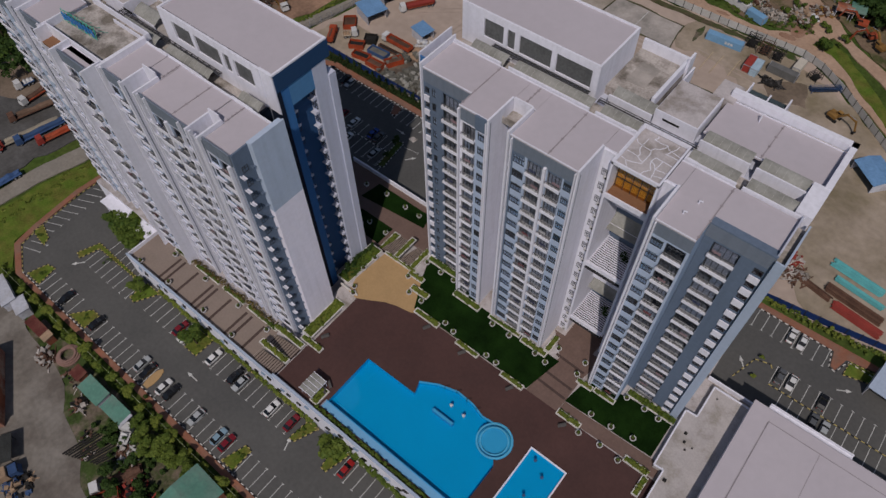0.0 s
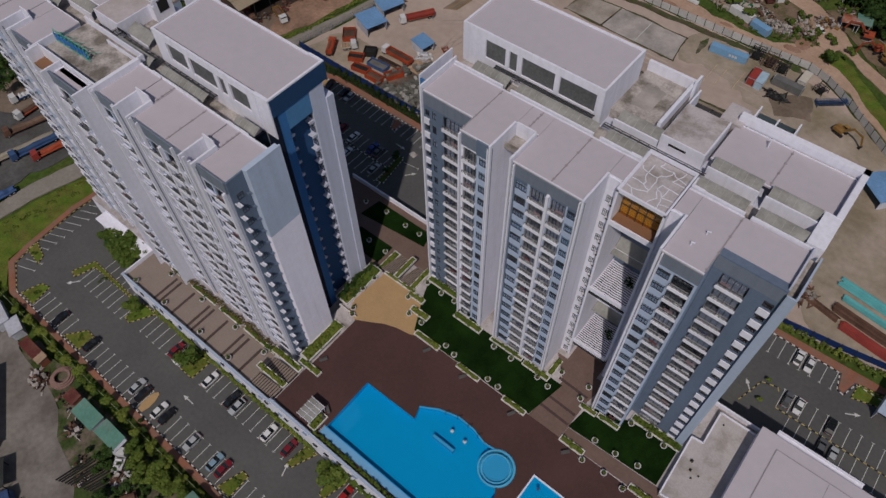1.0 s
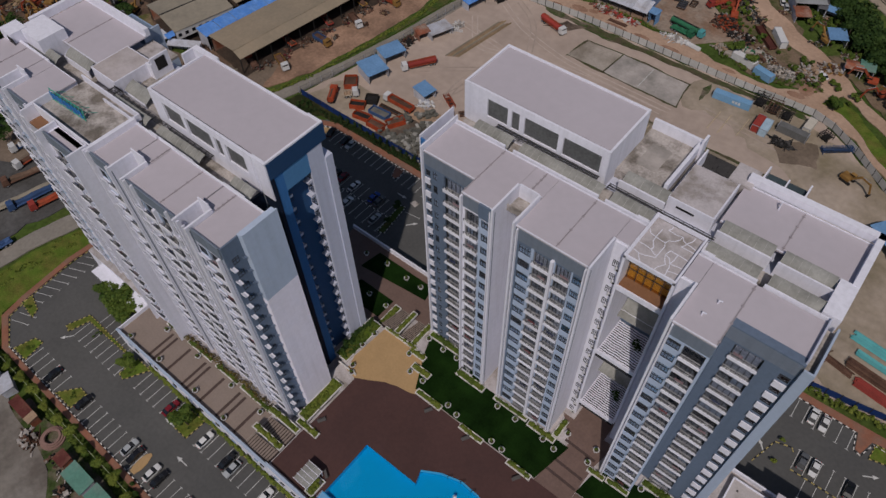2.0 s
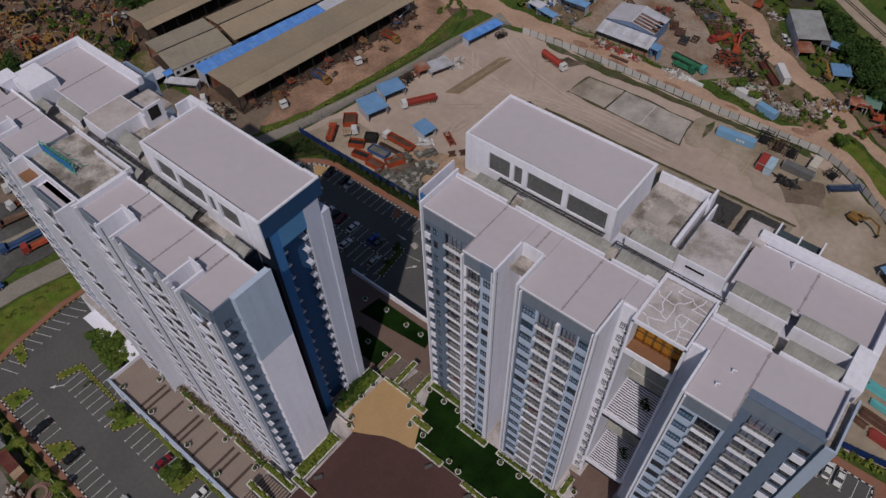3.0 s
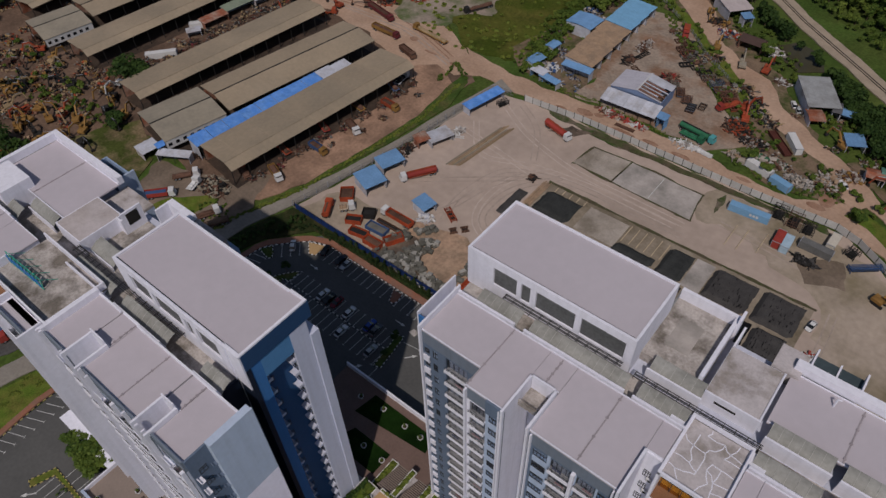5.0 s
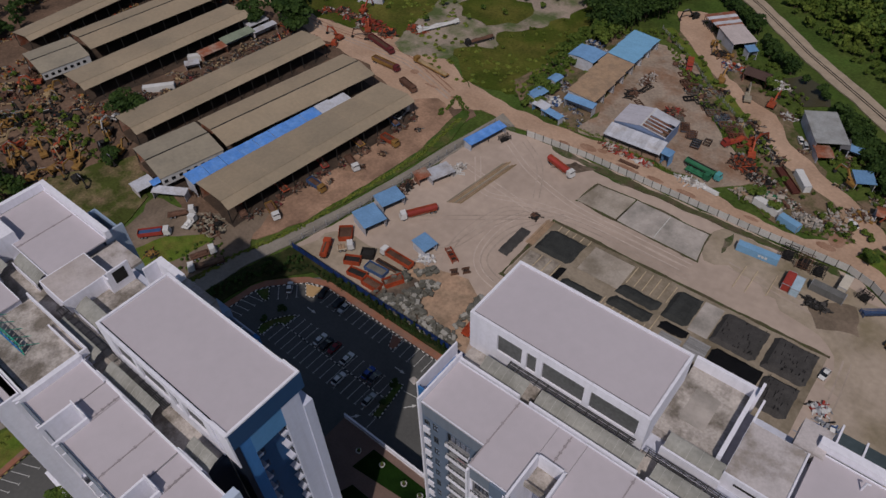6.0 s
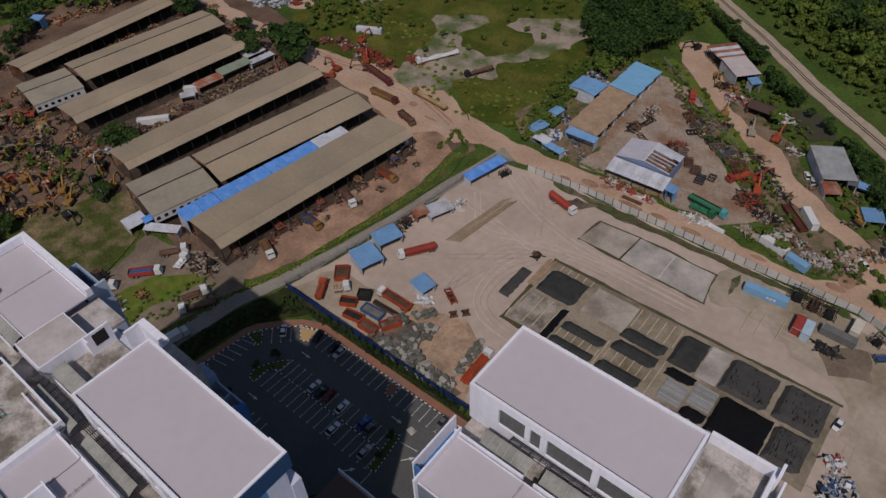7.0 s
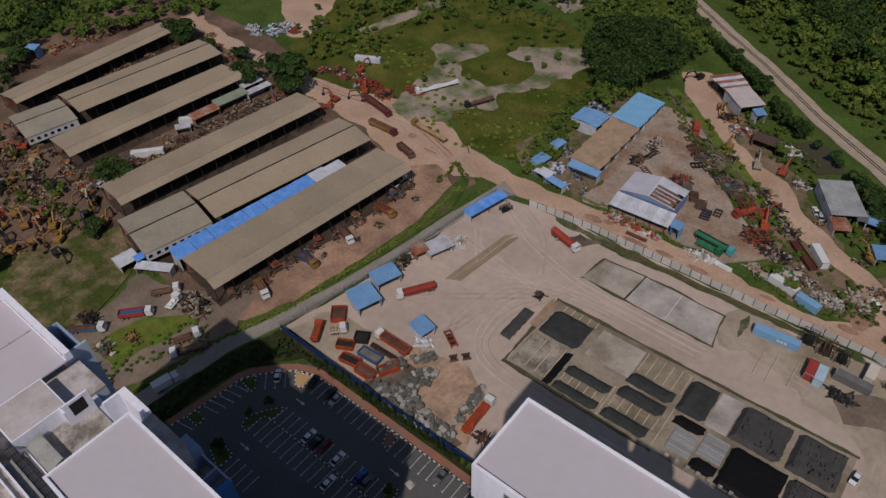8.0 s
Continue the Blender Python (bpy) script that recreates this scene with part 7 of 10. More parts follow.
def lorry(x, y, a, paint, load, label, cab=None, length=9.0, kind="tank"):
    """A lorry with cab, chassis, wheels and a tank, tipper, flat or box body; nose towards its +y."""
    t = thing("lorry", label, "lorry", pose(x, y, 0.04, 0, 0, a), group="parked lorries")
    L = length
    part("chassis", Shape().box(-0.45, 0.45, 0, L - 0.4, 0.65, 0.95).box(-1.15, 1.15, L - 2.2, L - 0.2, 0.55, 0.75), DARKM, t)
    c = part("cab", Shape().loft([[(-1.2, L - 2.2, 0.7), (1.2, L - 2.2, 0.7), (1.2, L - 2.2, 2.75), (-1.2, L - 2.2, 2.75)], [(-1.2, L - 0.5, 0.7), (1.2, L - 0.5, 0.7), (1.15, L - 0.5, 2.7), (-1.15, L - 0.5, 2.7)], [(-1.15, L - 0.1, 0.75), (1.15, L - 0.1, 0.75), (1.1, L - 0.35, 1.7), (-1.1, L - 0.35, 1.7)]]), cab or WHITEP, t)
    part("windscreen", Shape().box(-1.05, 1.05, L - 0.5, L - 0.42, 1.75, 2.55), CARGL, c)
    if kind == "tank":
        part("tank", Shape().loft([[(1.15 * math.cos(q), yy, 1.95 + 0.95 * math.sin(q)) for q in [k * math.pi / 6 for k in range(12)]] for yy in (0.1, L - 2.5)]), paint, t)
        part("hose_rack", Shape().box(-0.25, 0.25, 0.4, L - 2.8, 2.88, 3.05).box(-1.25, -1.1, 0.4, L - 2.8, 1.2, 1.5).box(1.1, 1.25, 0.4, L - 2.8, 1.2, 1.5), load, t)
    elif kind == "tipper":
        s = Shape().box(-1.2, 1.2, 0.1, L - 2.5, 1.0, 1.15).box(-1.25, -1.12, 0.1, L - 2.5, 1.15, 2.5).box(1.12, 1.25, 0.1, L - 2.5, 1.15, 2.5).box(-1.12, 1.12, 0.1, 0.2, 1.15, 2.5).box(-1.12, 1.12, L - 2.6, L - 2.5, 1.15, 2.7)
        part("tipper_body", s, paint, t)
        part("load", Shape().chamfer(-1.12, 1.12, 0.2, L - 2.6, 1.15, 2.2, 0.4), load, t)
    elif kind == "box":
        part("box_body", Shape().chamfer(-1.22, 1.22, 0.0, L - 2.5, 1.0, 3.3, 0.06), paint, t)
    else:
        part("flatbed", Shape().box(-1.22, 1.22, 0.0, L - 2.4, 1.0, 1.2), paint, t)
        rg = random.Random(int(x * 7 + y))
        s = Shape().loft([[(-0.9 * q, yy, 1.2), (0.9 * q, yy, 1.2), (0.8 * q, yy, 1.2 + e), (0.1, yy, 1.35 + e), (-0.75 * q, yy, 1.15 + e)] for yy, q, e in [(0.3 + k * (L - 3.2) / 5, rg.uniform(0.7, 1.1), rg.uniform(0.2, 0.9)) for k in range(6)]])
        part("load", s, load, t)
    for px in (-0.98, 0.98):
        for py in (1.0, 2.2, L - 1.2):
            part("wheel", WHEELB, None, t, m=pose(px, py, 0.5))
    return t


def excavator(x, y, a, paint, label, reach=1.0):
    """A tracked digger with house, boom, arm and bucket."""
    t = thing("excavator", label, "excavator", pose(x, y, 0.05, 0, 0, a), group="excavators")
    for q in (-1.1, 1.1):
        part("track", Shape().loft([[(q - 0.3, yy, zz) for yy, zz in ((-1.7, 0.3), (-1.4, 0.0), (1.4, 0.0), (1.7, 0.3), (1.7, 0.5), (1.4, 0.8), (-1.4, 0.8), (-1.7, 0.5))], [(q + 0.3, yy, zz) for yy, zz in ((-1.7, 0.3), (-1.4, 0.0), (1.4, 0.0), (1.7, 0.3), (1.7, 0.5), (1.4, 0.8), (-1.4, 0.8), (-1.7, 0.5))]]), DARKM, t)
    h = part("house", Shape().chamfer(-1.3, 1.3, -2.0, 1.0, 0.95, 2.0, 0.12).box(-0.6, 0.6, -0.6, 0.6, 0.75, 0.95), paint, t)
    cb = part("cab", Shape().chamfer(-1.25, -0.25, -0.1, 1.5, 2.0, 3.0, 0.1), paint, t)
    part("window", Shape().box(-1.27, -0.23, 0.1, 1.52, 2.3, 2.8), CARGL, cb)
    e = 4.6 * reach
    part("boom", Shape().beam((0.2, 0.9, 1.8), (0.2, 0.9 + e * 0.45, 4.4), 0.5, 0.6).beam((0.2, 0.9 + e * 0.45, 4.4), (0.2, 0.9 + e, 4.0), 0.42, 0.5), paint, t)
    part("arm", Shape().beam((0.2, 0.9 + e, 4.2), (0.2, 0.9 + e * 1.2, 1.2), 0.34, 0.45), paint, t)
    part("bucket", Shape().loft([[(-0.35, 0.9 + e * 1.2 + p, 0.2 + q) for p, q in ((0, 1.0), (0.4, 0.6), (0.2, 0.0), (-0.6, 0.1))], [(0.75, 0.9 + e * 1.2 + p, 0.2 + q) for p, q in ((0, 1.0), (0.4, 0.6), (0.2, 0.0), (-0.6, 0.1))]]), DARKM, t)
    part("cylinder", Shape().tube((0.2, 1.3, 1.6), (0.2, 0.9 + e * 0.4, 3.7), 0.1).tube((0.2, 0.9 + e * 0.5, 4.7), (0.2, 0.9 + e * 0.98, 4.5), 0.09), RAIL, t)
    return t


def container(x, y, a, material, label, length=12.2, z=0.04):
    t = thing("container", label, "container", pose(x, y, z, 0, 0, a), group="containers")
    n = int(length / 0.3)
    rings = []
    for k in range(n + 1):
        for d in (-0.04, 0.04):
            e = 0.04 if (k + (d > 0)) % 2 else 0.0
            q = -length / 2 + 0.05 + k * (length - 0.1) / n + d
            rings.append([(q, -1.18 - e, 0.08), (q, 1.18 + e, 0.08), (q, 1.18 + e, 2.5), (q, 0, 2.51 + e), (q, -1.18 - e, 2.5)])
    s = Shape().loft(rings)
    part("shell", s, material, t)
    for q in (-length / 2, length / 2 - 0.14):
        part("end_frame", Shape().box(q - 0.02, q + 0.16, -1.22, -1.08, 0, 2.59).box(q - 0.02, q + 0.16, 1.08, 1.22, 0, 2.59).box(q - 0.02, q + 0.16, -1.08, 1.08, 2.46, 2.59), RAIL, t)
    return t


# ---------------- sheds and depots ----------------
def shed(x, y, w, d, a, h, roof, label, rise=0.6, mono=False, wall=None, posts=True, z=0.0, skirt=False):
    """A roofed shed w wide and d deep with ribbed sheets, posts and a back wall."""
    t = thing("shed", label, "shed", pose(x, y, z, 0, 0, a), group="sheds")
    n = max(2, int(w / 1.1))
    rings = []
    for i in range(n):
        e = 0.035 * (i % 2)
        for xx in (-w / 2 + i * w / n + 0.02, -w / 2 + (i + 1) * w / n - 0.02):
            if mono:
                rings.append([(xx, -d / 2, h + e), (xx, d / 2, h + rise + e), (xx, d / 2, h + rise - 0.1), (xx, -d / 2, h - 0.1)])
            else:
                rings.append([(xx, -d / 2, h + e), (xx, 0, h + rise + e), (xx, d / 2, h + e), (xx, d / 2, h - 0.1), (xx, 0, h + rise - 0.1), (xx, -d / 2, h - 0.1)])
    s = Shape().loft(rings)
    part("roof", s, roof, t)
    if wall:
        part("wall", Shape().box(-w / 2 + 0.3, w / 2 - 0.3, d / 2 - 0.45, d / 2 - 0.3, 0, h - 0.14).box(-w / 2 + 0.3, -w / 2 + 0.45, -d / 2 + 0.3, d / 2 - 0.45, 0, h - 0.14).box(w / 2 - 0.45, w / 2 - 0.3, -d / 2 + 0.3, d / 2 - 0.45, 0, h - 0.14), wall, t)
    k = max(1, int(w / 6))
    for i in range(k + 1):
        for yy in (-d / 2 + 0.4, d / 2 - 0.55):
            q = -w / 2 + 0.4 + i * (w - 0.95) / k
            part("post", Shape().box(q, q + 0.15, yy, yy + 0.15, 0, h - 0.12), DARKM, t)
    return t


def warehouse(p, q, width, h, rise, roof, label, step=6.0, ridge=0.5, eaves_wall=False):
    """A long open-sided warehouse whose roof runs from the middle of one end p to that of the other q."""
    p, q = Vector(p), Vector(q)
    L = (q - p).length
    a = math.degrees(math.atan2(-(q - p).x, (q - p).y))
    t = thing("warehouse", label, "warehouse", pose(p.x, p.y, 0, 0, 0, a), group="warehouses")
    n = int(L / step)
    rx = -width / 2 + width * ridge
    rings = []
    for i in range(n):
        e = 0.05 * (i % 2)
        for yy in (i * L / n + 0.03, (i + 1) * L / n - 0.03):
            rings.append([(-width / 2, yy, h + e), (-width / 2, yy, h - 0.14), (rx, yy, h + rise - 0.14), (width / 2, yy, h - 0.14), (width / 2, yy, h + e), (rx, yy, h + rise + e)])
    part("roof", Shape().loft(rings), roof, t)
    part("ridge_cap", Shape().box(rx - 0.3, rx + 0.3, 0.05, L - 0.05, h + rise - 0.1, h + rise + 0.07), DARKM if ridge == 0.5 else roof, t)
    for i in range(n + 1):
        for xx in (-width / 2 + 0.4, width / 2 - 0.7):
            y = min(L - 0.4, max(0.1, i * L / n))
            part("post", Shape().box(xx, xx + 0.25, y, y + 0.25, 0, h - 0.1), DARKM, t)
    part("wall", Shape().box(-width / 2 + 0.8, -width / 2 + 1.0, 0.5, L - 0.5, 0, h * 0.75), RUSTR, t)
    # shade under the roof is put into this floor's near-black colour
    part("floor", Shape().prism(ragged([(-width / 2 + 1.0, 0.2), (width / 2 + 1.6, -0.4), (width / 2 + 2.2, L * 0.5), (width / 2 + 1.4, L + 0.3), (-width / 2 + 1.0, L - 0.2)], 3.0, 0.7, int(L)), -0.05, 0.07), EAVEF, t, "earth floor coloured near-black for roof shade, stained past the eaves")
    if eaves_wall:
        w = part("eaves_wall", Shape().box(width / 2 - 0.4, width / 2 - 0.2, 0.3, L - 0.3, 2.6, h - 0.16), WHITEP, t, "white wall with small dark windows under the eaves")
        k = int(L / 2.6)
        for i in range(k):
            part("window", Shape().box(width / 2 - 0.2, width / 2 - 0.17, 1.0 + i * (L - 2) / k, 2.3 + i * (L - 2) / k, 3.5, 4.7), CARGL, w)
    return t


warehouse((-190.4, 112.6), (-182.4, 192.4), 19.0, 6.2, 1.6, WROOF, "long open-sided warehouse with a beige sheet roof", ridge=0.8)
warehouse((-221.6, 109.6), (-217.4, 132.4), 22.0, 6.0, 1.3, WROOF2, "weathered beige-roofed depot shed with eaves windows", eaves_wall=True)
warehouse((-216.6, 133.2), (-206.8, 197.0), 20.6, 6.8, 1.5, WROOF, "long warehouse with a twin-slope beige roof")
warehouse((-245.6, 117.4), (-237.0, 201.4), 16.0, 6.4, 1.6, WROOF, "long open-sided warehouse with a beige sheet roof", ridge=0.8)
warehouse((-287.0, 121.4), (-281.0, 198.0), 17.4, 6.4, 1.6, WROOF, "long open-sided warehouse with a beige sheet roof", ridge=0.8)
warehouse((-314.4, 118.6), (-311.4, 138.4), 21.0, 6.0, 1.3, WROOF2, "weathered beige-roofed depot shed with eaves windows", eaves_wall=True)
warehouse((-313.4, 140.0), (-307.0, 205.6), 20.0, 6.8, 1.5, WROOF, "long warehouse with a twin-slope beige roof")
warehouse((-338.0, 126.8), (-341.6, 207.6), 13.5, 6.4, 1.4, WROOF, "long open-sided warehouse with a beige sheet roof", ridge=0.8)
for i in range(9):
    y = 113.2 + i * 6.6
    x = -203.0 + (y - 113) * 0.12
    shed(x, y + 3.2, 6.55, 6.6, 83, 5.9 + 0.06 * (i % 3), BLUET if i < 8 else PALER, "blue tarpaulin roof strung between warehouses", 0.4, True, PALER)
shed(-196.2, 175.5, 8.0, 5.0, 84, 5.8, PALER, "pale sheet lean-to roof between warehouses", 0.4, True, PALER)
shed(-268.6, 186.0, 15.0, 5.4, 84, 3.6, mat("moss_green_sheet", (0.20, 0.235, 0.18), 0.7, 0.2, 0.3, 1.5), "lean-to with a moss-green sheet roof between warehouses", 0.5, True, PALER)
shed(-272.6, 199.4, 10.0, 6.0, 84, 3.4, PALER, "pale concrete-roofed store beside the big tree", 0.3, True, CONC2)
shed(-265.6, 198.0, 12.0, 3.4, 84, 3.2, PALER, "narrow pale lean-to between warehouses", 0.3, True, CONC2)
shed(-268.6, 172.6, 12.0, 5.0, 84, 3.2, RUSTR, "store clad in rust-red sheet between warehouses", 0.5, True, RUSTR)
shed(-267.4, 161.2, 6.0, 3.6, 60, 2.8, PALER, "small white cabin between warehouses", 0.3, True, PALER)
shed(-378.0, 157.0, 6.0, 5.0, 30, 5.0, BLUER, "tall cabin clad in faded blue sheet", 0.4, True, BLUER)
shed(-212.6, 107.0, 4.0, 2.6, 84, 4.6, BLUET, "small lean-to with a blue sheet roof", 0.5, True)
shed(-217.6, 104.4, 7.0, 6.0, 84, 3.0, PALER, "small pale concrete outbuilding", 0.2, True, CONC2)
shed(-207.0, 107.6, 12.0, 3.4, 30, 3.2, PALER, "long pale lean-to at the warehouse end", 0.3, True, PALER)
# compound across the dirt road
for i in range(4):
    shed(-127.6 - 0.3 * i, 236.5 + i * 7.95, 7.9, 12.2, 88, 4.6, BROWNR, "straw-coloured patched sheet roof of a long shed", 0.5, True, PALER)
for i in range(3):
    shed(-128.7 - 0.15 * i, 268.2 + i * 7.5, 7.4, 12.0, 88, 4.7, mat("bright_blue_sheet", (0.17, 0.36, 0.56), 0.6, 0.1, 0.3, 1.5), "blue sheet roof of a long workshop shed", 0.5, True, PALER)
shed(-126.6, 230.6, 12.2, 3.6, 2, 3.9, BLUER, "blue lean-to along a shed end", 0.4, True, PALER)
shed(-141.2, 260.0, 10.2, 11.8, 88, 4.8, BLUER, "blue-roofed open shed beside the workshop", 0.6, False, PALER)
shed(-142.6, 226.4, 7.4, 5.0, 82, 3.6, BLUER, "small cabin with a blue sheet roof", 0.5, False, PALER)
shed(-142.8, 239.3, 5.4, 4.2, 84, 3.4, BLUER, "small store with a blue sheet roof", 0.5, False, PALER)
shed(-137.4, 221.6, 6.6, 4.0, -8, 3.0, PALER, "small store with pale sheet roof", 0.3, True, BLUER)
shed(-131.6, 219.6, 9.0, 3.0, -10, 2.8, BLUER, "low shelter behind blue hoarding", 0.3, True, PALER)
def patched_workshop(x, y, a):
    """A gabled hall, one slope sheeted, the other stripped to its rafters, with a lean-to in front."""
    t = thing("workshop", "pale sheet-roofed workshop half stripped to its rafters", "workshop", pose(x, y, 0, 0, 0, a))
    lavender = mat("lavender_sheet", (0.44, 0.43, 0.49), 0.6, 0.1, 0.3, 1.5)
    for k in range(10):
        q = 0.04 * (k % 2)
        part("roof_sheet", Shape().add([(-10, 0.1 + k * 1.25, 4.8 + q), (0, 0.1 + k * 1.25, 6.6 + q), (0, 1.32 + k * 1.25, 6.6 + q), (-10, 1.32 + k * 1.25, 4.8 + q), (-10, 0.1 + k * 1.25, 4.7), (0, 0.1 + k * 1.25, 6.5), (0, 1.32 + k * 1.25, 6.5), (-10, 1.32 + k * 1.25, 4.7)], [(0, 1, 2, 3), (7, 6, 5, 4), (0, 4, 5, 1), (3, 2, 6, 7), (0, 3, 7, 4), (1, 5, 6, 2)]), lavender, t, "pale lavender roof sheet")
    part("roof", Shape().add([(0.1, 8.6, 6.6), (9.6, 8.6, 4.9), (9.6, 12.6, 4.9), (0.1, 12.6, 6.6), (0.1, 8.6, 6.5), (9.6, 8.6, 4.8), (9.6, 12.6, 4.8), (0.1, 12.6, 6.5)], [(0, 1, 2, 3), (7, 6, 5, 4), (0, 4, 5, 1), (3, 2, 6, 7), (0, 3, 7, 4), (1, 5, 6, 2)]), PALER, t)
    part("ridge_cap", Shape().box(-0.25, 0.25, 0, 12.7, 6.58, 6.72), WHITEP, t)
    for k in range(9):
        part("rafter", Shape().beam((0.2, 0.4 + k * 0.98, 6.5), (9.4 - 1.1 * (k % 3), 0.4 + k * 0.98, 4.95 + 0.19 * (k % 3)), 0.5, 0.14), RUSTR if k % 2 else PALER, t, "rusty and pale roof sheet strip")
    for k in range(3):
        part("purlin", Shape().beam((2.4 + k * 3.2, 0.2, 5.95 - k * 0.56), (2.4 + k * 3.2, 8.5, 5.95 - k * 0.56), 0.16, 0.2), DARKM, t)
    part("wall", Shape().box(-9.8, 9.4, 12.2, 12.4, 0, 4.7).box(-9.8, -9.6, 0.3, 12.2, 0, 4.65).box(9.2, 9.4, 0.3, 12.2, 0, 4.6).box(-9.6, 9.2, 0.2, 0.4, 0, 4.4), mat("blue_grey_sheet", (0.16, 0.22, 0.36), 0.6, 0.15, 0.3, 1.5), t)
    part("workshop_floor", Shape().box(-9.6, 9.2, 0.4, 12.2, 0, 0.12), MUD, t)
    part("gable", Shape().add([(-10, -0.1, 4.6), (9.6, -0.1, 4.7), (0, -0.1, 6.5), (-10, 0.05, 4.6), (9.6, 0.05, 4.7), (0, 0.05, 6.5)], [(0, 1, 2), (5, 4, 3)]), mat("blue_grey_sheet", (0.1, 0.2, 0.3)), t)
    for k in range(14):
        q = 0.04 * (k % 2)
        xa, xb = -10.2 + k * 1.5, -8.74 + k * 1.5
        part("lean_to_sheet", Shape().add([(xa, -7.0, 3.2 + q), (xb, -7.0, 3.2 + q), (xb, -0.6, 4.5 + q), (xa, -0.6, 4.5 + q), (xa, -7.0, 3.1), (xb, -7.0, 3.1), (xb, -0.6, 4.4), (xa, -0.6, 4.4)], [(0, 1, 2, 3), (7, 6, 5, 4), (0, 4, 5, 1), (1, 5, 6, 2), (3, 7, 4, 0)]), PALER, t)
    for k in range(5):
        part("post", Shape().box(-10 + k * 4.9, -9.85 + k * 4.9, -6.8, -6.65, 0, 3.1), DARKM, t)
    return t


patched_workshop(-100.6, 226.8, 2)
shed(-88.4, 223.4, 4.0, 3.4, -4, 3.2, BLUER, "small lean-to with a blue sheet roof", 0.3, True, PALER)
shed(-87.2, 221.6, 3.4, 3.6, -4, 4.4, BLUER, "small cabin clad in blue sheet", 0.3, True, BLUER)
shed(-50.5, 266.9, 11.1, 18.5, 31, 4.6, mat("grey_flat_sheet", (0.30, 0.31, 0.32), 0.7, 0.12, 0.3, 1.5, col2=(0.22, 0.22, 0.22), patch=0.25), "grey flat sheet roof on posts", 0.3, True, PALER)
shed(-99.7, 309.4, 10.6, 13.8, 49, 4.6, mat("faded_pink_sheet", (0.44, 0.385, 0.385), 0.65, 0.12, 0.3, 1.5), "workshop with a faded pink-white sheet roof", 0.6, True, PALER)
for k in range(5):
    shed(-105.4 - 1.75 * k, 314.8 + 1.62 * k, 11.6 + 0.5 * k, 2.3, 49, 4.7, RUSTR if k % 2 == 0 else PALER, "strip of patched rusty and pale roof sheets", 0.12, True)
shed(-91.2, 302.6, 4.4, 4.4, 49, 4.2, BLUER, "small blue sheet lean-to by the workshop", 0.5, True, PALER)
shed(-82.2, 287.4, 9.6, 6.4, -2, 3.6, mat("brown_tile", (0.07, 0.045, 0.04), 0.85, 0.15), "dark brown tiled cottage roof", 1.6, False, RUSTR)
shed(-47.2, 255.6, 5.6, 6.8, 33, 2.8, RUSTR, "small cabin with rust-red roof", 0.6, False, PALER)
shed(-37.9, 262.6, 6.2, 4.6, 2, 3.4, BLUER, "cabin with blue and grey roof", 0.8, False, PALER)
shed(-42.6, 263.0, 3.2, 6.6, 14, 3.6, mat("grey_tile", (0.10, 0.10, 0.11), 0.85, 0.15), "small cabin with a grey roof", 0.8, False, PALER)
shed(-32.4, 249.4, 6.4, 6.4, 30, 3.0, BLUER, "low shed with a blue tarpaulin roof", 0.5, True, PALER)
shed(-22.0, 236.0, 6.0, 5.0, 14, 3.2, RUSTR, "small cabin with a red roof", 0.6, False, PALER)
shed(-18.6, 238.0, 5.0, 6.0, 14, 3.4, GREENR, "small cabin with a green roof", 0.6, False, PALER)
# lorry yard sheds
shed(-147.6, 149.0, 8.6, 6.2, 72, 3.4, BLUER, "open shed with a blue sheet roof", 0.5, True, PALER)
shed(-146.4, 138.4, 8.0, 8.4, 72, 3.6, BLUER, "open shed with a blue sheet roof", 0.6, True, PALER)
shed(-125.6, 140.4, 5.4, 6.0, 80, 3.2, BLUER, "small open shed with a blue sheet roof", 0.5, True, PALER)
shed(-143.6, 195.0, 17.0, 4.2, 78, 3.0, BLUET, "long low store under blue tarpaulin", 0.4, True, PALER)
shed(-143.6, 169.4, 9.0, 6.0, 70, 2.6, PALER, "flat store of pale wooden pallets", 0.2, True, PALER)
shed(-147.0, 164.4, 5.0, 4.4, 70, 2.8, RUSTR, "small store clad in red sheet", 0.6, True, RUSTR)
# sheds south of the car park
shed(-142.6, -0.6, 9.5, 3.6, -12, 3.0, PALER, "small cabin with white sheet roof", 0.4, True, PALER)
shed(-135.6, -0.2, 5.0, 3.4, -14, 2.8, PALER, "small cabin with white sheet roof", 0.4, True, PALER)
shed(-127.3, -0.9, 6.4, 2.6, 0, 2.8, MAROONR, "lean-to with a maroon sheet roof", 0.3, True, RUSTR)
shed(-123.0, -0.9, 2.2, 2.6, 0, 2.8, BROWNR, "narrow lean-to with a straw-coloured roof", 0.3, True, RUSTR)
shed(-108.8, -1.7, 3.6, 2.8, 0, 3.0, MAROONR, "small store with a maroon sheet roof", 0.4, True, RUSTR)
shed(-102.3, -2.0, 7.4, 3.8, 0, 3.2, GREENR, "workshop with a faded green sheet roof", 0.4, True, PALER)
shed(-94.7, -1.7, 6.9, 3.6, 0, 2.95, GREENR, "lower green-roofed shed with a pale edge sheet", 0.4, True, PALER)
shed(-90.9, -1.9, 0.8, 3.6, 0, 2.9, PALER, "pale sheet strip at the end of a green shed", 0.4, True)
shed(-66.6, -4.4, 9.0, 12.6, -2, 4.0, GREENR, "workshop with a green sheet roof", 0.8, False, RUSTR)
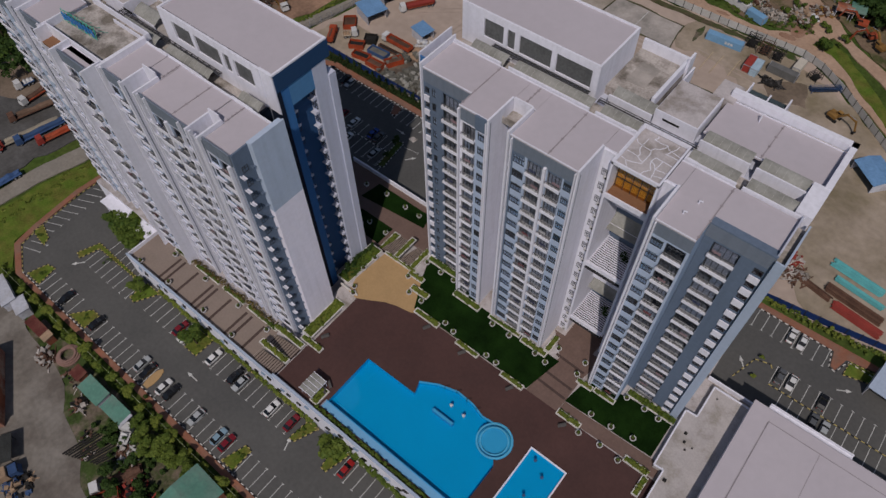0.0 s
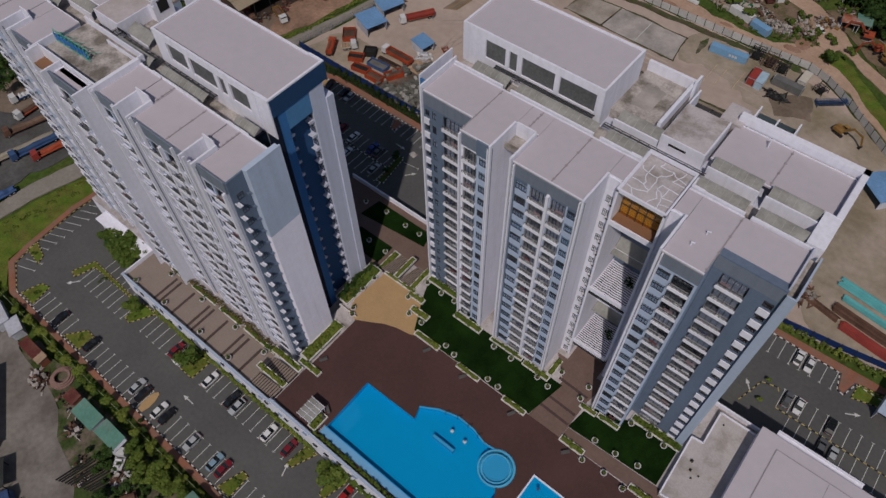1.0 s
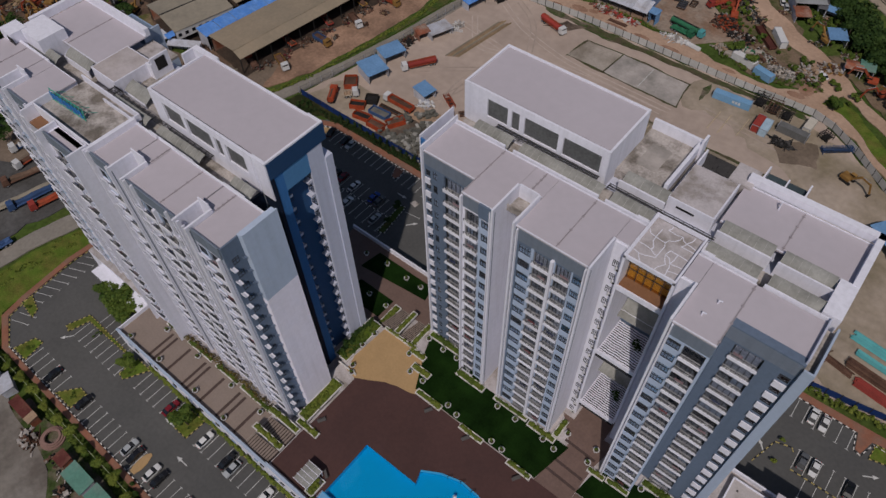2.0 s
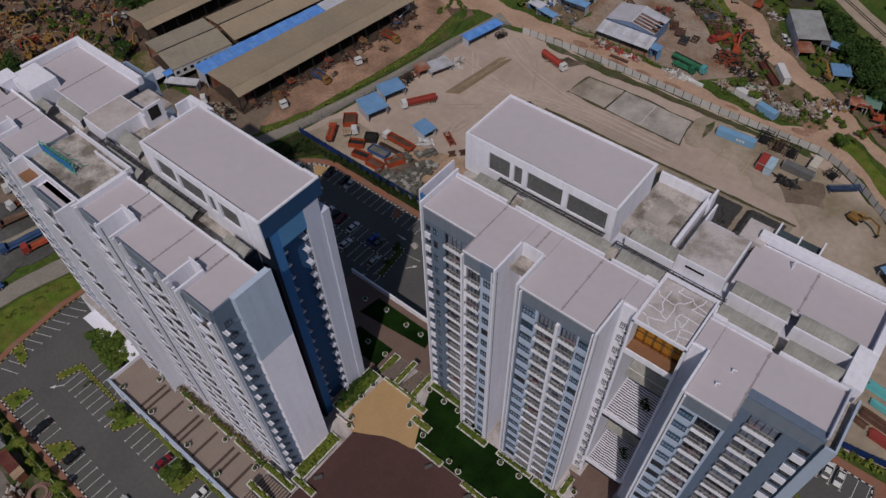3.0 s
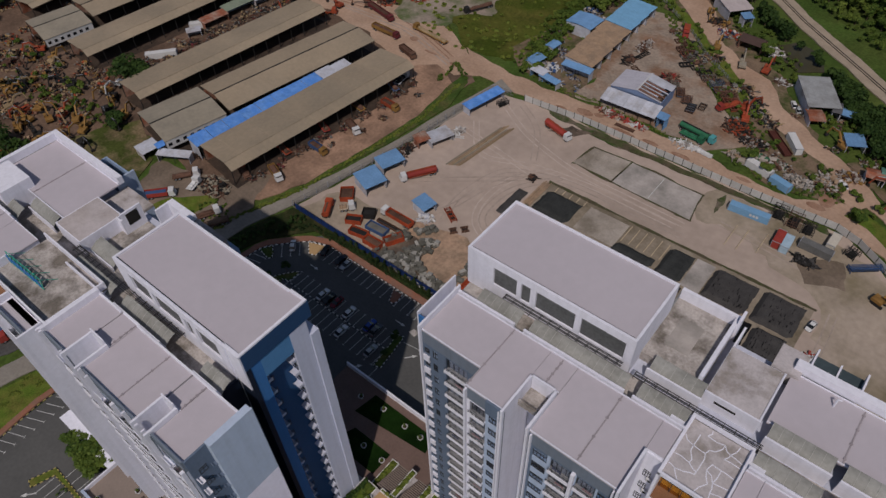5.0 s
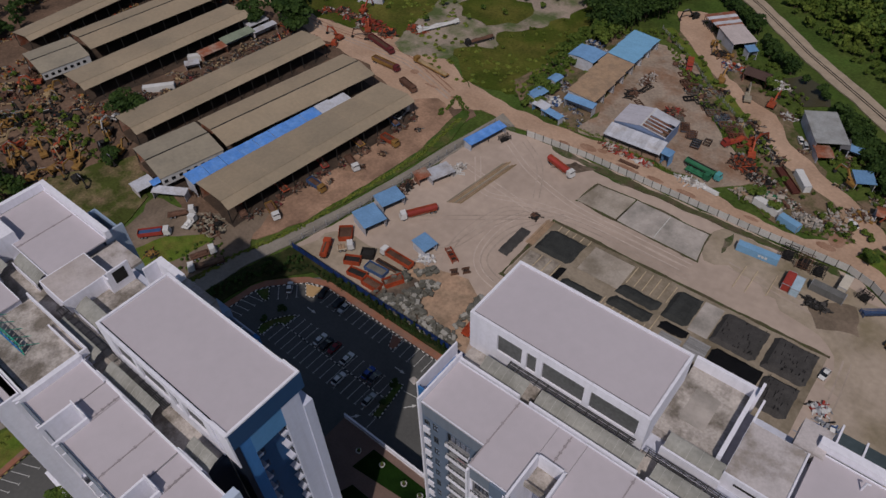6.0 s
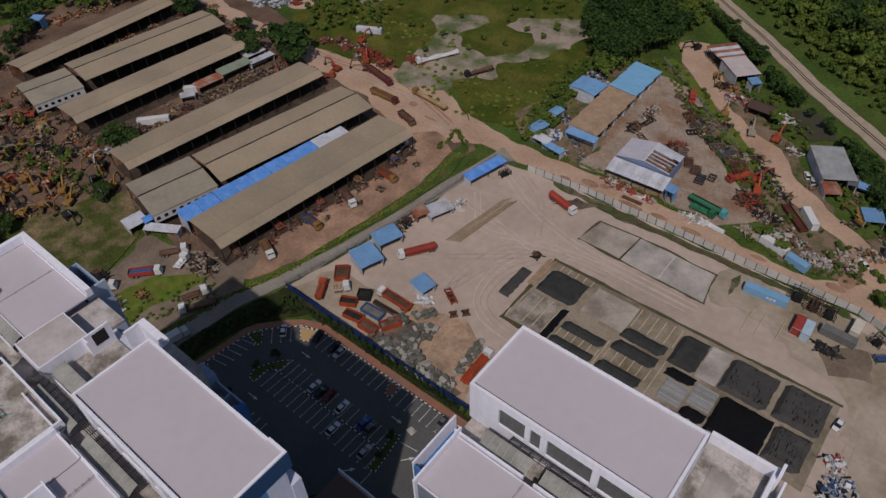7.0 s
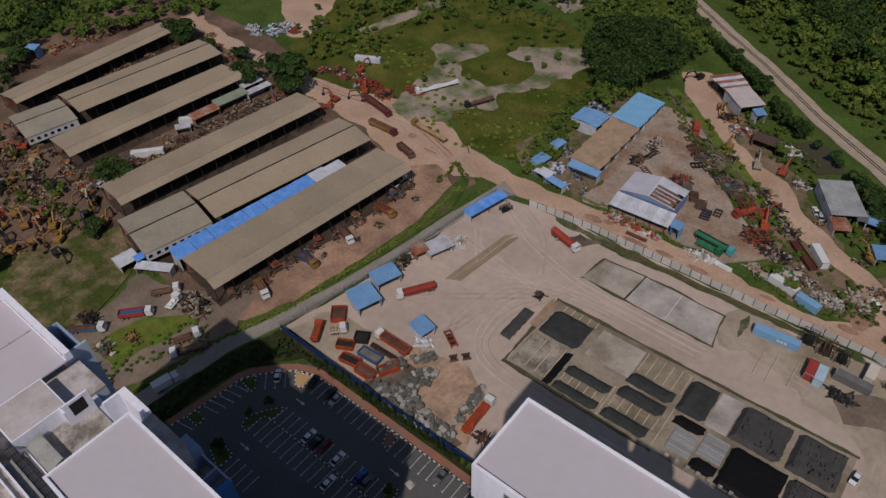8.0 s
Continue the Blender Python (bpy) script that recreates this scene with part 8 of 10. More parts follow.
shed(-122.0, -16.4, 20.0, 5.0, -31, 3.4, TARP, "long low shed with a black weathered roof", 0.4, True, RUSTR)
shed(-106.6, -22.6, 6.5, 4.6, -31, 2.8, TARP, "steel rack under a dark roof", 0.2, True)
lorry(-103.0, -28.6, -20, BROWNR, BROWNR, "lorry with a tan load", BLUEM, 7.0, "box")
lorry(-80.4, -6.0, 155, RUST, RUST, "old brown flatbed lorry with white cab", WHITEP, 11.0, "flat")
lorry(-79.6, -12.0, 150, ORANGE, RUST, "orange lorry beside the green workshop", WHITEP, 8.0, "tipper")
lorry(-88.4, -5.6, 30, WHITEP, WHITEP, "small white pick-up lorry", WHITEP, 5.0, "flat")
shed(36.0, 110.4, 8.0, 9.0, -6, 3.8, PALE, "guard house with pale blue roof", 0.6, True, PALER)
shed(11.0, 171.0, 10.0, 8.0, -40, 3.2, BLUER, "site cabin with a blue sheet roof", 0.8, False, PALER)

# ---------------- yard stock ----------------
solid("hardstanding", Shape().prism(ragged([(-101.2, 147.0), (-58, 146.2), (-18.5, 146.0), (-18.5, 174.4), (-58, 174.2), (-101.4, 174.6)], 4, 0.4, 31), -0.1, 0.08), mat("worn_hardstanding", (0.275, 0.23, 0.18), 0.9, 0.16, 0.12, 1.2, col2=(0.14, 0.115, 0.08), patch=0.34), "tan concrete hardstanding", "paving", kind="structure")
solid("slab_margin", Shape().prism(ragged([(-102.4, 175.4), (-58, 175.0), (-18, 175.2), (-18, 174.4), (-58, 174.0), (-101.2, 174.2), (-101.4, 147.2), (-58, 146.4), (-58, 145.4), (-102.6, 146.0)], 1.5, 0.4, 39), -0.1, 0.085), EARTH, "dark earth margin round a concrete slab", "ground", kind="structure")
solid("concrete_slab", Shape().box(-50.8, -45.3, 160.8, 172.8, 0.05, 0.2), SLABG, "pale grey concrete slab in the yard", "paving", kind="structure")
solid("concrete_slab", Shape().box(-85.6, -72.4, 161.9, 172.6, 0.05, 0.16), SLABC, "stained tan concrete slab in the yard", "paving", kind="structure")
solid("concrete_slab", Shape().prism(ragged([(-100.4, 148.0), (-90.6, 148.0), (-90.6, 160.4), (-100.4, 159.6)], 3, 0.3, 38), 0.02, 0.16), mat("oil_stained_slab", (0.33, 0.29, 0.25), 0.9, 0.15, 0.3, 1.5, col2=(0.12, 0.10, 0.085), patch=0.36, edge=0.12), "oil-stained concrete slab in the yard", "paving", kind="structure")
for i, q in enumerate(([(-100.0, 198.6), (-85.9, 199.4), (-86.4, 186.2), (-101.8, 186.6)], [(-86.0, 199.5), (-60.6, 198.7), (-58.9, 185.2), (-86.5, 186.2)], [(-104, 206.2), (-60, 206), (-30, 206.4), (-30, 205.2), (-58, 203.6), (-104, 203.4)])):
    solid("slab_margin", Shape().prism(ragged(q, 1.5, 0.5, 34 + i), -0.1, 0.10), EARTH, "dark earth margin round a concrete slab", "ground", kind="structure")
solid("concrete_slab", Shape().prism(ragged([(-99.4, 198.0), (-86.3, 198.8), (-87.0, 186.9), (-101.2, 187.3)], 4, 0.3, 32), -0.1, 0.14), SLABC, "stained tan concrete slab in the yard", "paving", kind="structure")
solid("concrete_slab", Shape().prism(ragged([(-85.7, 198.8), (-61.2, 198.0), (-59.6, 185.8), (-86.4, 186.8)], 4, 0.3, 33), -0.1, 0.14), SLABG, "pale grey concrete slab in the yard", "paving", kind="structure")
solid("slab_seam", Shape().box(-74.0, -73.8, 186.8, 198.2, 0.13, 0.15), LINE, "pale joint in the concrete slab", "paving", kind="structure")


def stock(x0, x1, y0, y1, h, material, label, seed, name="covered_stock"):
    """A flat pile under sagging netting, with an uneven edge."""
    rg = random.Random(seed)
    nx, ny = max(3, int((x1 - x0) / 1.2)), max(3, int((y1 - y0) / 1.2))
    v, f = [], []
    for j in range(ny + 1):
        for i in range(nx + 1):
            e = min(i, nx - i, j, ny - j)
            px, py = x0 + (x1 - x0) * i / nx, y0 + (y1 - y0) * j / ny
            if e == 0:
                px, py = px + rg.uniform(-0.16, 0.16), py + rg.uniform(-0.16, 0.16)
            v.append((px, py, 0.06 + (0 if e == 0 else h * (0.9 + 0.12 * rg.random()) if e > 1 else h * 0.88)))
    for j in range(ny):
        for i in range(nx):
            k = j * (nx + 1) + i
            f.append((k, k + 1, k + nx + 2, k + nx + 1))
    return solid(name, Shape().add(v, f), material, label, "stock pile", group="covered stock")


for i, (b, h, m, lab) in enumerate([((-108.2, -104.6, 153.4, 166.2), 0.35, TARP2, "low stack under dark brown sheeting"), ((-100.3, -88.0, 161.2, 171.4), 0.9, TARP, "stock pile under dark netting"), ((-90.0, -87.6, 147.0, 159.9), 0.3, PITCH, "narrow stock row under black sheeting"),
                                    ((-86.8, -74.2, 153.3, 156.9), 0.8, TARP, "long stock row under dark netting"), ((-87.3, -74.5, 147.2, 150.4), 0.8, TARP, "long stock row under dark netting"), ((-72.7, -60.0, 160.6, 165.0), 0.9, TARP, "long stock row under dark netting"), ((-72.7, -60.2, 155.5, 159.9), 0.9, TARP, "long stock row under dark netting"),
                                    ((-73.0, -60.7, 147.4, 151.3), 0.8, TARP, "long stock row under dark netting"), ((-58.7, -51.2, 160.8, 172.5), 1.0, TARP, "stock pile under dark netting"), ((-45.0, -32.7, 161.0, 173.0), 1.3, TARP2, "stock pile under torn grey netting"), ((-31.3, -20.0, 161.2, 173.4), 1.3, TARP2, "stock pile under torn grey netting"),
                                    ((-29.2, -20.4, 149.0, 160.2), 1.1, TARP2, "stock pile under torn grey netting"), ((-42.9, -29.6, 147.4, 160.0), 0.5, PITCH, "stock pile under black sheeting"), ((-57.6, -49.6, 156.7, 160.2), 0.3, PITCH, "stock pile under black sheeting"), ((-49.4, -43.2, 147.6, 151.6), 0.3, PITCH, "stock pile under black sheeting")]):
    ob = stock(*b, h, m, lab, 500 + i)
    if m is TARP2 and h > 0.5:
        rg = random.Random(i)
        sl = Shape()
        for k in range(34):
            px, py = rg.uniform(b[0] + 1, b[1] - 1), rg.uniform(b[2] + 1, b[3] - 1)
            e = rg.uniform(0.15, 0.7)
            sl.box(px - 0.08, px + 0.08, py - e, py + e, h * 1.03, h * 1.07)
        tagged(part("tear", sl, PITCH, ob, "dark slits torn in the netting"), kind="stuff")
for i, (x0, y0) in enumerate([(-55.9, 149.1), (-49.2, 152.1)]):
    b = thing("steel_bundle", "bundle of pale galvanised sheet piles", "steel bundle", pose(x0, y0, 0.08), group="steel bundles")
    for k in range(8):
        part("sheet_steel", Shape().box(0, 5.9, k * 0.88, k * 0.88 + 0.7, 0, 0.35 + 0.12 * (k % 2)).box(0.2, 5.7, k * 0.88 + 0.2, k * 0.88 + 0.5, 0.35, 0.62), mat("galvanised_steel", (0.27, 0.27, 0.28), 0.5, 0.12, 0.4, 2, rnd=0.12), b)
for i in range(7):
    solid("concrete_block", Shape().chamfer(-54.9 + i * 2.65, -53.9 + i * 2.65, 146.6, 147.5, 0.05, 0.85, 0.06), SLABG, "pale concrete block beside the stock yard", "concrete block", group="concrete blocks")
BATTEN = [(-99.4 + 3.1 * k, 148.4, 159.8) for k in range(1, 4)] + [(-86.4 + 2.4 * k, 150.4, 153.2) for k in range(6)] + [(-72.4 + 2.4 * k, 151.4, 155.4) for k in range(6)] + [(-71.6 + 2.45 * k, 165.6, 172.8) for k in range(6)] + [(-98.2 + 2.6 * k, 171.6, 173.8) for k in range(5)] + [(-58.6, 147.4, 160.4), (-73.6, 146.8, 157.4), (-47.3, 182.6, 192.2), (-43.9, 182.6, 192.6), (-38.8, 185.0, 194.2)]
for x, y0, y1 in BATTEN:
    solid("timber_batten", Shape().chamfer(x - 0.11, x + 0.11, y0, y1, 0.08, 0.34, 0.03), [mat("pale_timber", (0.47, 0.38, 0.27), 0.85, 0.2, 0.5, 4)], "pale weathered timber bearer on the ground", "timber bearer", group="timber bearers")
for i in range(9):
    solid("timber_plank", Shape().box(-103.6 + i * 0.29, -103.36 + i * 0.29, 161.6 + 0.2 * (i % 2), 173.4 + 0.4 * (i % 3), 0.06, 0.3 + 0.06 * (i % 3)), BROWNR, "long pale timber plank in a stack", "timber plank", group="timber planks")
for i in range(6):
    p = Shape().tube((-133.6 + i * 0.75, 161.0 + i * 0.4, 0.35), (-130.6 + i * 0.75, 188.0 + (i % 3), 0.35), 0.22, n=8)
    solid("steel_pipe", p, [WROOF2, BROWNR, TANM][i % 3], "long weathered steel pipe lying in the yard", "steel pipe", group="steel pipes")
container(-46.6, 198.4, 4, CONTB, "faded blue shipping container beside the yard fence")
for k in range(3):
    solid("container_mark", Shape().box(-0.35, 0.35, -0.012, 0.012, 0, 0.8), WHITEP, "plain white mark painted on a blue container", "mark", group="container marks", m=pose(-45.8 + k * 0.95, 197.22 + k * 0.066, 1.0, 0, 0, 4))
container(-35.6, 192.9, 92, REDM, "red and white office container in the yard", 6.1)
container(-33.1, 192.4, 92, mat("pale_blue_container", (0.34, 0.45, 0.55), 0.55, 0.12, 0.4, 2), "pale blue office container in the yard", 6.1)
container(-25.8, 195.6, -2, mat("grey_container", (0.13, 0.13, 0.13), 0.7, 0.2, 0.4, 2), "grey container in the yard", 9.2)
container(-22.9, 201.0, 88, mat("cream_container", (0.50, 0.46, 0.40), 0.6, 0.12, 0.4, 2), "cream cabin container beside the fence", 6.1)
container(-52.0, 219.6, -14, WHITEP, "white site cabin beside the dirt road", 9.0)
container(-44.0, 216.4, -16, CONTB, "grey-blue site cabin beside the dirt road", 7.0)
container(-265.0, 143.2, 50, WHITEP, "white container body between warehouses", 12.2)
container(-272.0, 166.0, 50, WHITEP, "white container body between warehouses", 6.1)
container(-248.0, 247.0, 25, PALER, "white container at the field edge", 12.2)
container(-47.6, 238.4, -52, WHITEP, "white tank container on the scrap bank", 9.0)
def rack(x, y, a, w, d, h, material, label):
    """An open steel rack with uprights, beams and stored pieces."""
    t = thing("steel_rack", label, "rack", pose(x, y, 0.05, 0, 0, a), group="steel racks")
    for px in (-w / 2, 0, w / 2):
        for py in (-d / 2, d / 2):
            part("upright", Shape().box(px - 0.08, px + 0.08, py - 0.08, py + 0.08, 0, h), material, t)
    for z in (h * 0.35, h * 0.7, h):
        for py in (-d / 2, d / 2):
            part("beam", Shape().box(-w / 2, w / 2, py - 0.06, py + 0.06, z - 0.15, z), material, t)
        for k in range(4):
            q = -w / 2 + 0.3 + k * (w - 0.6) / 3
            part("crossbar", Shape().box(q - 0.05, q + 0.05, -d / 2, d / 2, z, z + 0.08), material, t)
    part("stored_steel", Shape().loft([[(-w * 0.4, yy, 0), (w * 0.3, yy, 0), (w * 0.35, yy, h * 0.3), (-w * 0.2, yy, h * 0.34)] for yy in (-d * 0.4, 0, d * 0.42)]), DARKM, t)
    return t


for x, y, a, w, d, h, m, lab in [(-39.4, 203.6, 4, 4.0, 4.2, 3.0, DARKM, "dark steel rack beside the yard fence"), (-34.6, 202.8, 4, 4.0, 4.6, 3.0, RUST, "rusty steel rack beside the yard fence"), (-30.2, 202.4, 4, 3.4, 4.0, 2.8, DARKM, "dark steel rack beside the yard fence"),
                                 (-17.2, 200.4, -20, 3.2, 3.0, 2.4, DARKM, "low dark steel rack by the fence"), (-12.6, 197.0, -50, 2.2, 9.0, 1.6, BLUEM, "blue lattice crane section lying in the yard"), (-117.6, 143.2, -30, 6.0, 1.8, 1.2, ORANGE, "low orange steel frame in the yard"), (-110.4, 141.0, 50, 2.2, 1.8, 0.9, RUST, "small rusty steel frame in the yard"), (-112.8, 138.4, 50, 2.2, 1.8, 0.9, RUST, "small rusty steel frame in the yard"), (-138.0, 199.0, 70, 4.0, 2.0, 2.0, DARKM, "dark steel rack under the blue store")]:
    rack(x, y, a, w, d, h, m, lab)
def bundle(x, y, a, length, n, layers, material, label, r=0.16):
    """A stack of parallel steel pipes on bearers."""
    t = thing("pipe_bundle", label, "pipes", pose(x, y, 0.06, 0, 0, a), group="pipe bundles")
    rg = random.Random(int(x * 3 + y * 5))
    for k in (-0.3, 0.3):
        part("bearer", Shape().box(k * length - 0.1, k * length + 0.1, -n * r, n * r, 0, 0.16), BROWNR, t)
    for j in range(layers):
        for i in range(n - j):
            yy, e = (i - (n - j - 1) / 2) * r * 2.1, rg.uniform(-0.5, 0.5)
            part("pipe", Shape().tube((-length / 2 + e, yy, 0.16 + r + j * r * 1.75), (length / 2 + e * 0.6, yy, 0.16 + r + j * r * 1.75), r, n=7), material, t)
    return t


for x, y, a, ln, n, ly, m, lab in [(20, 136.2, -8, 13, 9, 2, CYANM, "bundle of turquoise steel pipes"), (22, 132.0, -8, 12, 6, 2, CYANM, "bundle of turquoise steel pipes"), (22, 128.0, -8, 14, 9, 3, RUST, "bundle of rusty steel bars"), (24, 124.2, -8, 12, 9, 2, REDM, "bundle of red-brown steel bars"), (12.6, 126.6, -12, 9, 6, 2, RUST, "short bundle of rusty steel bars"),
                                   (-72, 217.4, -8, 11, 6, 2, WHITEP, "bundle of pale steel pipes beside the road"), (-96.6, 213.4, 0, 0.1 + 7, 5, 1, RUST, "row of rusty pipes on the grass")]:
    bundle(x, y, a, ln, n, ly, m, lab)
# lorries and plant
lorry(-133.8, 156.2, 148, REDM, ORANGE, "red tanker lorry on the sandy yard", length=12.5)
lorry(-119.2, 198.8, -106, REDM, ORANGE, "red tanker lorry parked at the fence", length=12.0)
lorry(-178.6, 94.0, -24, RUST, RUST, "brown lorry with a white cab on the track", length=8.0, kind="flat")
lorry(-170.0, 100.0, 150, RUST, MUD, "brown trailer lorry with a white cab", length=11.0, kind="flat")
lorry(-168.4, 81.0, -10, WHITEP, WHITEP, "white box lorry beside the road", length=7.5, kind="box")
lorry(-206.6, 78.0, -48, BLUEM, RUST, "dark blue low-loader lorry on the track", length=11.0, kind="flat")
lorry(-199.6, 90.0, -42, REDM, BLUEM, "red lorry with a blue load", length=10.0, kind="tipper")
lorry(-200.0, 101.0, -36, RUST, RUST, "rusty lorry with a white cab", length=9.0, kind="flat")
lorry(-190.6, 100.6, 20, WHITEP, WHITEP, "white lorry cab unit without trailer", length=6.0, kind="flat")
for x0, y0, x1, y1, m, ld, cb, lab in [(-201, 39, -201.4, 52, ORANGE, RUST, WHITEP, "orange lorry with a white cab in the lorry park"), (-197.6, 33, -193.6, 48, RUST, MUD, RUST, "long rusty empty trailer in the lorry park"), (-190.6, 24.6, -186, 43, WROOF2, WROOF2, REDM, "long pale trailer with a red cab"), (-187.4, 29, -184.6, 44, BLUEM, BLUEM, BLUEM, "blue crane lorry with folded boom"), (-182.6, 33, -179.6, 47, ORANGE, ORANGE, REDM, "orange-red low trailer beside the road"),
                                       (-177.6, 14, -176.4, 24, BLUEM, BLUEM, BLUEM, "blue covered trailer beside the road"), (-209, 42, -208, 48, BLUEM, WHITEP, WHITEP, "small blue and white lorry"), (-193, 16, -189, 26, REDM, RUST, REDM, "red lorry standing in the lorry park")]:
    d = Vector((x1 - x0, y1 - y0))
    lorry(x1, y1, 180 + math.degrees(math.atan2(-d.x, d.y)), m, ld, lab, cb, d.length, "flat")
for tail, nose, m, ld, cb, lab, kd in [((-224.9, 222.2), (-208.6, 218.3), MAROON, RUST, MAROON, "dark red articulated lorry on the dirt road", "tipper"), ((-211.9, 210.2), (-197.6, 209.8), YELLOW, RUST, MAROON, "ochre tipper lorry with a dark red cab", "tipper"),
                                       ((-179.5, 218.1), (-198.3, 220.4), YELLOW, TANM, YELLOW, "long yellow crane lorry on the dirt road", "flat"), ((-191.7, 204.8), (-182.5, 202.1), RUST, RUST, RUST, "brown tipper lorry at the warehouse end", "tipper"),
                                       ((-203.2, 256.1), (-212.2, 237.9), WHITEP, WHITEP, WHITEP, "long white flatbed lorry in the field", "flat"), ((-183.1, 254.1), (-188.8, 241.8), DARKM, RUST, DARKM, "dark rusty trailer standing in the field", "flat")]:
    d = Vector(nose) - Vector(tail)
    lorry(*tail, math.degrees(math.atan2(-d.x, d.y)), m, ld, lab, cb, d.length, kd)
lorry(-176.4, 184.6, 10, WHITEP, DARKM, "dark lorry with a white cab under the eaves", length=8.0, kind="flat")
lorry(-240.0, 205.0, -60, ORANGE, RUST, "orange lorry beside the warehouse end", length=9.0, kind="flat", cab=ORANGE)
for i in range(9):
    y = 116 + i * 8.2
    lorry(-180.4 + (y - 112) * 0.1 + (i % 2) * 1.2, y, [70, 250, 80, 265][i % 4], [RUST, YELLOW, ORANGE, BLUEM, REDM][i % 5], RUST, "old lorry sheltering under the warehouse eaves", length=8.0, kind=["flat", "tipper"][i % 2], cab=[ORANGE, WHITEP, REDM, YELLOW][i % 4])
rg = random.Random(77)
for i in range(62):
    x, y = rg.uniform(-322, -240), rg.uniform(70, 118)
    if (x + 250) * 0.7 + (90 - y) * 0.7 > 6 or x + y > -132 and y < 100:
        continue
    excavator(x, y, rg.uniform(0, 360), rg.choice([YELLOW, YELLOW, TANM, ORANGE, RUST, TANM, DARKM]), "worn excavator among depot scrap", rg.uniform(0.7, 1.1))
for x, y, a, m, lab in [(-246, 97, 30, YELLOW, "yellow excavator on the depot mud"), (-262, 93, 70, YELLOW, "yellow excavator on the depot mud"), (-254, 99, 50, YELLOW, "yellow excavator on the depot mud"), (-268, 88, 100, YELLOW, "yellow excavator on the depot mud"), (-261, 121, 200, WHITEP, "white excavator beside the warehouse"),
                        (-6.0, 187.0, 250, YELLOW, "yellow excavator working in the damp yard"), (-123, 320.6, 150, DARKM, "dark excavator on the bank"), (-92.6, 279, 10, YELLOW, "small yellow digger on the track"), (-80.0, 273, 20, WROOF2, "beige excavator with a long boom"), (-71.4, 274.6, 0, ORANGE, "orange-red excavator with a raised boom"),
                        (-66.0, 242.0, 20, ORANGE, "rusty orange crane on the scrap bank"), (-68.5, 247.5, -30, ORANGE, "rusty orange crane on the scrap bank"), (-106, 303, 200, YELLOW, "yellow excavator by the workshop"), (-35, 247, 60, YELLOW, "yellow excavator among the cabins"), (-15.4, 234.4, 100, ORANGE, "orange excavator at the roadside"),
                        (-6.4, 226, 60, YELLOW, "yellow excavator at the roadside"), (-10.6, 229.4, 140, ORANGE, "orange excavator at the roadside"), (-230, 226, 40, ORANGE, "orange excavator at the warehouse end"), (-236, 214, 90, ORANGE, "orange excavator at the warehouse end"), (-226, 222, 120, RUST, "rusty excavator at the warehouse end"), (-244, 238, 10, ORANGE, "orange excavator in the field edge"), (-250, 194, 60, ORANGE, "orange excavator beside the warehouse")]:
    excavator(x, y, a, m, lab, 1.15)


lorry(-82.0, 225.4, -98, GREENM, DARKM, "large dark green drilling machine with turquoise cab", CYANM, 13.5, "tank")
lorry(-80.4, 222.4, -96, GREENM, GREENM, "green machine chassis beside the workshop", GREENM, 9.0, "flat")
lorry(-71.0, 250.0, 150, REDM, ORANGE, "rusty red crane carrier on the scrap bank", REDM, 10.0, "flat")
lorry(-108.0, 284.6, 200, ORANGE, RUST, "red site lorry beside the long shed", REDM, 6.5, "box")


# ---------------- scrap heaps and rubble ----------------
def heap(x, y, rx, ry, h, mats, label, n, seed, long=0.35, size=0.9, name="scrap_heap", turn=0.0, category="scrap heap"):
    """A loose pile of plates, bars and lumps."""
    rg = random.Random(seed)
    s = Shape()
    for k in range(n):
        a, q = rg.uniform(0, 6.283), math.sqrt(rg.random())
        px, py = rx * q * math.cos(a), ry * q * math.sin(a)
        pz = h * (1 - q * q) * rg.uniform(0.15, 1.0)
        if rg.random() < long:
            d = (rg.uniform(1.4, 3.6) * size, rg.uniform(0.1, 0.3) * size, rg.uniform(0.1, 0.3) * size)
        else:
            d = (rg.uniform(0.3, 1.2) * size, rg.uniform(0.3, 0.9) * size, rg.uniform(0.15, 0.7) * size)
        k_ = 9 if d[0] > 1.5 * size else 24
        m = pose(px, py, pz * (0.6 if k_ == 9 else 1.0), rg.uniform(-k_, k_), rg.uniform(-k_, k_), rg.uniform(0, 360))
        s.box(-d[0] / 2, d[0] / 2, -d[1] / 2, d[1] / 2, 0, d[2], rg.randrange(len(mats)), m)
    ob = part(name, s, mats, None, "", pose(x, y, 0.04, 0, 0, turn))
    return tagged(ob, label, category, "heaps", "stuff")


MIX = [RUST, DARKM, TANM, RUST, SCRAPM, RUBBLE, YELLOW, RUST, DARKM, BROWNR, ORANGE, TANM]
MIX2 = [RUST, DARKM, RUST, MAROON, DARKM, SCRAPM, RUBBLE, MUD, RUST]
rg = random.Random(5)
for i in range(54):
    x, y = rg.uniform(-345, -240), rg.uniform(66, 122)
    if x + 0.55 * y > -196:
        continue
    heap(x, y, rg.uniform(2, 5.5), rg.uniform(2, 4), rg.uniform(0.8, 2.2), MIX, "heap of rusty machine parts on mud", 46, 1000 + i, 0.6, 1.2)
for i in range(34):
    y = 122 + i * 2.5
    heap(-262 + 0.1 * (y - 120) + rg.uniform(-5, 5), y, rg.uniform(1.6, 4), rg.uniform(1.6, 3.4), rg.uniform(0.6, 1.8), MIX2, "heap of rusty scrap between warehouses", 34, 1100 + i, 0.6, 1.1)
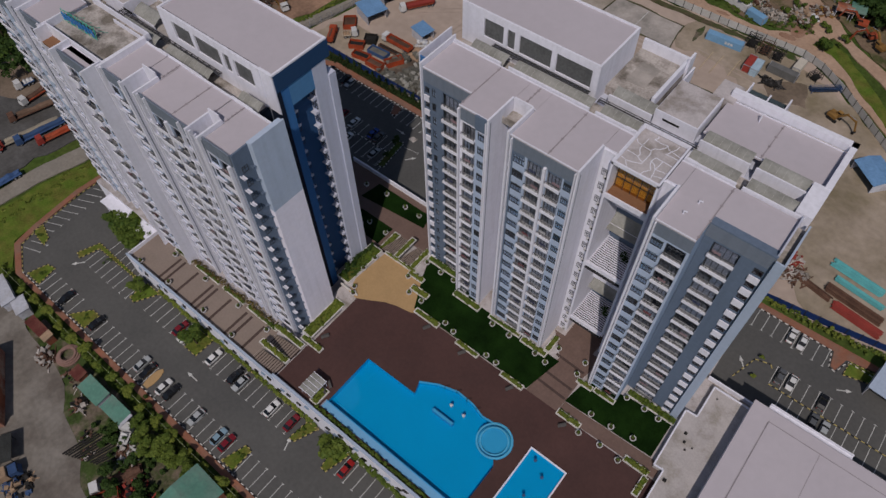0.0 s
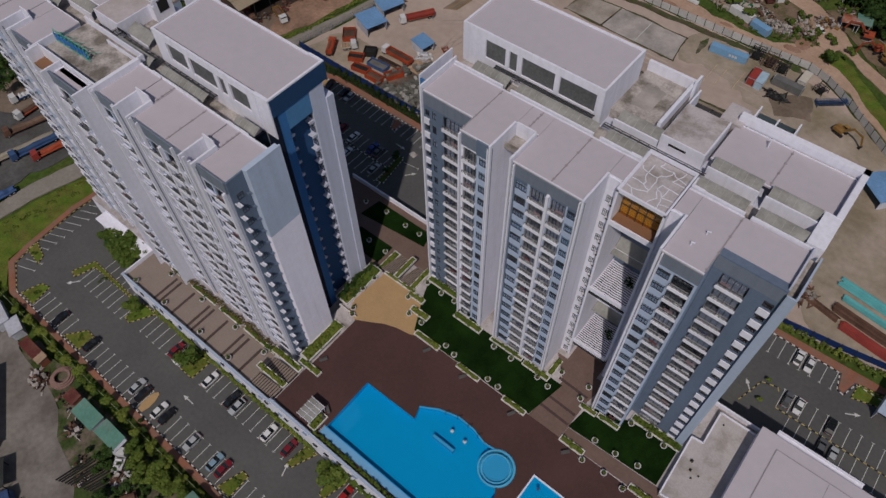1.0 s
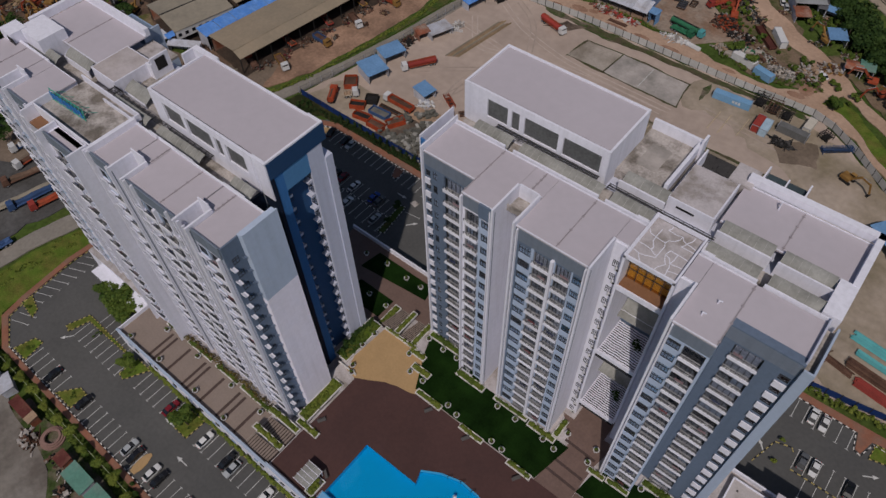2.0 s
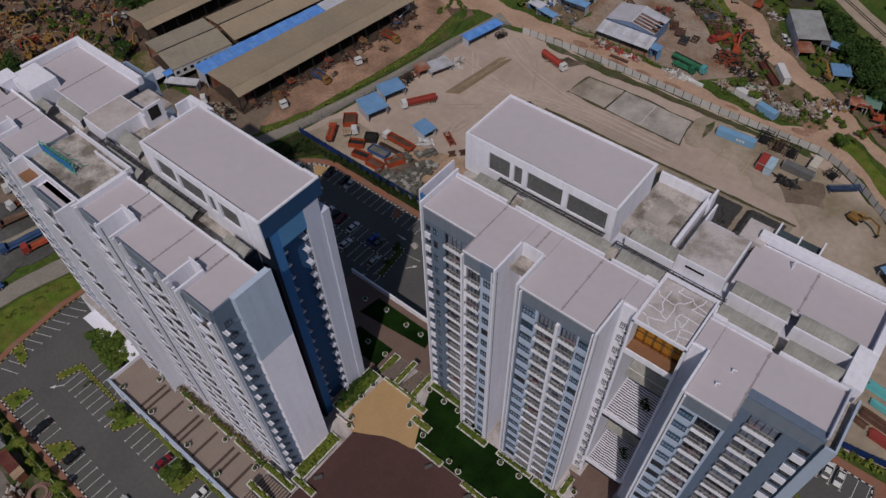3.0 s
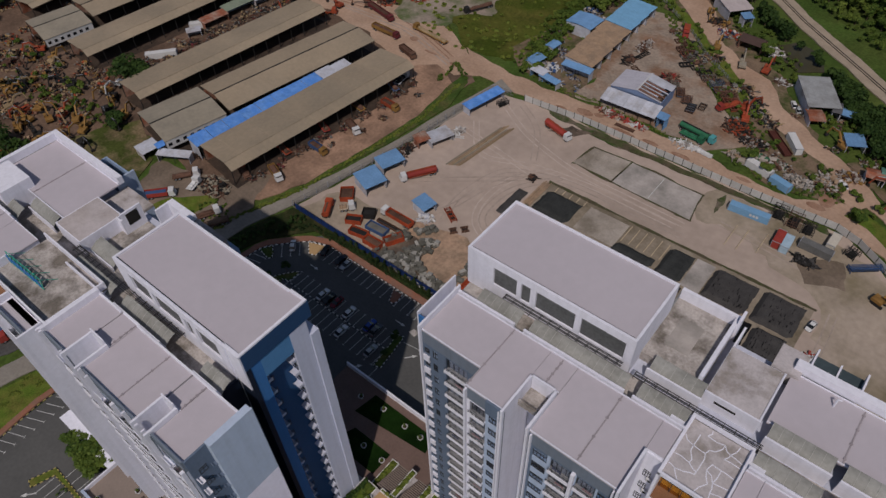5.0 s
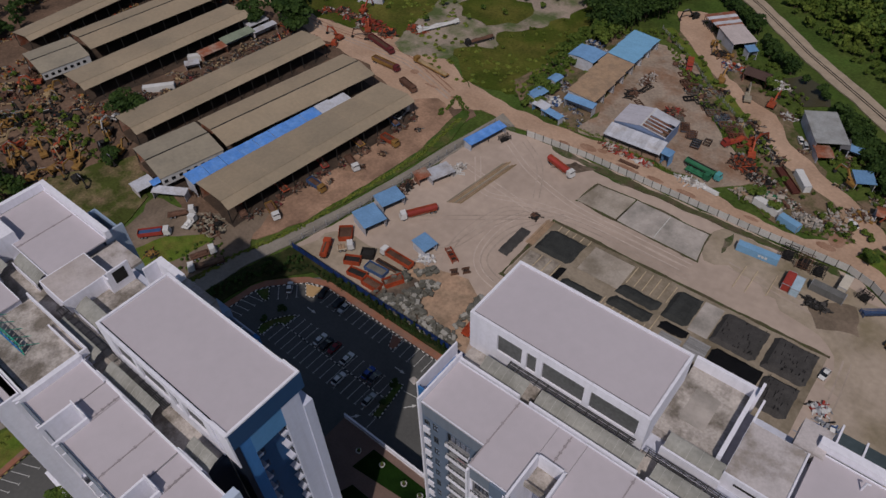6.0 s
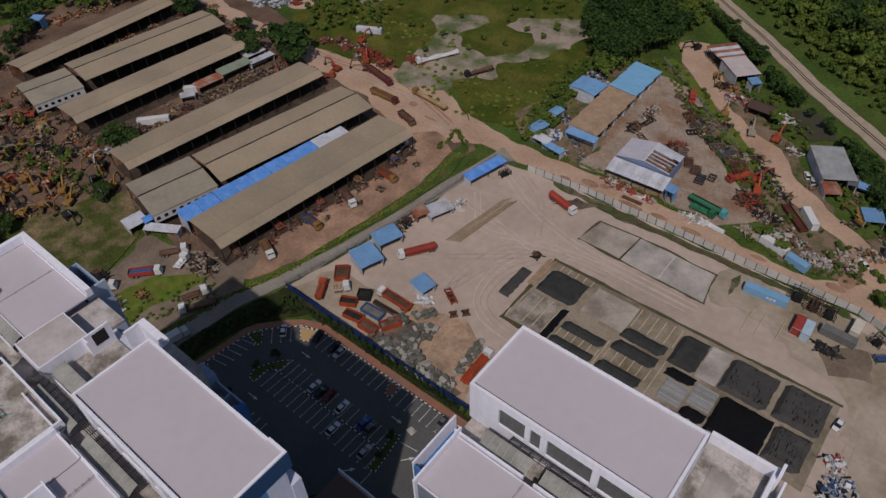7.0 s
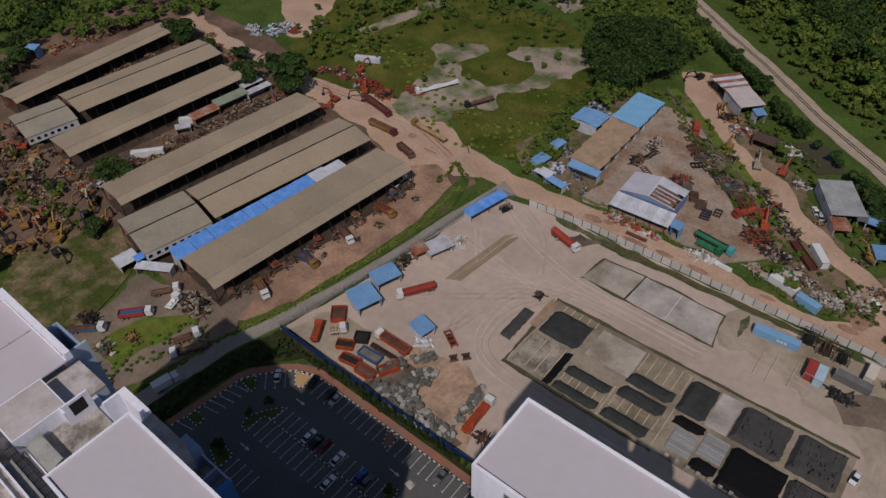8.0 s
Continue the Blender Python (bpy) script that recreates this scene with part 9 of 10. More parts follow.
for i in range(30):
    y = 120 + i * 2.9
    heap(-328 - 0.02 * y + rg.uniform(-4, 4) - (22 if i % 2 else 0), y, 3.0, 2.6, 1.4, MIX, "heap of rusty machine parts on mud", 36, 1150 + i)
for i in range(16):
    heap(rg.uniform(-362, -290), rg.uniform(204, 222), 3.0, 2.4, 1.2, MIX, "heap of machine parts beside the dirt road", 36, 1190 + i)
for i in range(26):
    y = 114 + i * 3.0
    heap(-201.6 + 0.105 * (y - 113) + rg.uniform(-1, 1), y, 1.6, 1.8, 1.6, MIX2, "scrap stored between warehouses", 24, 1220 + i) if i % 3 == 0 else heap(-178.8 + 0.1 * (y - 113) + rg.uniform(-1.5, 1.2), y, 1.8, 1.6, 1.2, MIX2, "scrap stored under the eaves", 24, 1250 + i)
for i, (x, y, a, b, h, mm, lab) in enumerate([
    (-186, 107, 6, 4, 2.2, [RUST, DARKM, WROOF2], "tangle of rusty steel bars"), (-98, 268, 4, 4, 1.6, [DARKM, RUBBLE, RUST], "heap of grey machine parts"),
    
    (-98, 250, 4, 3, 1.4, [RUST, REDM, MUD], "heap of rusty plates"), (-66, 236, 5, 4, 2.4, [RUST, ORANGE, DARKM], "heap of rusty crane sections"), (-58, 232, 5, 3, 2.0, [RUST, CONC, DARKM], "heap of rusty machine parts"),
    (-104, 217.6, 7, 1.6, 1.2, [REDM, RUST, CONC], "row of red machine parts on grass"), (-94, 217, 4, 1.2, 0.8, [WHITEP, CONC, REDM], "row of pale machine parts on grass"), (-76, 217.2, 6, 1.4, 1.2, [WHITEP, SLABG], "bundle of white pipes"),
    (-116, 264, 2, 6, 1.2, [RUST, CONC], "scrap along the shed"), (-116, 252, 2, 4, 0.8, [RUST, DARKM], "scrap along the shed"), (-138, 270, 4, 4, 1.6, [WHITEP, BLUEM, CONC], "clutter of pale machine parts"), (-146, 274, 4, 4, 1.6, [DARKM, CONC, BLUEM], "clutter of dark machine parts"), (-138, 229, 4, 3, 1.6, [BLUEM, WHITEP, CONC], "clutter of blue drums and crates"),
    (-132, 222, 4, 2, 1.4, [WHITEP, CONC, BLUEM], "clutter of pale tanks"), (-60, 222, 4, 2, 1.6, [BROWNR, CONC, SLABC], "stack of concrete blocks"), (-40, 222, 5, 2.4, 1.4, [CONC, SLABC, RUBBLE], "stack of concrete blocks"), (-33, 228, 4, 3, 1.4, [BROWNR, CONC], "stack of timber crates"), (-28, 234, 4, 3, 1.4, [YELLOW, RUST, CONC], "heap of yellow machine parts"),
    (-50, 226, 5, 2.6, 1.4, [RUST, GREENM, CONC], "weedy heap of machine parts"), (-100, 298, 4, 3, 1.6, [YELLOW, RUST, DARKM], "machine parts in front of the workshop"), (-93, 292, 5, 3, 1.4, [ORANGE, BLUEM, CONC], "machine parts in front of the workshop"), (-74, 290, 4, 3, 1.0, [WHITEP, CONC], "pale debris beside the pond"), (-64, 272, 3, 2, 1.0, [WHITEP, CONC, RUST], "pale debris by the excavator"),
    
    (-123, 137.6, 3, 2, 1.0, [WHITEP, PALER, CONC], "white crates beside the shed"),
    (-149, 158, 2, 4, 1.4, [DARKM, RUST, CONC], "clutter along the yard fence"), (-141, 176, 2, 4, 1.2, [CONC, WHITEP], "stack of pallets"), (-91.8, 123.6, 1.5, 1.5, 1.2, [DARKM, RUST], "dark winch drum"), (-107.3, 172.6, 1.2, 1.2, 1.4, [DARKM, RUST], "dark cable drum"), 
    (-27, 190, 4, 2, 1.2, [DARKM, TARP2], "grey machine parts in the yard"), (-12, 150, 4, 6, 0.9, [WHITEP, RAIL, BLUEM, RAIL, DARKM], "stock of white pipes and fittings"), (-15, 158, 2.4, 2, 0.8, [REDM, WHITEP, DARKM, RAIL], "red and white machine parts"), 
    (8, 127, 3, 3, 0.8, [RUST, CONC], "rusty offcuts on stained ground"), (4, 131, 4, 3, 0.6, [REDM, CONC], "red steel plate on stained ground"), 
    (-103, -6, 2, 1.4, 0.7, [RUST, CONC, DARKM], "litter beside the workshop"), (-86, -6, 3, 2, 1.0, [WHITEP, RUST, CONC], "litter beside the workshop"), (-78, -10, 5, 3, 1.2, [RUST, REDM, DARKM], "rusty lorry parts"), (-120, -4, 3, 2, 1.0, [RUST, CONC], "litter beside the sheds"), (-98, -25, 3, 3, 1.6, [BLUEM, BROWNR, DARKM], "parked machine parts"),
    (-190, 88, 2, 1.4, 1.2, [YELLOW, YELLOW, DARKM], "yellow compressor in the weeds"), (-192, 81, 4, 2, 1.0, [RUST, CONC, GREENM], "machine parts in the weeds"), (-183, 74, 4, 2, 1.2, [WHITEP, RUST], "machine parts in the weeds"), (-206, 84, 5, 2, 1.6, [DARKM, RUST, DARKM], "black steel racks"), (-214, 240, 5, 3, 1.4, [ORANGE, RUST], "orange machine parts"), (-232, 232, 6, 4, 1.6, [RUST, REDM, ORANGE], "stack of rusty frames"),
    (-222, 230, 4, 4, 1.6, [ORANGE, RUST, DARKM], "stack of rusty frames"), (-306, 250, 5, 3, 1.4, [BLUEM, WHITEP, CONC], "blue and white drums"), (-309, 244, 5, 3, 1.4, [CYANM, WHITEP, RUST], "turquoise and white machines"), (-299, 248, 4, 3, 1.2, [RUST, ORANGE], "rusty machine parts")]):
    heap(x, y, a, b, h, mm, lab, int(16 + 4.5 * a * b), 1300 + i, 0.5, 1.25)
for i in range(34):
    q = i / 33
    heap(-381 + 10 * q + rg.uniform(-3, 3), 140 + 62 * q, rg.uniform(1.6, 3.2), rg.uniform(1.6, 2.8), rg.uniform(0.8, 2.2), MIX, "row of old machine parts behind the depot", 26, 2600 + i, 0.5, 1.1)
for i, (x, y) in enumerate([(-268, 204), (-264, 208), (-258, 205), (-250, 205), (-244, 207), (-238, 206)]):
    heap(x, y, 2.8, 2.4, 2.0, [ORANGE, RUST, YELLOW, ORANGE, DARKM], "orange machine parts at the warehouse ends", 40, 2700 + i, 0.5, 1.2)
for i, (x, y) in enumerate([(-312, 236), (-306, 240), (-303, 246), (-318, 238)]):
    heap(x, y, 4, 3, 1.6, [BLUEM, WHITEP, CONC, RAIL, PALER], "blue and white drums beside the dirt road", 50, 2710 + i, 0.3, 1.3)
for i, (x, y) in enumerate([(-258, 229), (-252, 233), (-246, 231), (-240, 234), (-236, 230)]):
    heap(x, y, 3.6, 3, 1.8, [RUST, ORANGE, REDM, DARKM, RUST, CONC], "stack of rusty frames beside the dirt road", 50, 2720 + i, 0.5, 1.3)
rg = random.Random(91)
SCR = [RUST, DARKM, RUBBLE, RUST, DARKM, RUBBLE, RUST, TANM]
for i in range(14):
    u, v = rg.random(), rg.uniform(-1, 1)
    x, y = -110 + 52 * u + 7 * v, 290 - 54 * u + 7 * v
    heap(x, y, rg.uniform(1.6, 3.4), rg.uniform(1.4, 2.8), rg.uniform(0.6, 2.0), SCR, "heap of rusty machine parts in the scrapyard", 34, 2000 + i, 0.75, 1.5)
for i in range(40):
    x, y = rg.uniform(-58, -20), rg.uniform(220, 262)
    if abs(y - (242 - (x + 45) * 0.68)) < 6.5:
        continue
    heap(x, y, rg.uniform(1.2, 2.8), rg.uniform(1.0, 2.2), rg.uniform(0.5, 1.4), [CONC, RUST, MUD, BROWNR, DARKM, RUBBLE, RUST], "clutter of pale and rusty parts among weeds", 22, 2100 + i, 0.3, 0.8)
for i in range(60):
    y = 122 + rg.random() * 80
    heap(-266 + 0.09 * (y - 120) + rg.uniform(-7, 7), y, rg.uniform(1.4, 3.2), rg.uniform(1.2, 2.6), rg.uniform(0.6, 1.6), [RUST, DARKM, MUD, DARKM, RUST, RUBBLE, TANM], "rusty scrap between the warehouses", 26, 2400 + i, 0.55, 1.1)
for i in range(40):
    y = 118 + rg.random() * 80
    heap(-229 + 0.13 * (y - 120) + rg.uniform(-3, 3) - (68 if i % 2 else 0), y, rg.uniform(1.0, 2.2), rg.uniform(1.0, 2.0), rg.uniform(0.6, 1.4), [DARKM, RUST, RUBBLE, DARKM], "dark clutter stored under the eaves", 20, 2480 + i, 0.4)
for i in range(46):
    heap(rg.uniform(-352, -252), rg.uniform(74, 118), rg.uniform(1.4, 3.4), rg.uniform(1.2, 2.6), rg.uniform(0.5, 1.5), MIX, "heap of machine parts in the depot", 26, 2540 + i, 0.5, 1.1) if i % 3 else heap(rg.uniform(-356, -300), rg.uniform(206, 216), rg.uniform(1.4, 2.6), rg.uniform(1.2, 2.4), 1.0, MIX, "heap of machine parts beside the road", 22, 2600 + i, 0.4)
for i in range(6):
    y = 112 + rg.random() * 84
    heap(-171.5 + (y - 112) * 0.1 + rg.uniform(-3.5, 0), y, rg.uniform(0.8, 1.8), rg.uniform(0.8, 1.6), rg.uniform(0.4, 1.0), SCR, "rusty oddments along the warehouse apron", 18, 2250 + i, 0.4, 0.8)
for i in range(30):
    a = rg.random()
    heap(-120 - 30 * a + rg.uniform(-2, 2), 221 + 34 * a + rg.uniform(-2, 2), rg.uniform(0.8, 1.6), rg.uniform(0.8, 1.6), rg.uniform(0.4, 1.2), [RUBBLE, BLUEM, CONC, RAIL, DARKM, RUST], "clutter beside the blue-roofed sheds", 12, 2300 + i, 0.3, 0.7)
for i in range(40):
    x, y = rg.uniform(-118, -50), rg.uniform(-30, -3)
    if y < -5 - max(0, x + 114) * 0.42 + 1.5:
        continue
    heap(x, y, rg.uniform(1.0, 2.4), rg.uniform(1.0, 2.0), rg.uniform(0.4, 1.1), [DARKM, RUST, MUD, CONC, DARKM], "litter and old parts between the sheds", 16, 2350 + i, 0.15, 0.7)
stack = thing("steel_stack", "stack of dark steel beams on the ground", "steel beams", pose(-97, -15, 0), group="steel stacks")
for i in range(14):
    part("beam", Shape().beam((i * 0.7, i * 0.3, 0.3 + 0.1 * (i % 3)), (1.6 + i * 0.72, 7.4 + i * 0.1, 0.3 + 0.1 * (i % 3)), 0.28, 0.3), DARKM, stack)
ring_ = [radians(a) for a in range(0, 360, 15)]
s = Shape()
for r, z in ((2.6, 0.3), (2.2, 0.6), (1.8, 0.9)):
    for i in range(24):
        a, b = ring_[i], ring_[(i + 1) % 24]
        s.beam((r * math.cos(a), r * math.sin(a), z), (r * math.cos(b), r * math.sin(b), z), 0.5, 0.4)
solid("cable_coil", s, [mat("coil_pink", (0.24, 0.15, 0.13), 0.9, 0.2)], "large coil of faded pink hose", "coil", m=pose(-116.4, -0.6, 0))
solid("pond", Shape().prism(ragged([(-76, 290), (-62, 282), (-54, 288), (-60, 300), (-70, 302)], 3, 1.0, 41), -0.2, 0.1), mat("pond_water", (0.06, 0.055, 0.035), 0.15, 0.1), "murky green-brown pond", "pond", kind="structure")

def skip(x, y, a, w, d, h, paint, label, fill=None):
    """An open steel skip with sloping ends, ribs and a dirty inside."""
    t = thing("skip", label, "skip", pose(x, y, 0.05, 0, 0, a), group="skips")
    s = Shape()
    for q in (-w / 2, w / 2 - 0.12):
        s.box(q, q + 0.12, -d / 2, d / 2, 0.1, h)
    s.box(-w / 2 + 0.12, w / 2 - 0.12, -d / 2, -d / 2 + 0.12, 0.1, h).box(-w / 2 + 0.12, w / 2 - 0.12, d / 2 - 0.12, d / 2, 0.1, h).box(-w / 2, w / 2, -d / 2, d / 2, 0, 0.1)
    part("shell", s, paint, t)
    for k in range(max(2, int(d / 1.2))):
        yy = -d / 2 + 0.3 + k * (d - 0.6) / max(1, int(d / 1.2) - 1)
        for q in (-w / 2 - 0.08, w / 2):
            part("rib", Shape().box(q, q + 0.08, yy - 0.06, yy + 0.06, 0.1, h - 0.05), paint, t)
    part("load", Shape().chamfer(-w / 2 + 0.12, w / 2 - 0.12, -d / 2 + 0.12, d / 2 - 0.12, 0.1, h * 0.7, 0.3), fill or DARKM, t)
    return t


ORED = mat("orange_red_paint", (0.36, 0.062, 0.026), 0.6, 0.2, 0.4, 3, col2=(0.22, 0.05, 0.026), patch=0.3, rnd=0.12)
skip(-149.0, 130.2, 40, 4.2, 5.2, 1.9, ORED, "rusty red skip in the yard corner", RUST)
skip(-139.4, 123.4, -62, 2.8, 5.0, 1.8, ORED, "orange-red skip with a dark inside")
skip(-134.6, 120.4, -80, 2.6, 6.0, 1.6, ORED, "orange-red skip with a dark inside")
skip(-128.4, 120.0, -88, 2.8, 6.0, 1.8, ORED, "orange-red skip with a rusty load", RUST)
skip(-124.4, 124.6, -28, 2.8, 6.0, 1.8, ORED, "orange-red skip with a rusty load", RUST)
skip(-131.4, 125.0, -86, 3.0, 7.0, 1.4, BLUEM, "blue skip with grey rubble", RUBBLE)
skip(-137.4, 128.0, -60, 3.0, 4.0, 2.2, DARKM, "black steel hopper among the skips")
skip(-128.0, 128.4, -88, 1.4, 12.0, 0.8, RUST, "long rusty trough in front of the lorry")
lorry(-147.0, 118.6, 32, ORED, RUST, "orange-red mixer lorry in the yard corner", ORED, 7.5, "tank")
lorry(-146.6, 124.0, -42, mat("beige_paint", (0.42, 0.36, 0.29), 0.6, 0.15), BROWNR, "beige pick-up lorry among the skips", WHITEP, 5.4, "flat")
lorry(-123.4, 131.8, 90, ORED, RUST, "orange-red lorry with a white cab", WHITEP, 12.0, "tipper")
lorry(-96.2, 121.8, 2, ORED, ORED, "red crane lorry with a folded lattice boom", WHITEP, 12.5, "flat")
for k in range(4):
    solid("crane_boom", Shape().tube((-0.9 + 0.55 * k, 0.2, 2.1 + 0.2 * (k % 2)), (-0.9 + 0.55 * k, 9.6, 2.2 + 0.2 * (k % 2)), 0.16, n=6), ORED, "red steel boom tube lying on a lorry", "crane boom", group="boom tubes", m=pose(-96.2, 121.8, 0.04, 0, 0, 2))


def block_row(line, n, seed, label, layers=2):
    """Broken concrete blocks dumped in a rough row."""
    rg = random.Random(seed)
    s = Shape()
    for k in range(n):
        u = rg.random() * (len(line) - 1)
        i = min(len(line) - 2, int(u))
        p = Vector(line[i]).lerp(Vector(line[i + 1]), u - i)
        z = 0.0 if k < n * 0.6 else 0.7 * rg.random() + 0.3
        e = (rg.uniform(0.5, 1.0), rg.uniform(0.4, 0.7), rg.uniform(0.5, 0.9))
        s.chamfer(-e[0], e[0], -e[1], e[1], 0, e[2], 0.08, 0 if rg.random() < 0.75 else 1, pose(p.x + rg.uniform(-0.9, 0.9), p.y + rg.uniform(-0.9, 0.9), z, rg.uniform(-14, 14), rg.uniform(-14, 14), rg.uniform(0, 360)))
    return solid("rubble_row", s, [mat("broken_concrete", (0.145, 0.14, 0.125), 0.95, 0.3, 0.5, 3, col2=(0.07, 0.07, 0.06), patch=0.3), mat("pale_broken_concrete", (0.30, 0.29, 0.27), 0.95, 0.2, 0.5, 3)], label, "rubble", group="rubble rows", kind="stuff", m=pose(0, 0, 0.05))


block_row([(-124, 119.6), (-116.6, 119.9), (-109.6, 120.2), (-98.4, 119.2)], 90, 1, "row of broken grey concrete blocks behind the hedge")
block_row([(-118.6, 122.4), (-116.8, 130.0), (-113.4, 130.6)], 46, 2, "broken grey concrete blocks beside the clay")
block_row([(-116.0, 123.0), (-113.6, 128.6)], 26, 4, "broken grey concrete blocks beside the clay")
block_row([(-99.4, 121.0), (-100.6, 135.4)], 40, 3, "low wall of dumped grey concrete blocks")
block_row([(-124.6, 118.0), (-113.9, 117.4), (-105.0, 117.4), (-98.0, 118.2)], 120, 6, "litter of small broken blocks behind the hoarding")
block_row([(-125.6, 121.6), (-124.8, 126.4), (-121.4, 128.6)], 34, 7, "broken grey concrete blocks beside the skips")
block_row([(-119.4, 120.6), (-114.6, 122.0), (-111.0, 121.4)], 40, 8, "broken grey concrete blocks beside the clay")
block_row([(-121.4, 131.0), (-117.6, 136.0)], 20, 5, "broken grey concrete blocks beside the skips")


def frame_stack(x, y, a, w, d, n, mats, label, seed):
    """Welded steel frames stacked loosely, all lying nearly one way."""
    rg = random.Random(seed)
    t = thing("frame_stack", label, "steel frames", pose(x, y, 0.05, 0, 0, a), group="steel frame stacks")
    for k in range(n):
        m = pose(rg.uniform(-0.4, 0.4), rg.uniform(-0.4, 0.4), 0.05 + k * 0.34, rg.uniform(-2, 2), rg.uniform(-2, 2), rg.uniform(-7, 7))
        s = Shape()
        for q in (-w / 2, w / 2):
            s.box(q - 0.11, q + 0.11, -d / 2, d / 2, 0, 0.24, 0, m)
        for j in range(max(3, int(d / 1.0))):
            yy = -d / 2 + 0.1 + j * (d - 0.2) / (max(3, int(d / 1.0)) - 1)
            s.box(-w / 2, w / 2, yy - 0.1, yy + 0.1, 0.02, 0.2, 0, m)
        part("steel_frame", s, mats[rg.randrange(len(mats))], t)
    return t


FADED = [RUST, mat("faded_red_steel", (0.17, 0.060, 0.042), 0.8, 0.3, 0.5, 3, rnd=0.25), mat("faded_blue_steel", (0.075, 0.088, 0.115), 0.8, 0.3, 0.5, 3, rnd=0.25), mat("weathered_steel", (0.13, 0.115, 0.10), 0.85, 0.3, 0.5, 3, rnd=0.25), DARKM]
FR = FADED[1]
for i, (x, y, a, w, d, n, mm, lab) in enumerate([
    (-98.7, 248.0, 40, 2.6, 4.0, 3, FADED, "stack of rusty steel frames"), (-94.4, 246.0, 34, 2.6, 4.0, 4, FADED, "stack of rusty steel frames"), (-90.4, 243.2, 26, 2.6, 4.4, 4, FADED, "stack of rusty steel frames"), (-86.8, 240.4, 14, 2.8, 4.2, 4, [FADED[2], RUST, DARKM], "stack of dull blue steel frames"), (-83.6, 236.8, 4, 2.8, 4.2, 4, [FADED[2], RUST, DARKM], "stack of dull blue steel frames"), (-80.8, 240.0, 8, 2.2, 3.6, 3, [RUST, DARKM], "stack of rusty steel frames"),
    (-97.0, 261.8, -48, 2.4, 5.4, 3, [FADED[3], DARKM], "stack of grey steel sections"), (-92.8, 262.6, -48, 2.4, 5.0, 3, [FADED[3], DARKM], "stack of grey steel sections"), (-89.0, 260.2, -50, 2.6, 5.0, 3, FADED, "stack of rusty steel frames"), (-86.0, 257.8, -50, 2.6, 5.4, 4, [FADED[3], RUST], "stack of weathered steel frames"), (-82.6, 256.0, -50, 2.6, 5.4, 4, [FADED[2], FADED[3]], "stack of dull blue steel frames"), (-79.4, 253.6, -52, 2.6, 5.2, 4, [FADED[2], FADED[3], RUST], "stack of dull blue steel frames"),
    (-76.2, 251.4, -50, 2.8, 5.2, 5, [FR, RUST], "stack of faded red steel frames"), (-73.6, 248.2, -52, 2.8, 5.4, 5, [FR, RUST], "stack of faded red steel frames"), (-70.6, 246.4, -50, 2.6, 5.0, 4, [FR, ORANGE], "stack of faded red steel frames"), (-102.4, 271.4, -40, 2.6, 6.4, 3, [FR, RUST], "stack of faded red steel frames"), (-99.4, 268.6, -44, 2.8, 5.6, 4, [FR, RUST], "stack of faded red steel frames"), (-96.6, 266.6, -44, 2.6, 4.8, 4, [RUST, FADED[3]], "stack of rusty steel frames"),
    (-105.4, 276.6, -42, 2.6, 6.0, 2, [RUST, FADED[3]], "stack of rusty steel frames"), (-66.4, 240.6, -46, 2.4, 5.0, 3, [RUST, FR], "stack of rusty steel frames"), (-63.6, 237.0, -46, 2.4, 5.0, 3, [RUST, DARKM], "stack of rusty steel frames"), (-113.4, 258.0, -10, 1.8, 6.0, 2, [RUST, DARKM], "stack of rusty steel frames"), (-110.4, 247.4, 60, 2.0, 5.0, 2, [RUST, MUD], "stack of rusty steel frames")]):
    frame_stack(x, y, a, w, d, n, mm, lab, 3000 + i)
solid("rusty_trailer", Shape().box(-1.3, 1.3, -6.6, 6.6, 0.5, 0.9).box(-1.3, -1.2, -6.6, 6.6, 0.9, 1.5).box(1.2, 1.3, -6.6, 6.6, 0.9, 1.5).box(-1.0, 1.0, -5.0, -4.0, 0.0, 0.5).box(-1.0, 1.0, 4.0, 5.0, 0.0, 0.5), mat("maroon_rust", (0.085, 0.030, 0.024), 0.85, 0.25, 0.4, 2), "long maroon-rusty empty trailer bed on the scrap bank", "trailer", m=pose(-51.8, 236.4, 0.05, 0, 0, 45))
for i, (x, y, a) in enumerate([(-58.4, 223.2, 8), (-55.6, 224.4, 8), (-52.6, 225.2, 10), (-58.0, 220.4, 4), (-55.4, 222.0, 6), (-50.4, 226.8, 12)]):
    solid("concrete_block", Shape().chamfer(-1.25, 1.25, -0.95, 0.95, 0, 1.3, 0.08), SLABC, "large tan concrete block on the scrap bank", "concrete block", group="concrete blocks", m=pose(x, y, 0.05, 0, 0, a))
bank_wall = [(-129.5, 303.8), (-119.3, 295.4), (-105.2, 284.2), (-93.6, 272.2), (-84.0, 265.0), (-76.0, 258.4)]
solid("bank_grass", Shape().prism(ragged(ribbon([(x + 1.6, y + 1.8) for x, y in bank_wall] + [(-70.0, 253.6), (-62.0, 247.0)], 4.2), 2.0, 0.8, 51), -0.1, 0.075), GRASS, "grassy strip beside the scrapyard wall", "verge", kind="structure")

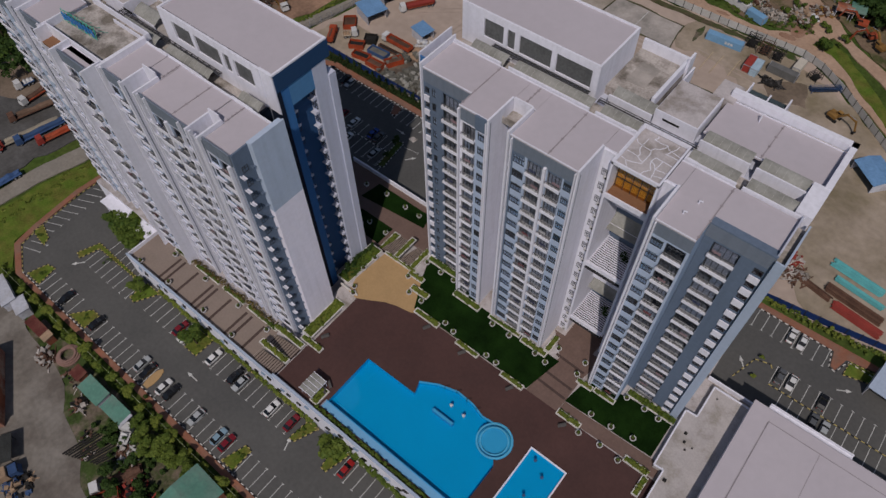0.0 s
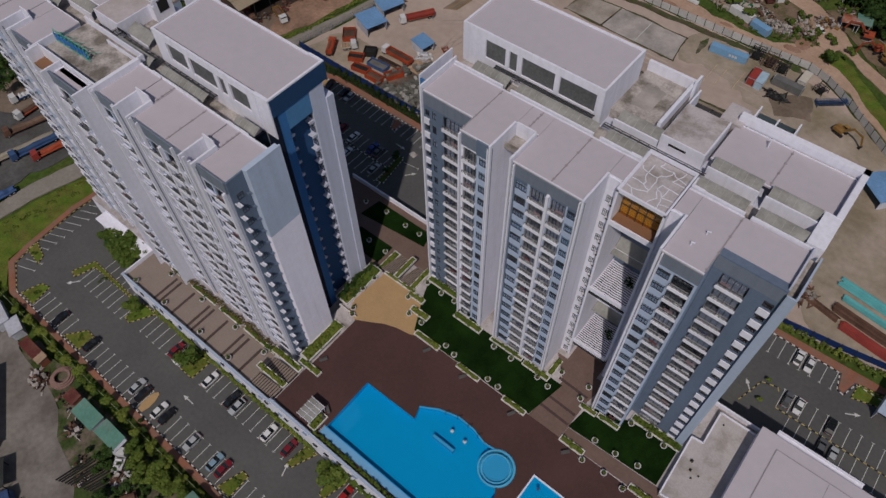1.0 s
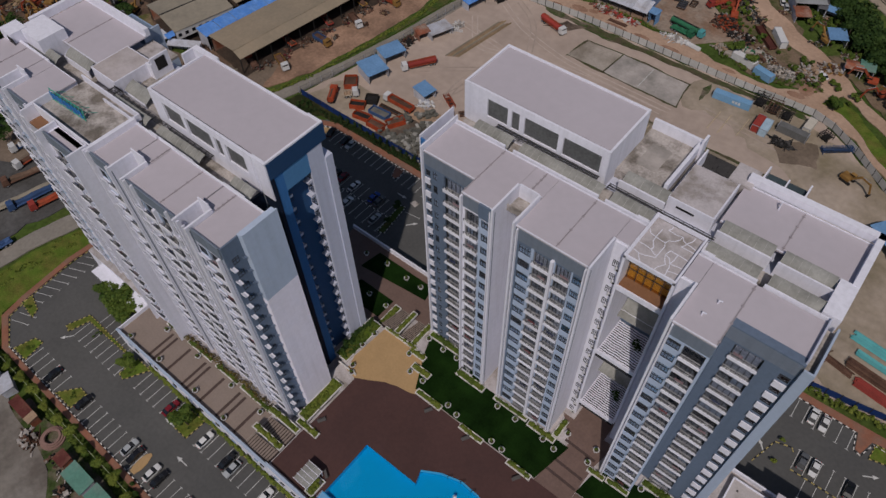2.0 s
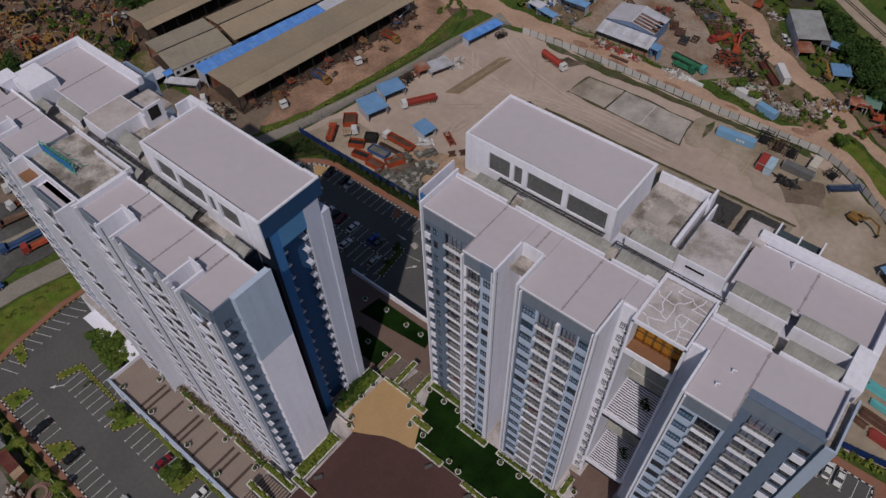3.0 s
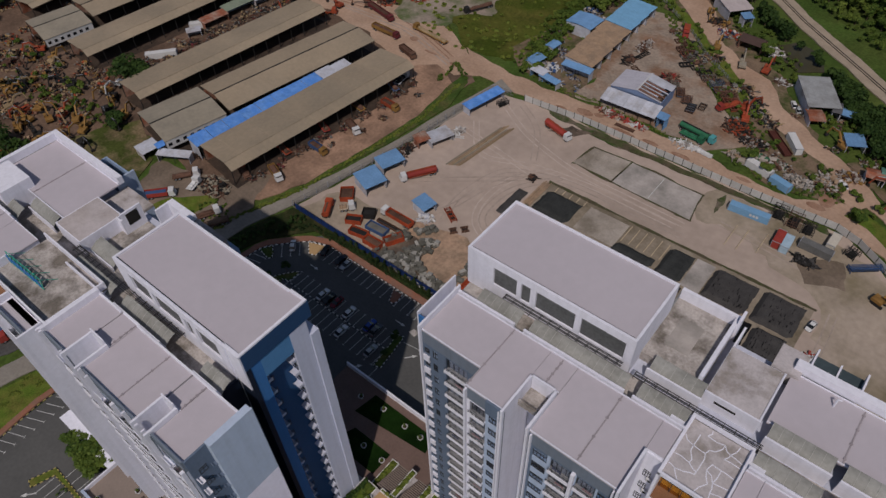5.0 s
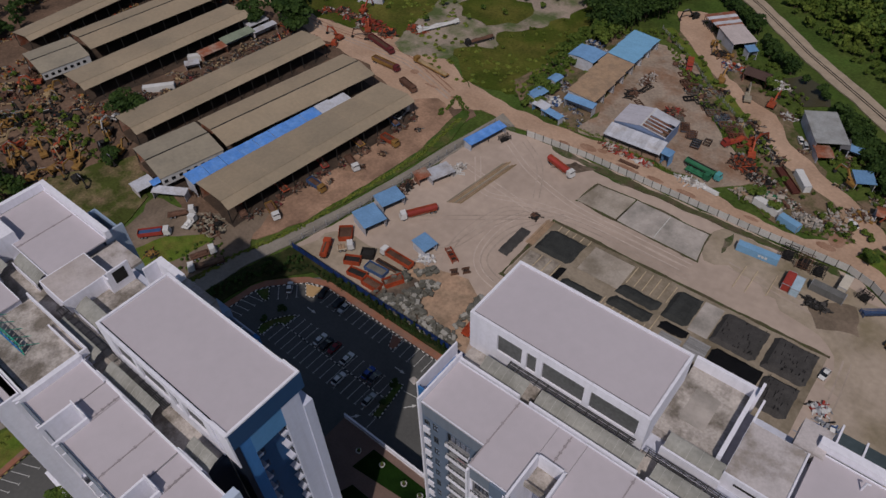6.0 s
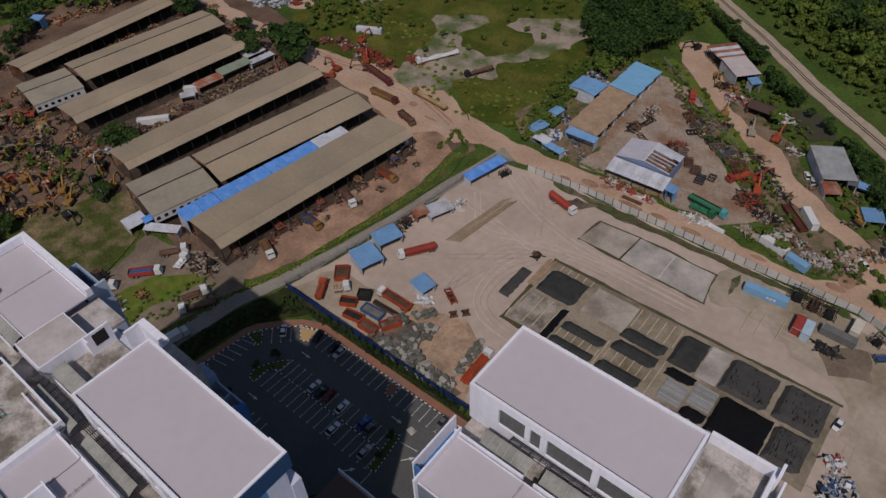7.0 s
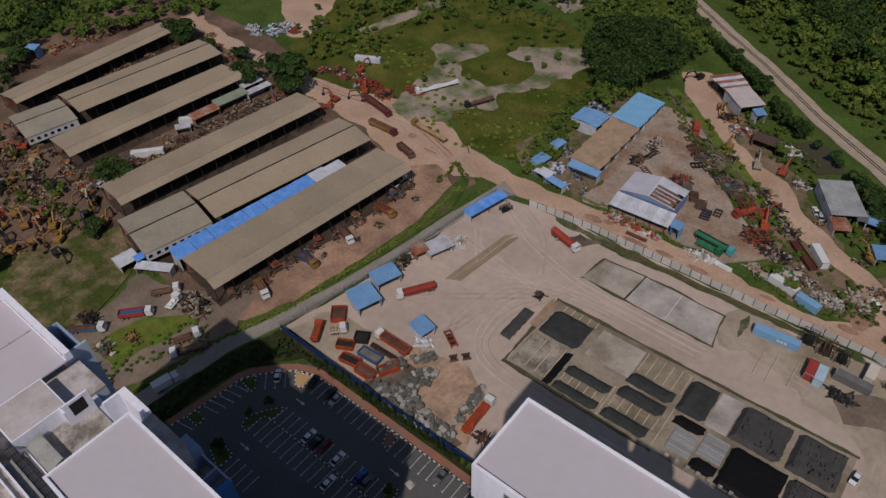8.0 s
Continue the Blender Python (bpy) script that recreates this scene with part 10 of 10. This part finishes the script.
# ---------------- fences ----------------
def fence_line(line, h, material, label, step=3.0, name="yard_fence", lean=False):
    f = thing(name, label, "fence", kind="structure")
    for a, b in zip(line, line[1:]):
        a, b = Vector(a), Vector(b)
        n = max(1, int((b - a).length / step))
        ang = math.degrees(math.atan2((b - a).y, (b - a).x))
        w = (b - a).length / n
        if material is MESHF:
            n_ = max(4, int(w / 0.55))
            xs = [0.06 + v for q in range(n_ + 1) for v in (q * (w - 0.2) / n_, q * (w - 0.2) / n_ + 0.05)]
            zs = [0.12, 0.22, h * 0.3, h * 0.3 + 0.05, h * 0.62, h * 0.62 + 0.05, h - 0.1, h]
            panel = Shape().lattice(xs, zs, [(2 * q + 1, j) for q in range(n_) for j in (1, 3, 5)], -0.025, 0.025)
        else:
            panel = Shape().box(0.1, w - 0.1, -0.03, 0.03, 0.12, h)
            k = int(w / 0.5)
            for i in range(k):
                panel.box(0.12 + i * (w - 0.24) / k, 0.26 + i * (w - 0.24) / k, -0.06, -0.03, 0.15, h - 0.03)
        pm = panel.mesh("panel", [material])
        qm = Shape().box(-0.1, 0.1, -0.09, 0.09, 0, h + 0.25).box(-0.05, 0.05, 0.08, 1.0, 0.0, 0.1).mesh("post", [DARKM if material is not MESHF else RAIL])
        for i in range(n):
            p = a.lerp(b, i / n)
            part("panel", pm, None, f, m=pose(p.x, p.y, 0, 0, 0, ang))
            part("post", qm, None, f, m=pose(p.x, p.y, 0, 0, 0, ang))
    return f


fence_line(bank_wall, 1.5, MESHF, "low grey fence along the scrapyard", 3.0, "scrapyard_fence")
fence_line([(-133.2, 205.8), (-110, 207.6), (-79, 207.4), (-53, 207.2), (-24, 208.0), (-17, 205.6), (-8, 199.4), (10.8, 183.3), (40, 158)], 2.6, FENCE, "tall pale sheet-metal fence round the yard")
fence_line([(-159.4, 116.6), (-151.6, 155), (-146.2, 204.6), (-138, 205.6)], 2.2, MESHF, "grey mesh fence along the access road", 4.0)
fence_line([(-158, 116.4), (-140, 116.2), (-100, 116.2), (-66, 116.2)], 2.4, BLUEF, "dark blue hoarding behind the car park", 3.0, "hoarding")
wire = thing("wire_fence", "thin wire fence running through the roadside hedge", "fence")
for i in range(24):
    part("post", Shape().box(-150 + i * 5.0, -149.94 + i * 5.0, 2.9 - 0.014 * i, 2.96 - 0.014 * i, 0, 1.95), MESHF, wire)
for z in (0.7, 1.3, 1.9):
    part("rail", Shape().tube((-150, 2.93, z), (-35, 2.6, z), 0.035, n=5), TOPR, wire)
fence_line([(4, 116.4), (20, 118.4), (36, 121.0)], 2.4, BLUEF, "dark blue hoarding behind the car park", 3.0, "hoarding")

# ---------------- vegetation ----------------
def slim_tree(x, y, h, lm, seed):
    """A young upright hedge tree: a thin stem and a narrow ragged crown."""
    rg = random.Random(seed)
    t = thing("hedge_tree", "slim upright young tree in a row along the hoarding", "tree", pose(x, y, 0, 0, 0, rg.uniform(0, 360)), group="hedge trees")
    part("trunk", Shape().tube((0, 0, 0), (rg.uniform(-0.1, 0.1), rg.uniform(-0.1, 0.1), h * 0.8), 0.06, n=6), BARK, t)
    cs = [(rg.uniform(-0.35, 0.35), rg.uniform(-0.35, 0.35), h * (0.25 + 0.72 * k / 7), 0.62 * (1 - 0.65 * k / 7), 0.45) for k in range(8)]
    part("crown", leaf_mesh("crown", cs, 24, 0.16, lm, 0.7, seed), None, t)


bush_row("shrub_belt", "belt of green shrubs along the footpath", [(-152, 3.4), (-120, 2.4), (-60, 1.8), (0, 1.2)], 1.8, 1.4, LEAF2, 34, 0.24, 0.7, 1)
for i in range(22):
    plant(1, -140 + i * 5.4, 2.6 - i * 0.06 + (i % 3) * 0.4, 0, 0.8 + 0.12 * (i % 3), "roadside trees")
bush_row("shrub_belt", "climbing greenery at the podium foot", [(-114, 24.0), (-58, 23.9)], 0.5, 2.6, LEAF3, 40, 0.22, 0.6, 2)
bush_row("shrub_belt", "climbing greenery at the podium foot", [(-52, 24.0), (-22, 23.9)], 0.5, 6.0, LEAF2, 60, 0.22, 0.5, 3)
bush_row("shrub_belt", "brownish shrubs along the terrace edge", [(-116.5, 34.0), (-96, 33.9), (-77.5, 34.2)], 0.8, 0.9, LEAFB, 30, 0.2, 0.8, 21, DECK + 0.3)
bush_row("shrub_belt", "dark bushes at the foot of the blue flank", [(-76.4, 52.5), (-76.0, 63.4)], 1.0, 1.5, LEAF, 34, 0.24, 0.7, 22, BASE + 0.4)
bush_row("shrub_belt", "trailing greenery along the pool edge", [(-58, 25.5), (-21, 25.5)], 0.6, 1.1, LEAF2, 44, 0.18, 0.45, 4, BASE)
for x, y, i, sz in [(-139.4, 29.8, 0, 1.0), (-134.6, 33.4, 0, 1.1), (-117.6, 21.0, 0, 0.9), (-95.2, 20.6, 0, 1.1), (-50.6, 21.8, 0, 1.25), (-125, 33.0, 0, 0.9), (-140.7, 97.0, 3, 0.5), (-142.8, 92.2, 3, 0.4), (-141.0, 81.0, 3, 0.6), (-100.4, 98.6, 3, 0.45), (-99.2, 93.0, 3, 0.35), (-119.6, 28.6, 1, 0.9), (11.0, 94.6, 1, 0.45), (10.6, 100.4, 1, 0.4)]:
    plant(i, x, y, 0.1, sz, "car park trees")
for x, y, sz in [(-137.2, 30.8, 1.2), (-132.4, 32.0, 1.2), (-130.0, 33.8, 1.0), (-136.0, 34.0, 1.1), (-133.6, 29.6, 1.3), (-129.0, 31.0, 1.2), (-127.0, 33.6, 1.1), (-131.0, 28.6, 1.0)]:
    plant(0, x, y, 0.1, sz, "car park trees")
bush_row("shrub_belt", "hedge behind the car park, leaves darkened for tower shade", [(-158, 103), (-148, 113.8), (-92, 115.2)], 1.1, 1.3, LEAFK, 34, 0.2, 0.8, 5)
bush_row("shrub_belt", "flowering hedge along the hoarding", [(4, 115.8), (36, 118.4)], 1.6, 1.6, LEAF3, 34, 0.24, 0.8, 6)
# first 17 trees have leaves darkened for the tower's shadow, the rest lit
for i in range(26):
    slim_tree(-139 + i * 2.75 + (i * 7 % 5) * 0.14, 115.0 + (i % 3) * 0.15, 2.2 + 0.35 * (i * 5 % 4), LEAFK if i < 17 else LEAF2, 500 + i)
bush_row("shrub_belt", "dark scrub on the road bank", [(-163, 64), (-162, 92), (-156, 108), (-152, 115)], 5, 1.8, LEAF, 44, 0.3, 0.5, 7)
bush_row("shrub_belt", "green weeds along the road verge", [(-173.4, 76), (-169.6, 103), (-163.0, 124), (-159.4, 150), (-156.6, 175), (-158.4, 200)], 1.6, 0.7, LEAF3, 36, 0.22, 0.6, 8)
bush_row("shrub_belt", "weedy bank beside the track", [(-188, 72), (-176, 104)], 9, 1.0, LEAF2, 60, 0.26, 0.5, 9)
bush_row("shrub_belt", "shrubs on the grass verge", [(-168, 4), (-165.6, 26), (-162, 44), (-160, 60)], 5, 0.22, LEAF3, 40, 0.2, 0.8, 10)
bush_row("shrub_belt", "hedge round the field corner", [(-158, 204), (-168, 210), (-166, 196)], 2, 1.4, LEAF2, 40, 0.26, 0.6, 11)
bush_row("shrub_belt", "green scrub along the dirt road", [(-132, 219), (-112, 220.5), (-84, 218.4)], 2, 0.7, LEAF3, 24, 0.2, 0.9, 12)
bush_row("shrub_belt", "weeds on the scrap bank", [(-60, 220), (-44, 216), (-26, 222)], 4, 1.0, LEAF2, 40, 0.24, 0.6, 13)
bush_row("shrub_belt", "bushes between scrapyard and track", [(-120, 292), (-92, 262), (-70, 244), (-52, 232)], 4, 1.4, LEAF2, 44, 0.28, 0.7, 14)
bush_row("shrub_belt", "scrub south of the car park", [(-96, -1), (-60, -10), (-20, -14)], 12, 2.2, LEAF, 60, 0.34, 0.45, 15)
bush_row("shrub_belt", "green weeds among depot scrap", [(-300, 96), (-262, 104), (-240, 106)], 8, 1.2, LEAF2, 30, 0.28, 0.8, 16)
bush_row("shrub_belt", "rough growth in the field", [(-290, 262), (-230, 262), (-180, 230), (-150, 240), (-150, 280)], 26, 0.5, LEAF3, 30, 0.5, 1.2, 17)
bush_row("shrub_belt", "rough growth beyond the field", [(-330, 300), (-200, 340), (-170, 330)], 40, 1.6, LEAF2, 30, 0.4, 0.5, 18)
for x, y, i, sz in [(-257, 126, 2, 1.35), (-312, 206, 2, 1.0), (-335, 210, 2, 1.5), (-330, 206, 2, 1.2), (-276, 200, 2, 1.3), (-240, 106, 2, 0.7), (-262, 212, 2, 2.0), (-255, 207, 2, 1.5), (-296, 214, 2, 0.9), (-281, 178, 3, 0.9), (-238, 104, 3, 0.6), (-20, -8, 2, 0.8), (-56, 222, 0, 1.0), (-50, 219, 0, 0.9), (-76, 284, 0, 1.1), (-20, 214, 0, 0.9), (-30, -6, 2, 0.9)]:
    plant(i, x, y, 0, sz, "scattered trees")
for x, y, sz in [(-88.6, 0.0, 0.8), (-85.4, -1.4, 0.9), (-82.0, -2.6, 0.9), (-80.6, 0.4, 0.9), (-77.2, -1.0, 0.8), (-75.0, 0.6, 0.7), (-72.0, 0.0, 0.7)]:
    plant(0, x, y, 0, sz, "scattered trees")


def wood(name, label, outline, n, hmin, hmax, lm, seed, per=44, size=0.55):
    """A stand of trees too dense to count, as one mass of leaves."""
    rg = random.Random(seed)
    xs, ys = [p[0] for p in outline], [p[1] for p in outline]
    cs = []
    trunks = Shape()
    tries = 0
    made = 0
    while made < n and tries < n * 30:
        tries += 1
        x, y = rg.uniform(min(xs), max(xs)), rg.uniform(min(ys), max(ys))
        inside = False
        j = len(outline) - 1
        for i in range(len(outline)):
            if (outline[i][1] > y) != (outline[j][1] > y) and x < (outline[j][0] - outline[i][0]) * (y - outline[i][1]) / (outline[j][1] - outline[i][1]) + outline[i][0]:
                inside = not inside
            j = i
        if not inside:
            continue
        made += 1
        h = rg.uniform(hmin, hmax)
        trunks.tube((x, y, -0.2), (x, y, h * 0.75), 0.18, 0.08, 5)
        for k in range(5):
            r = h * rg.uniform(0.19, 0.32)
            cs.append((x + rg.uniform(-0.3, 0.3) * h, y + rg.uniform(-0.3, 0.3) * h, h * rg.uniform(0.5, 0.95), r, r * 0.75))
    w = thing(name, label, "woodland", kind="stuff")
    part("trunks", trunks, BARK, w)
    part("crowns", leaf_mesh("crowns", cs, per, size, lm, 0.5, seed), None, w)
    return w


wood("woodland", "dense green woodland beyond the railway", [(-186, 442), (-116, 386), (-64, 343), (-34, 320), (14, 283), (74, 235), (110, 260), (60, 380), (-60, 480), (-160, 520)], 1750, 4, 10, LEAF2, 61, 34, 0.85)
wood("woodland", "darker tall trees inside the woodland", [(-150, 430), (-60, 350), (20, 300), (100, 300), (40, 420), (-100, 500)], 260, 9, 14, LEAF, 71, 60, 0.7)
wood("woodland", "strip of trees beside the railway", [(-170, 388), (-140, 362), (-98, 328), (-84, 306), (-58, 292), (-46, 276), (-30, 252), (-14, 236), (10, 236), (24, 222), (-6, 248), (-50, 284), (-80, 308), (-110, 334), (-138, 358), (-172, 388)], 330, 2.5, 6.5, LEAF, 62, 44, 0.5)
wood("woodland", "low growth along the railway bank", [(-186, 432), (-124, 378), (-66, 329), (-36, 306), (6, 272), (66, 224), (80, 234), (20, 288), (-30, 324), (-62, 348), (-114, 392), (-180, 448)], 420, 1.5, 4.5, LEAF2, 72, 40, 0.5)
wood("woodland", "dark grove of trees at the field corner", [(-178, 330), (-168, 300), (-150, 284), (-142, 288), (-136, 300), (-132, 330), (-150, 345)], 130, 7, 12, LEAF, 63, 60, 0.55)
wood("woodland", "trees north of the dark grove", [(-168, 345), (-150, 340), (-132, 336), (-128, 352), (-150, 372), (-172, 372)], 90, 3, 7, LEAF2, 73, 44, 0.5)
wood("woodland", "trees between compound and track", [(-150, 280), (-142, 274), (-140, 284), (-152, 296), (-158, 300)], 30, 4, 7, LEAF2, 64, 44, 0.45)
wood("woodland", "bushes along the compound boundary", [(-146, 218), (-138, 224), (-141, 250), (-146, 268), (-154, 284), (-160, 276), (-150, 248)], 70, 1.5, 4.0, LEAF2, 74, 40, 0.4)
wood("woodland", "trees lining the far dirt road", [(-470, 150), (-410, 160), (-372, 180), (-362, 210), (-350, 226), (-352, 240), (-400, 262), (-480, 262)], 340, 3, 8, LEAF2, 65, 36, 0.65)
wood("woodland", "trees beyond the far field", [(-350, 330), (-312, 300), (-296, 282), (-262, 272), (-240, 310), (-200, 360), (-230, 440), (-460, 440)], 440, 1.5, 7, LEAF2, 66, 36, 0.6)
wood("woodland", "rough bushes scattered over the field", [(-300, 250), (-262, 240), (-214, 240), (-195, 262), (-180, 290), (-172, 318), (-195, 336), (-260, 335), (-330, 300)], 90, 1.2, 3.6, LEAF2, 75, 40, 0.5)
wood("woodland", "weedy growth on the green field", [(-208, 234), (-172, 224), (-154, 224), (-144, 246), (-152, 276), (-166, 290), (-180, 262)], 60, 0.5, 1.3, LEAF3, 76, 30, 0.4)
wood("woodland", "bushes between branch road and field", [(-300, 262), (-289, 240), (-270, 232), (-252, 244), (-246, 262), (-262, 276), (-290, 276)], 70, 1.0, 4.2, LEAF2, 82, 40, 0.45)
wood("woodland", "trees at the far field edge", [(-200, 350), (-170, 336), (-150, 380), (-180, 430), (-230, 430)], 160, 3, 8, LEAF2, 67, 40, 0.6)
wood("woodland", "trees west of the depot", [(-420, 60), (-350, 60), (-346, 110), (-352, 130), (-420, 200)], 200, 4, 9, LEAF, 68, 32, 0.65)
wood("woodland", "dark trees beside the lorry park", [(-260, 30), (-216, 36), (-206, 60), (-232, 64), (-252, 84), (-300, 66)], 90, 4, 8, LEAF, 69, 40, 0.55)
wood("woodland", "bushes among the depot machines", [(-330, 84), (-262, 96), (-240, 108), (-262, 118), (-330, 112)], 60, 1.0, 3.2, LEAF2, 77, 36, 0.4)
wood("woodland", "bushes on the scrap bank", [(-122, 296), (-92, 264), (-70, 246), (-50, 230), (-20, 214), (-14, 222), (-46, 240), (-66, 254), (-90, 276), (-116, 302)], 80, 0.8, 2.4, LEAF2, 78, 34, 0.35)
wood("woodland", "dark scrub below the sheds", [(-96, -3), (-60, -8), (-10, -4), (0, -30), (-40, -40), (-60, -24), (-84, -16)], 150, 1.5, 4.5, LEAF, 79, 46, 0.4)
wood("woodland", "low scrub between track and railway", [(-118, 318), (-98, 300), (-80, 282), (-60, 272), (-40, 250), (-20, 234), (-12, 238), (-40, 266), (-62, 286), (-90, 312), (-112, 334)], 190, 0.5, 2.0, LEAF2, 80, 34, 0.35)
wood("woodland", "low scrub round the compound sheds", [(-150, 222), (-136, 219), (-140, 232), (-148, 262), (-150, 276), (-140, 284), (-126, 294), (-118, 296), (-122, 304), (-150, 290), (-158, 262)], 160, 0.5, 2.2, LEAF2, 81, 34, 0.35)
for o in [q for t in (*TREES, *CARS.values()) for q in (*t.children_recursive, t)]:
    bpy.data.objects.remove(o)
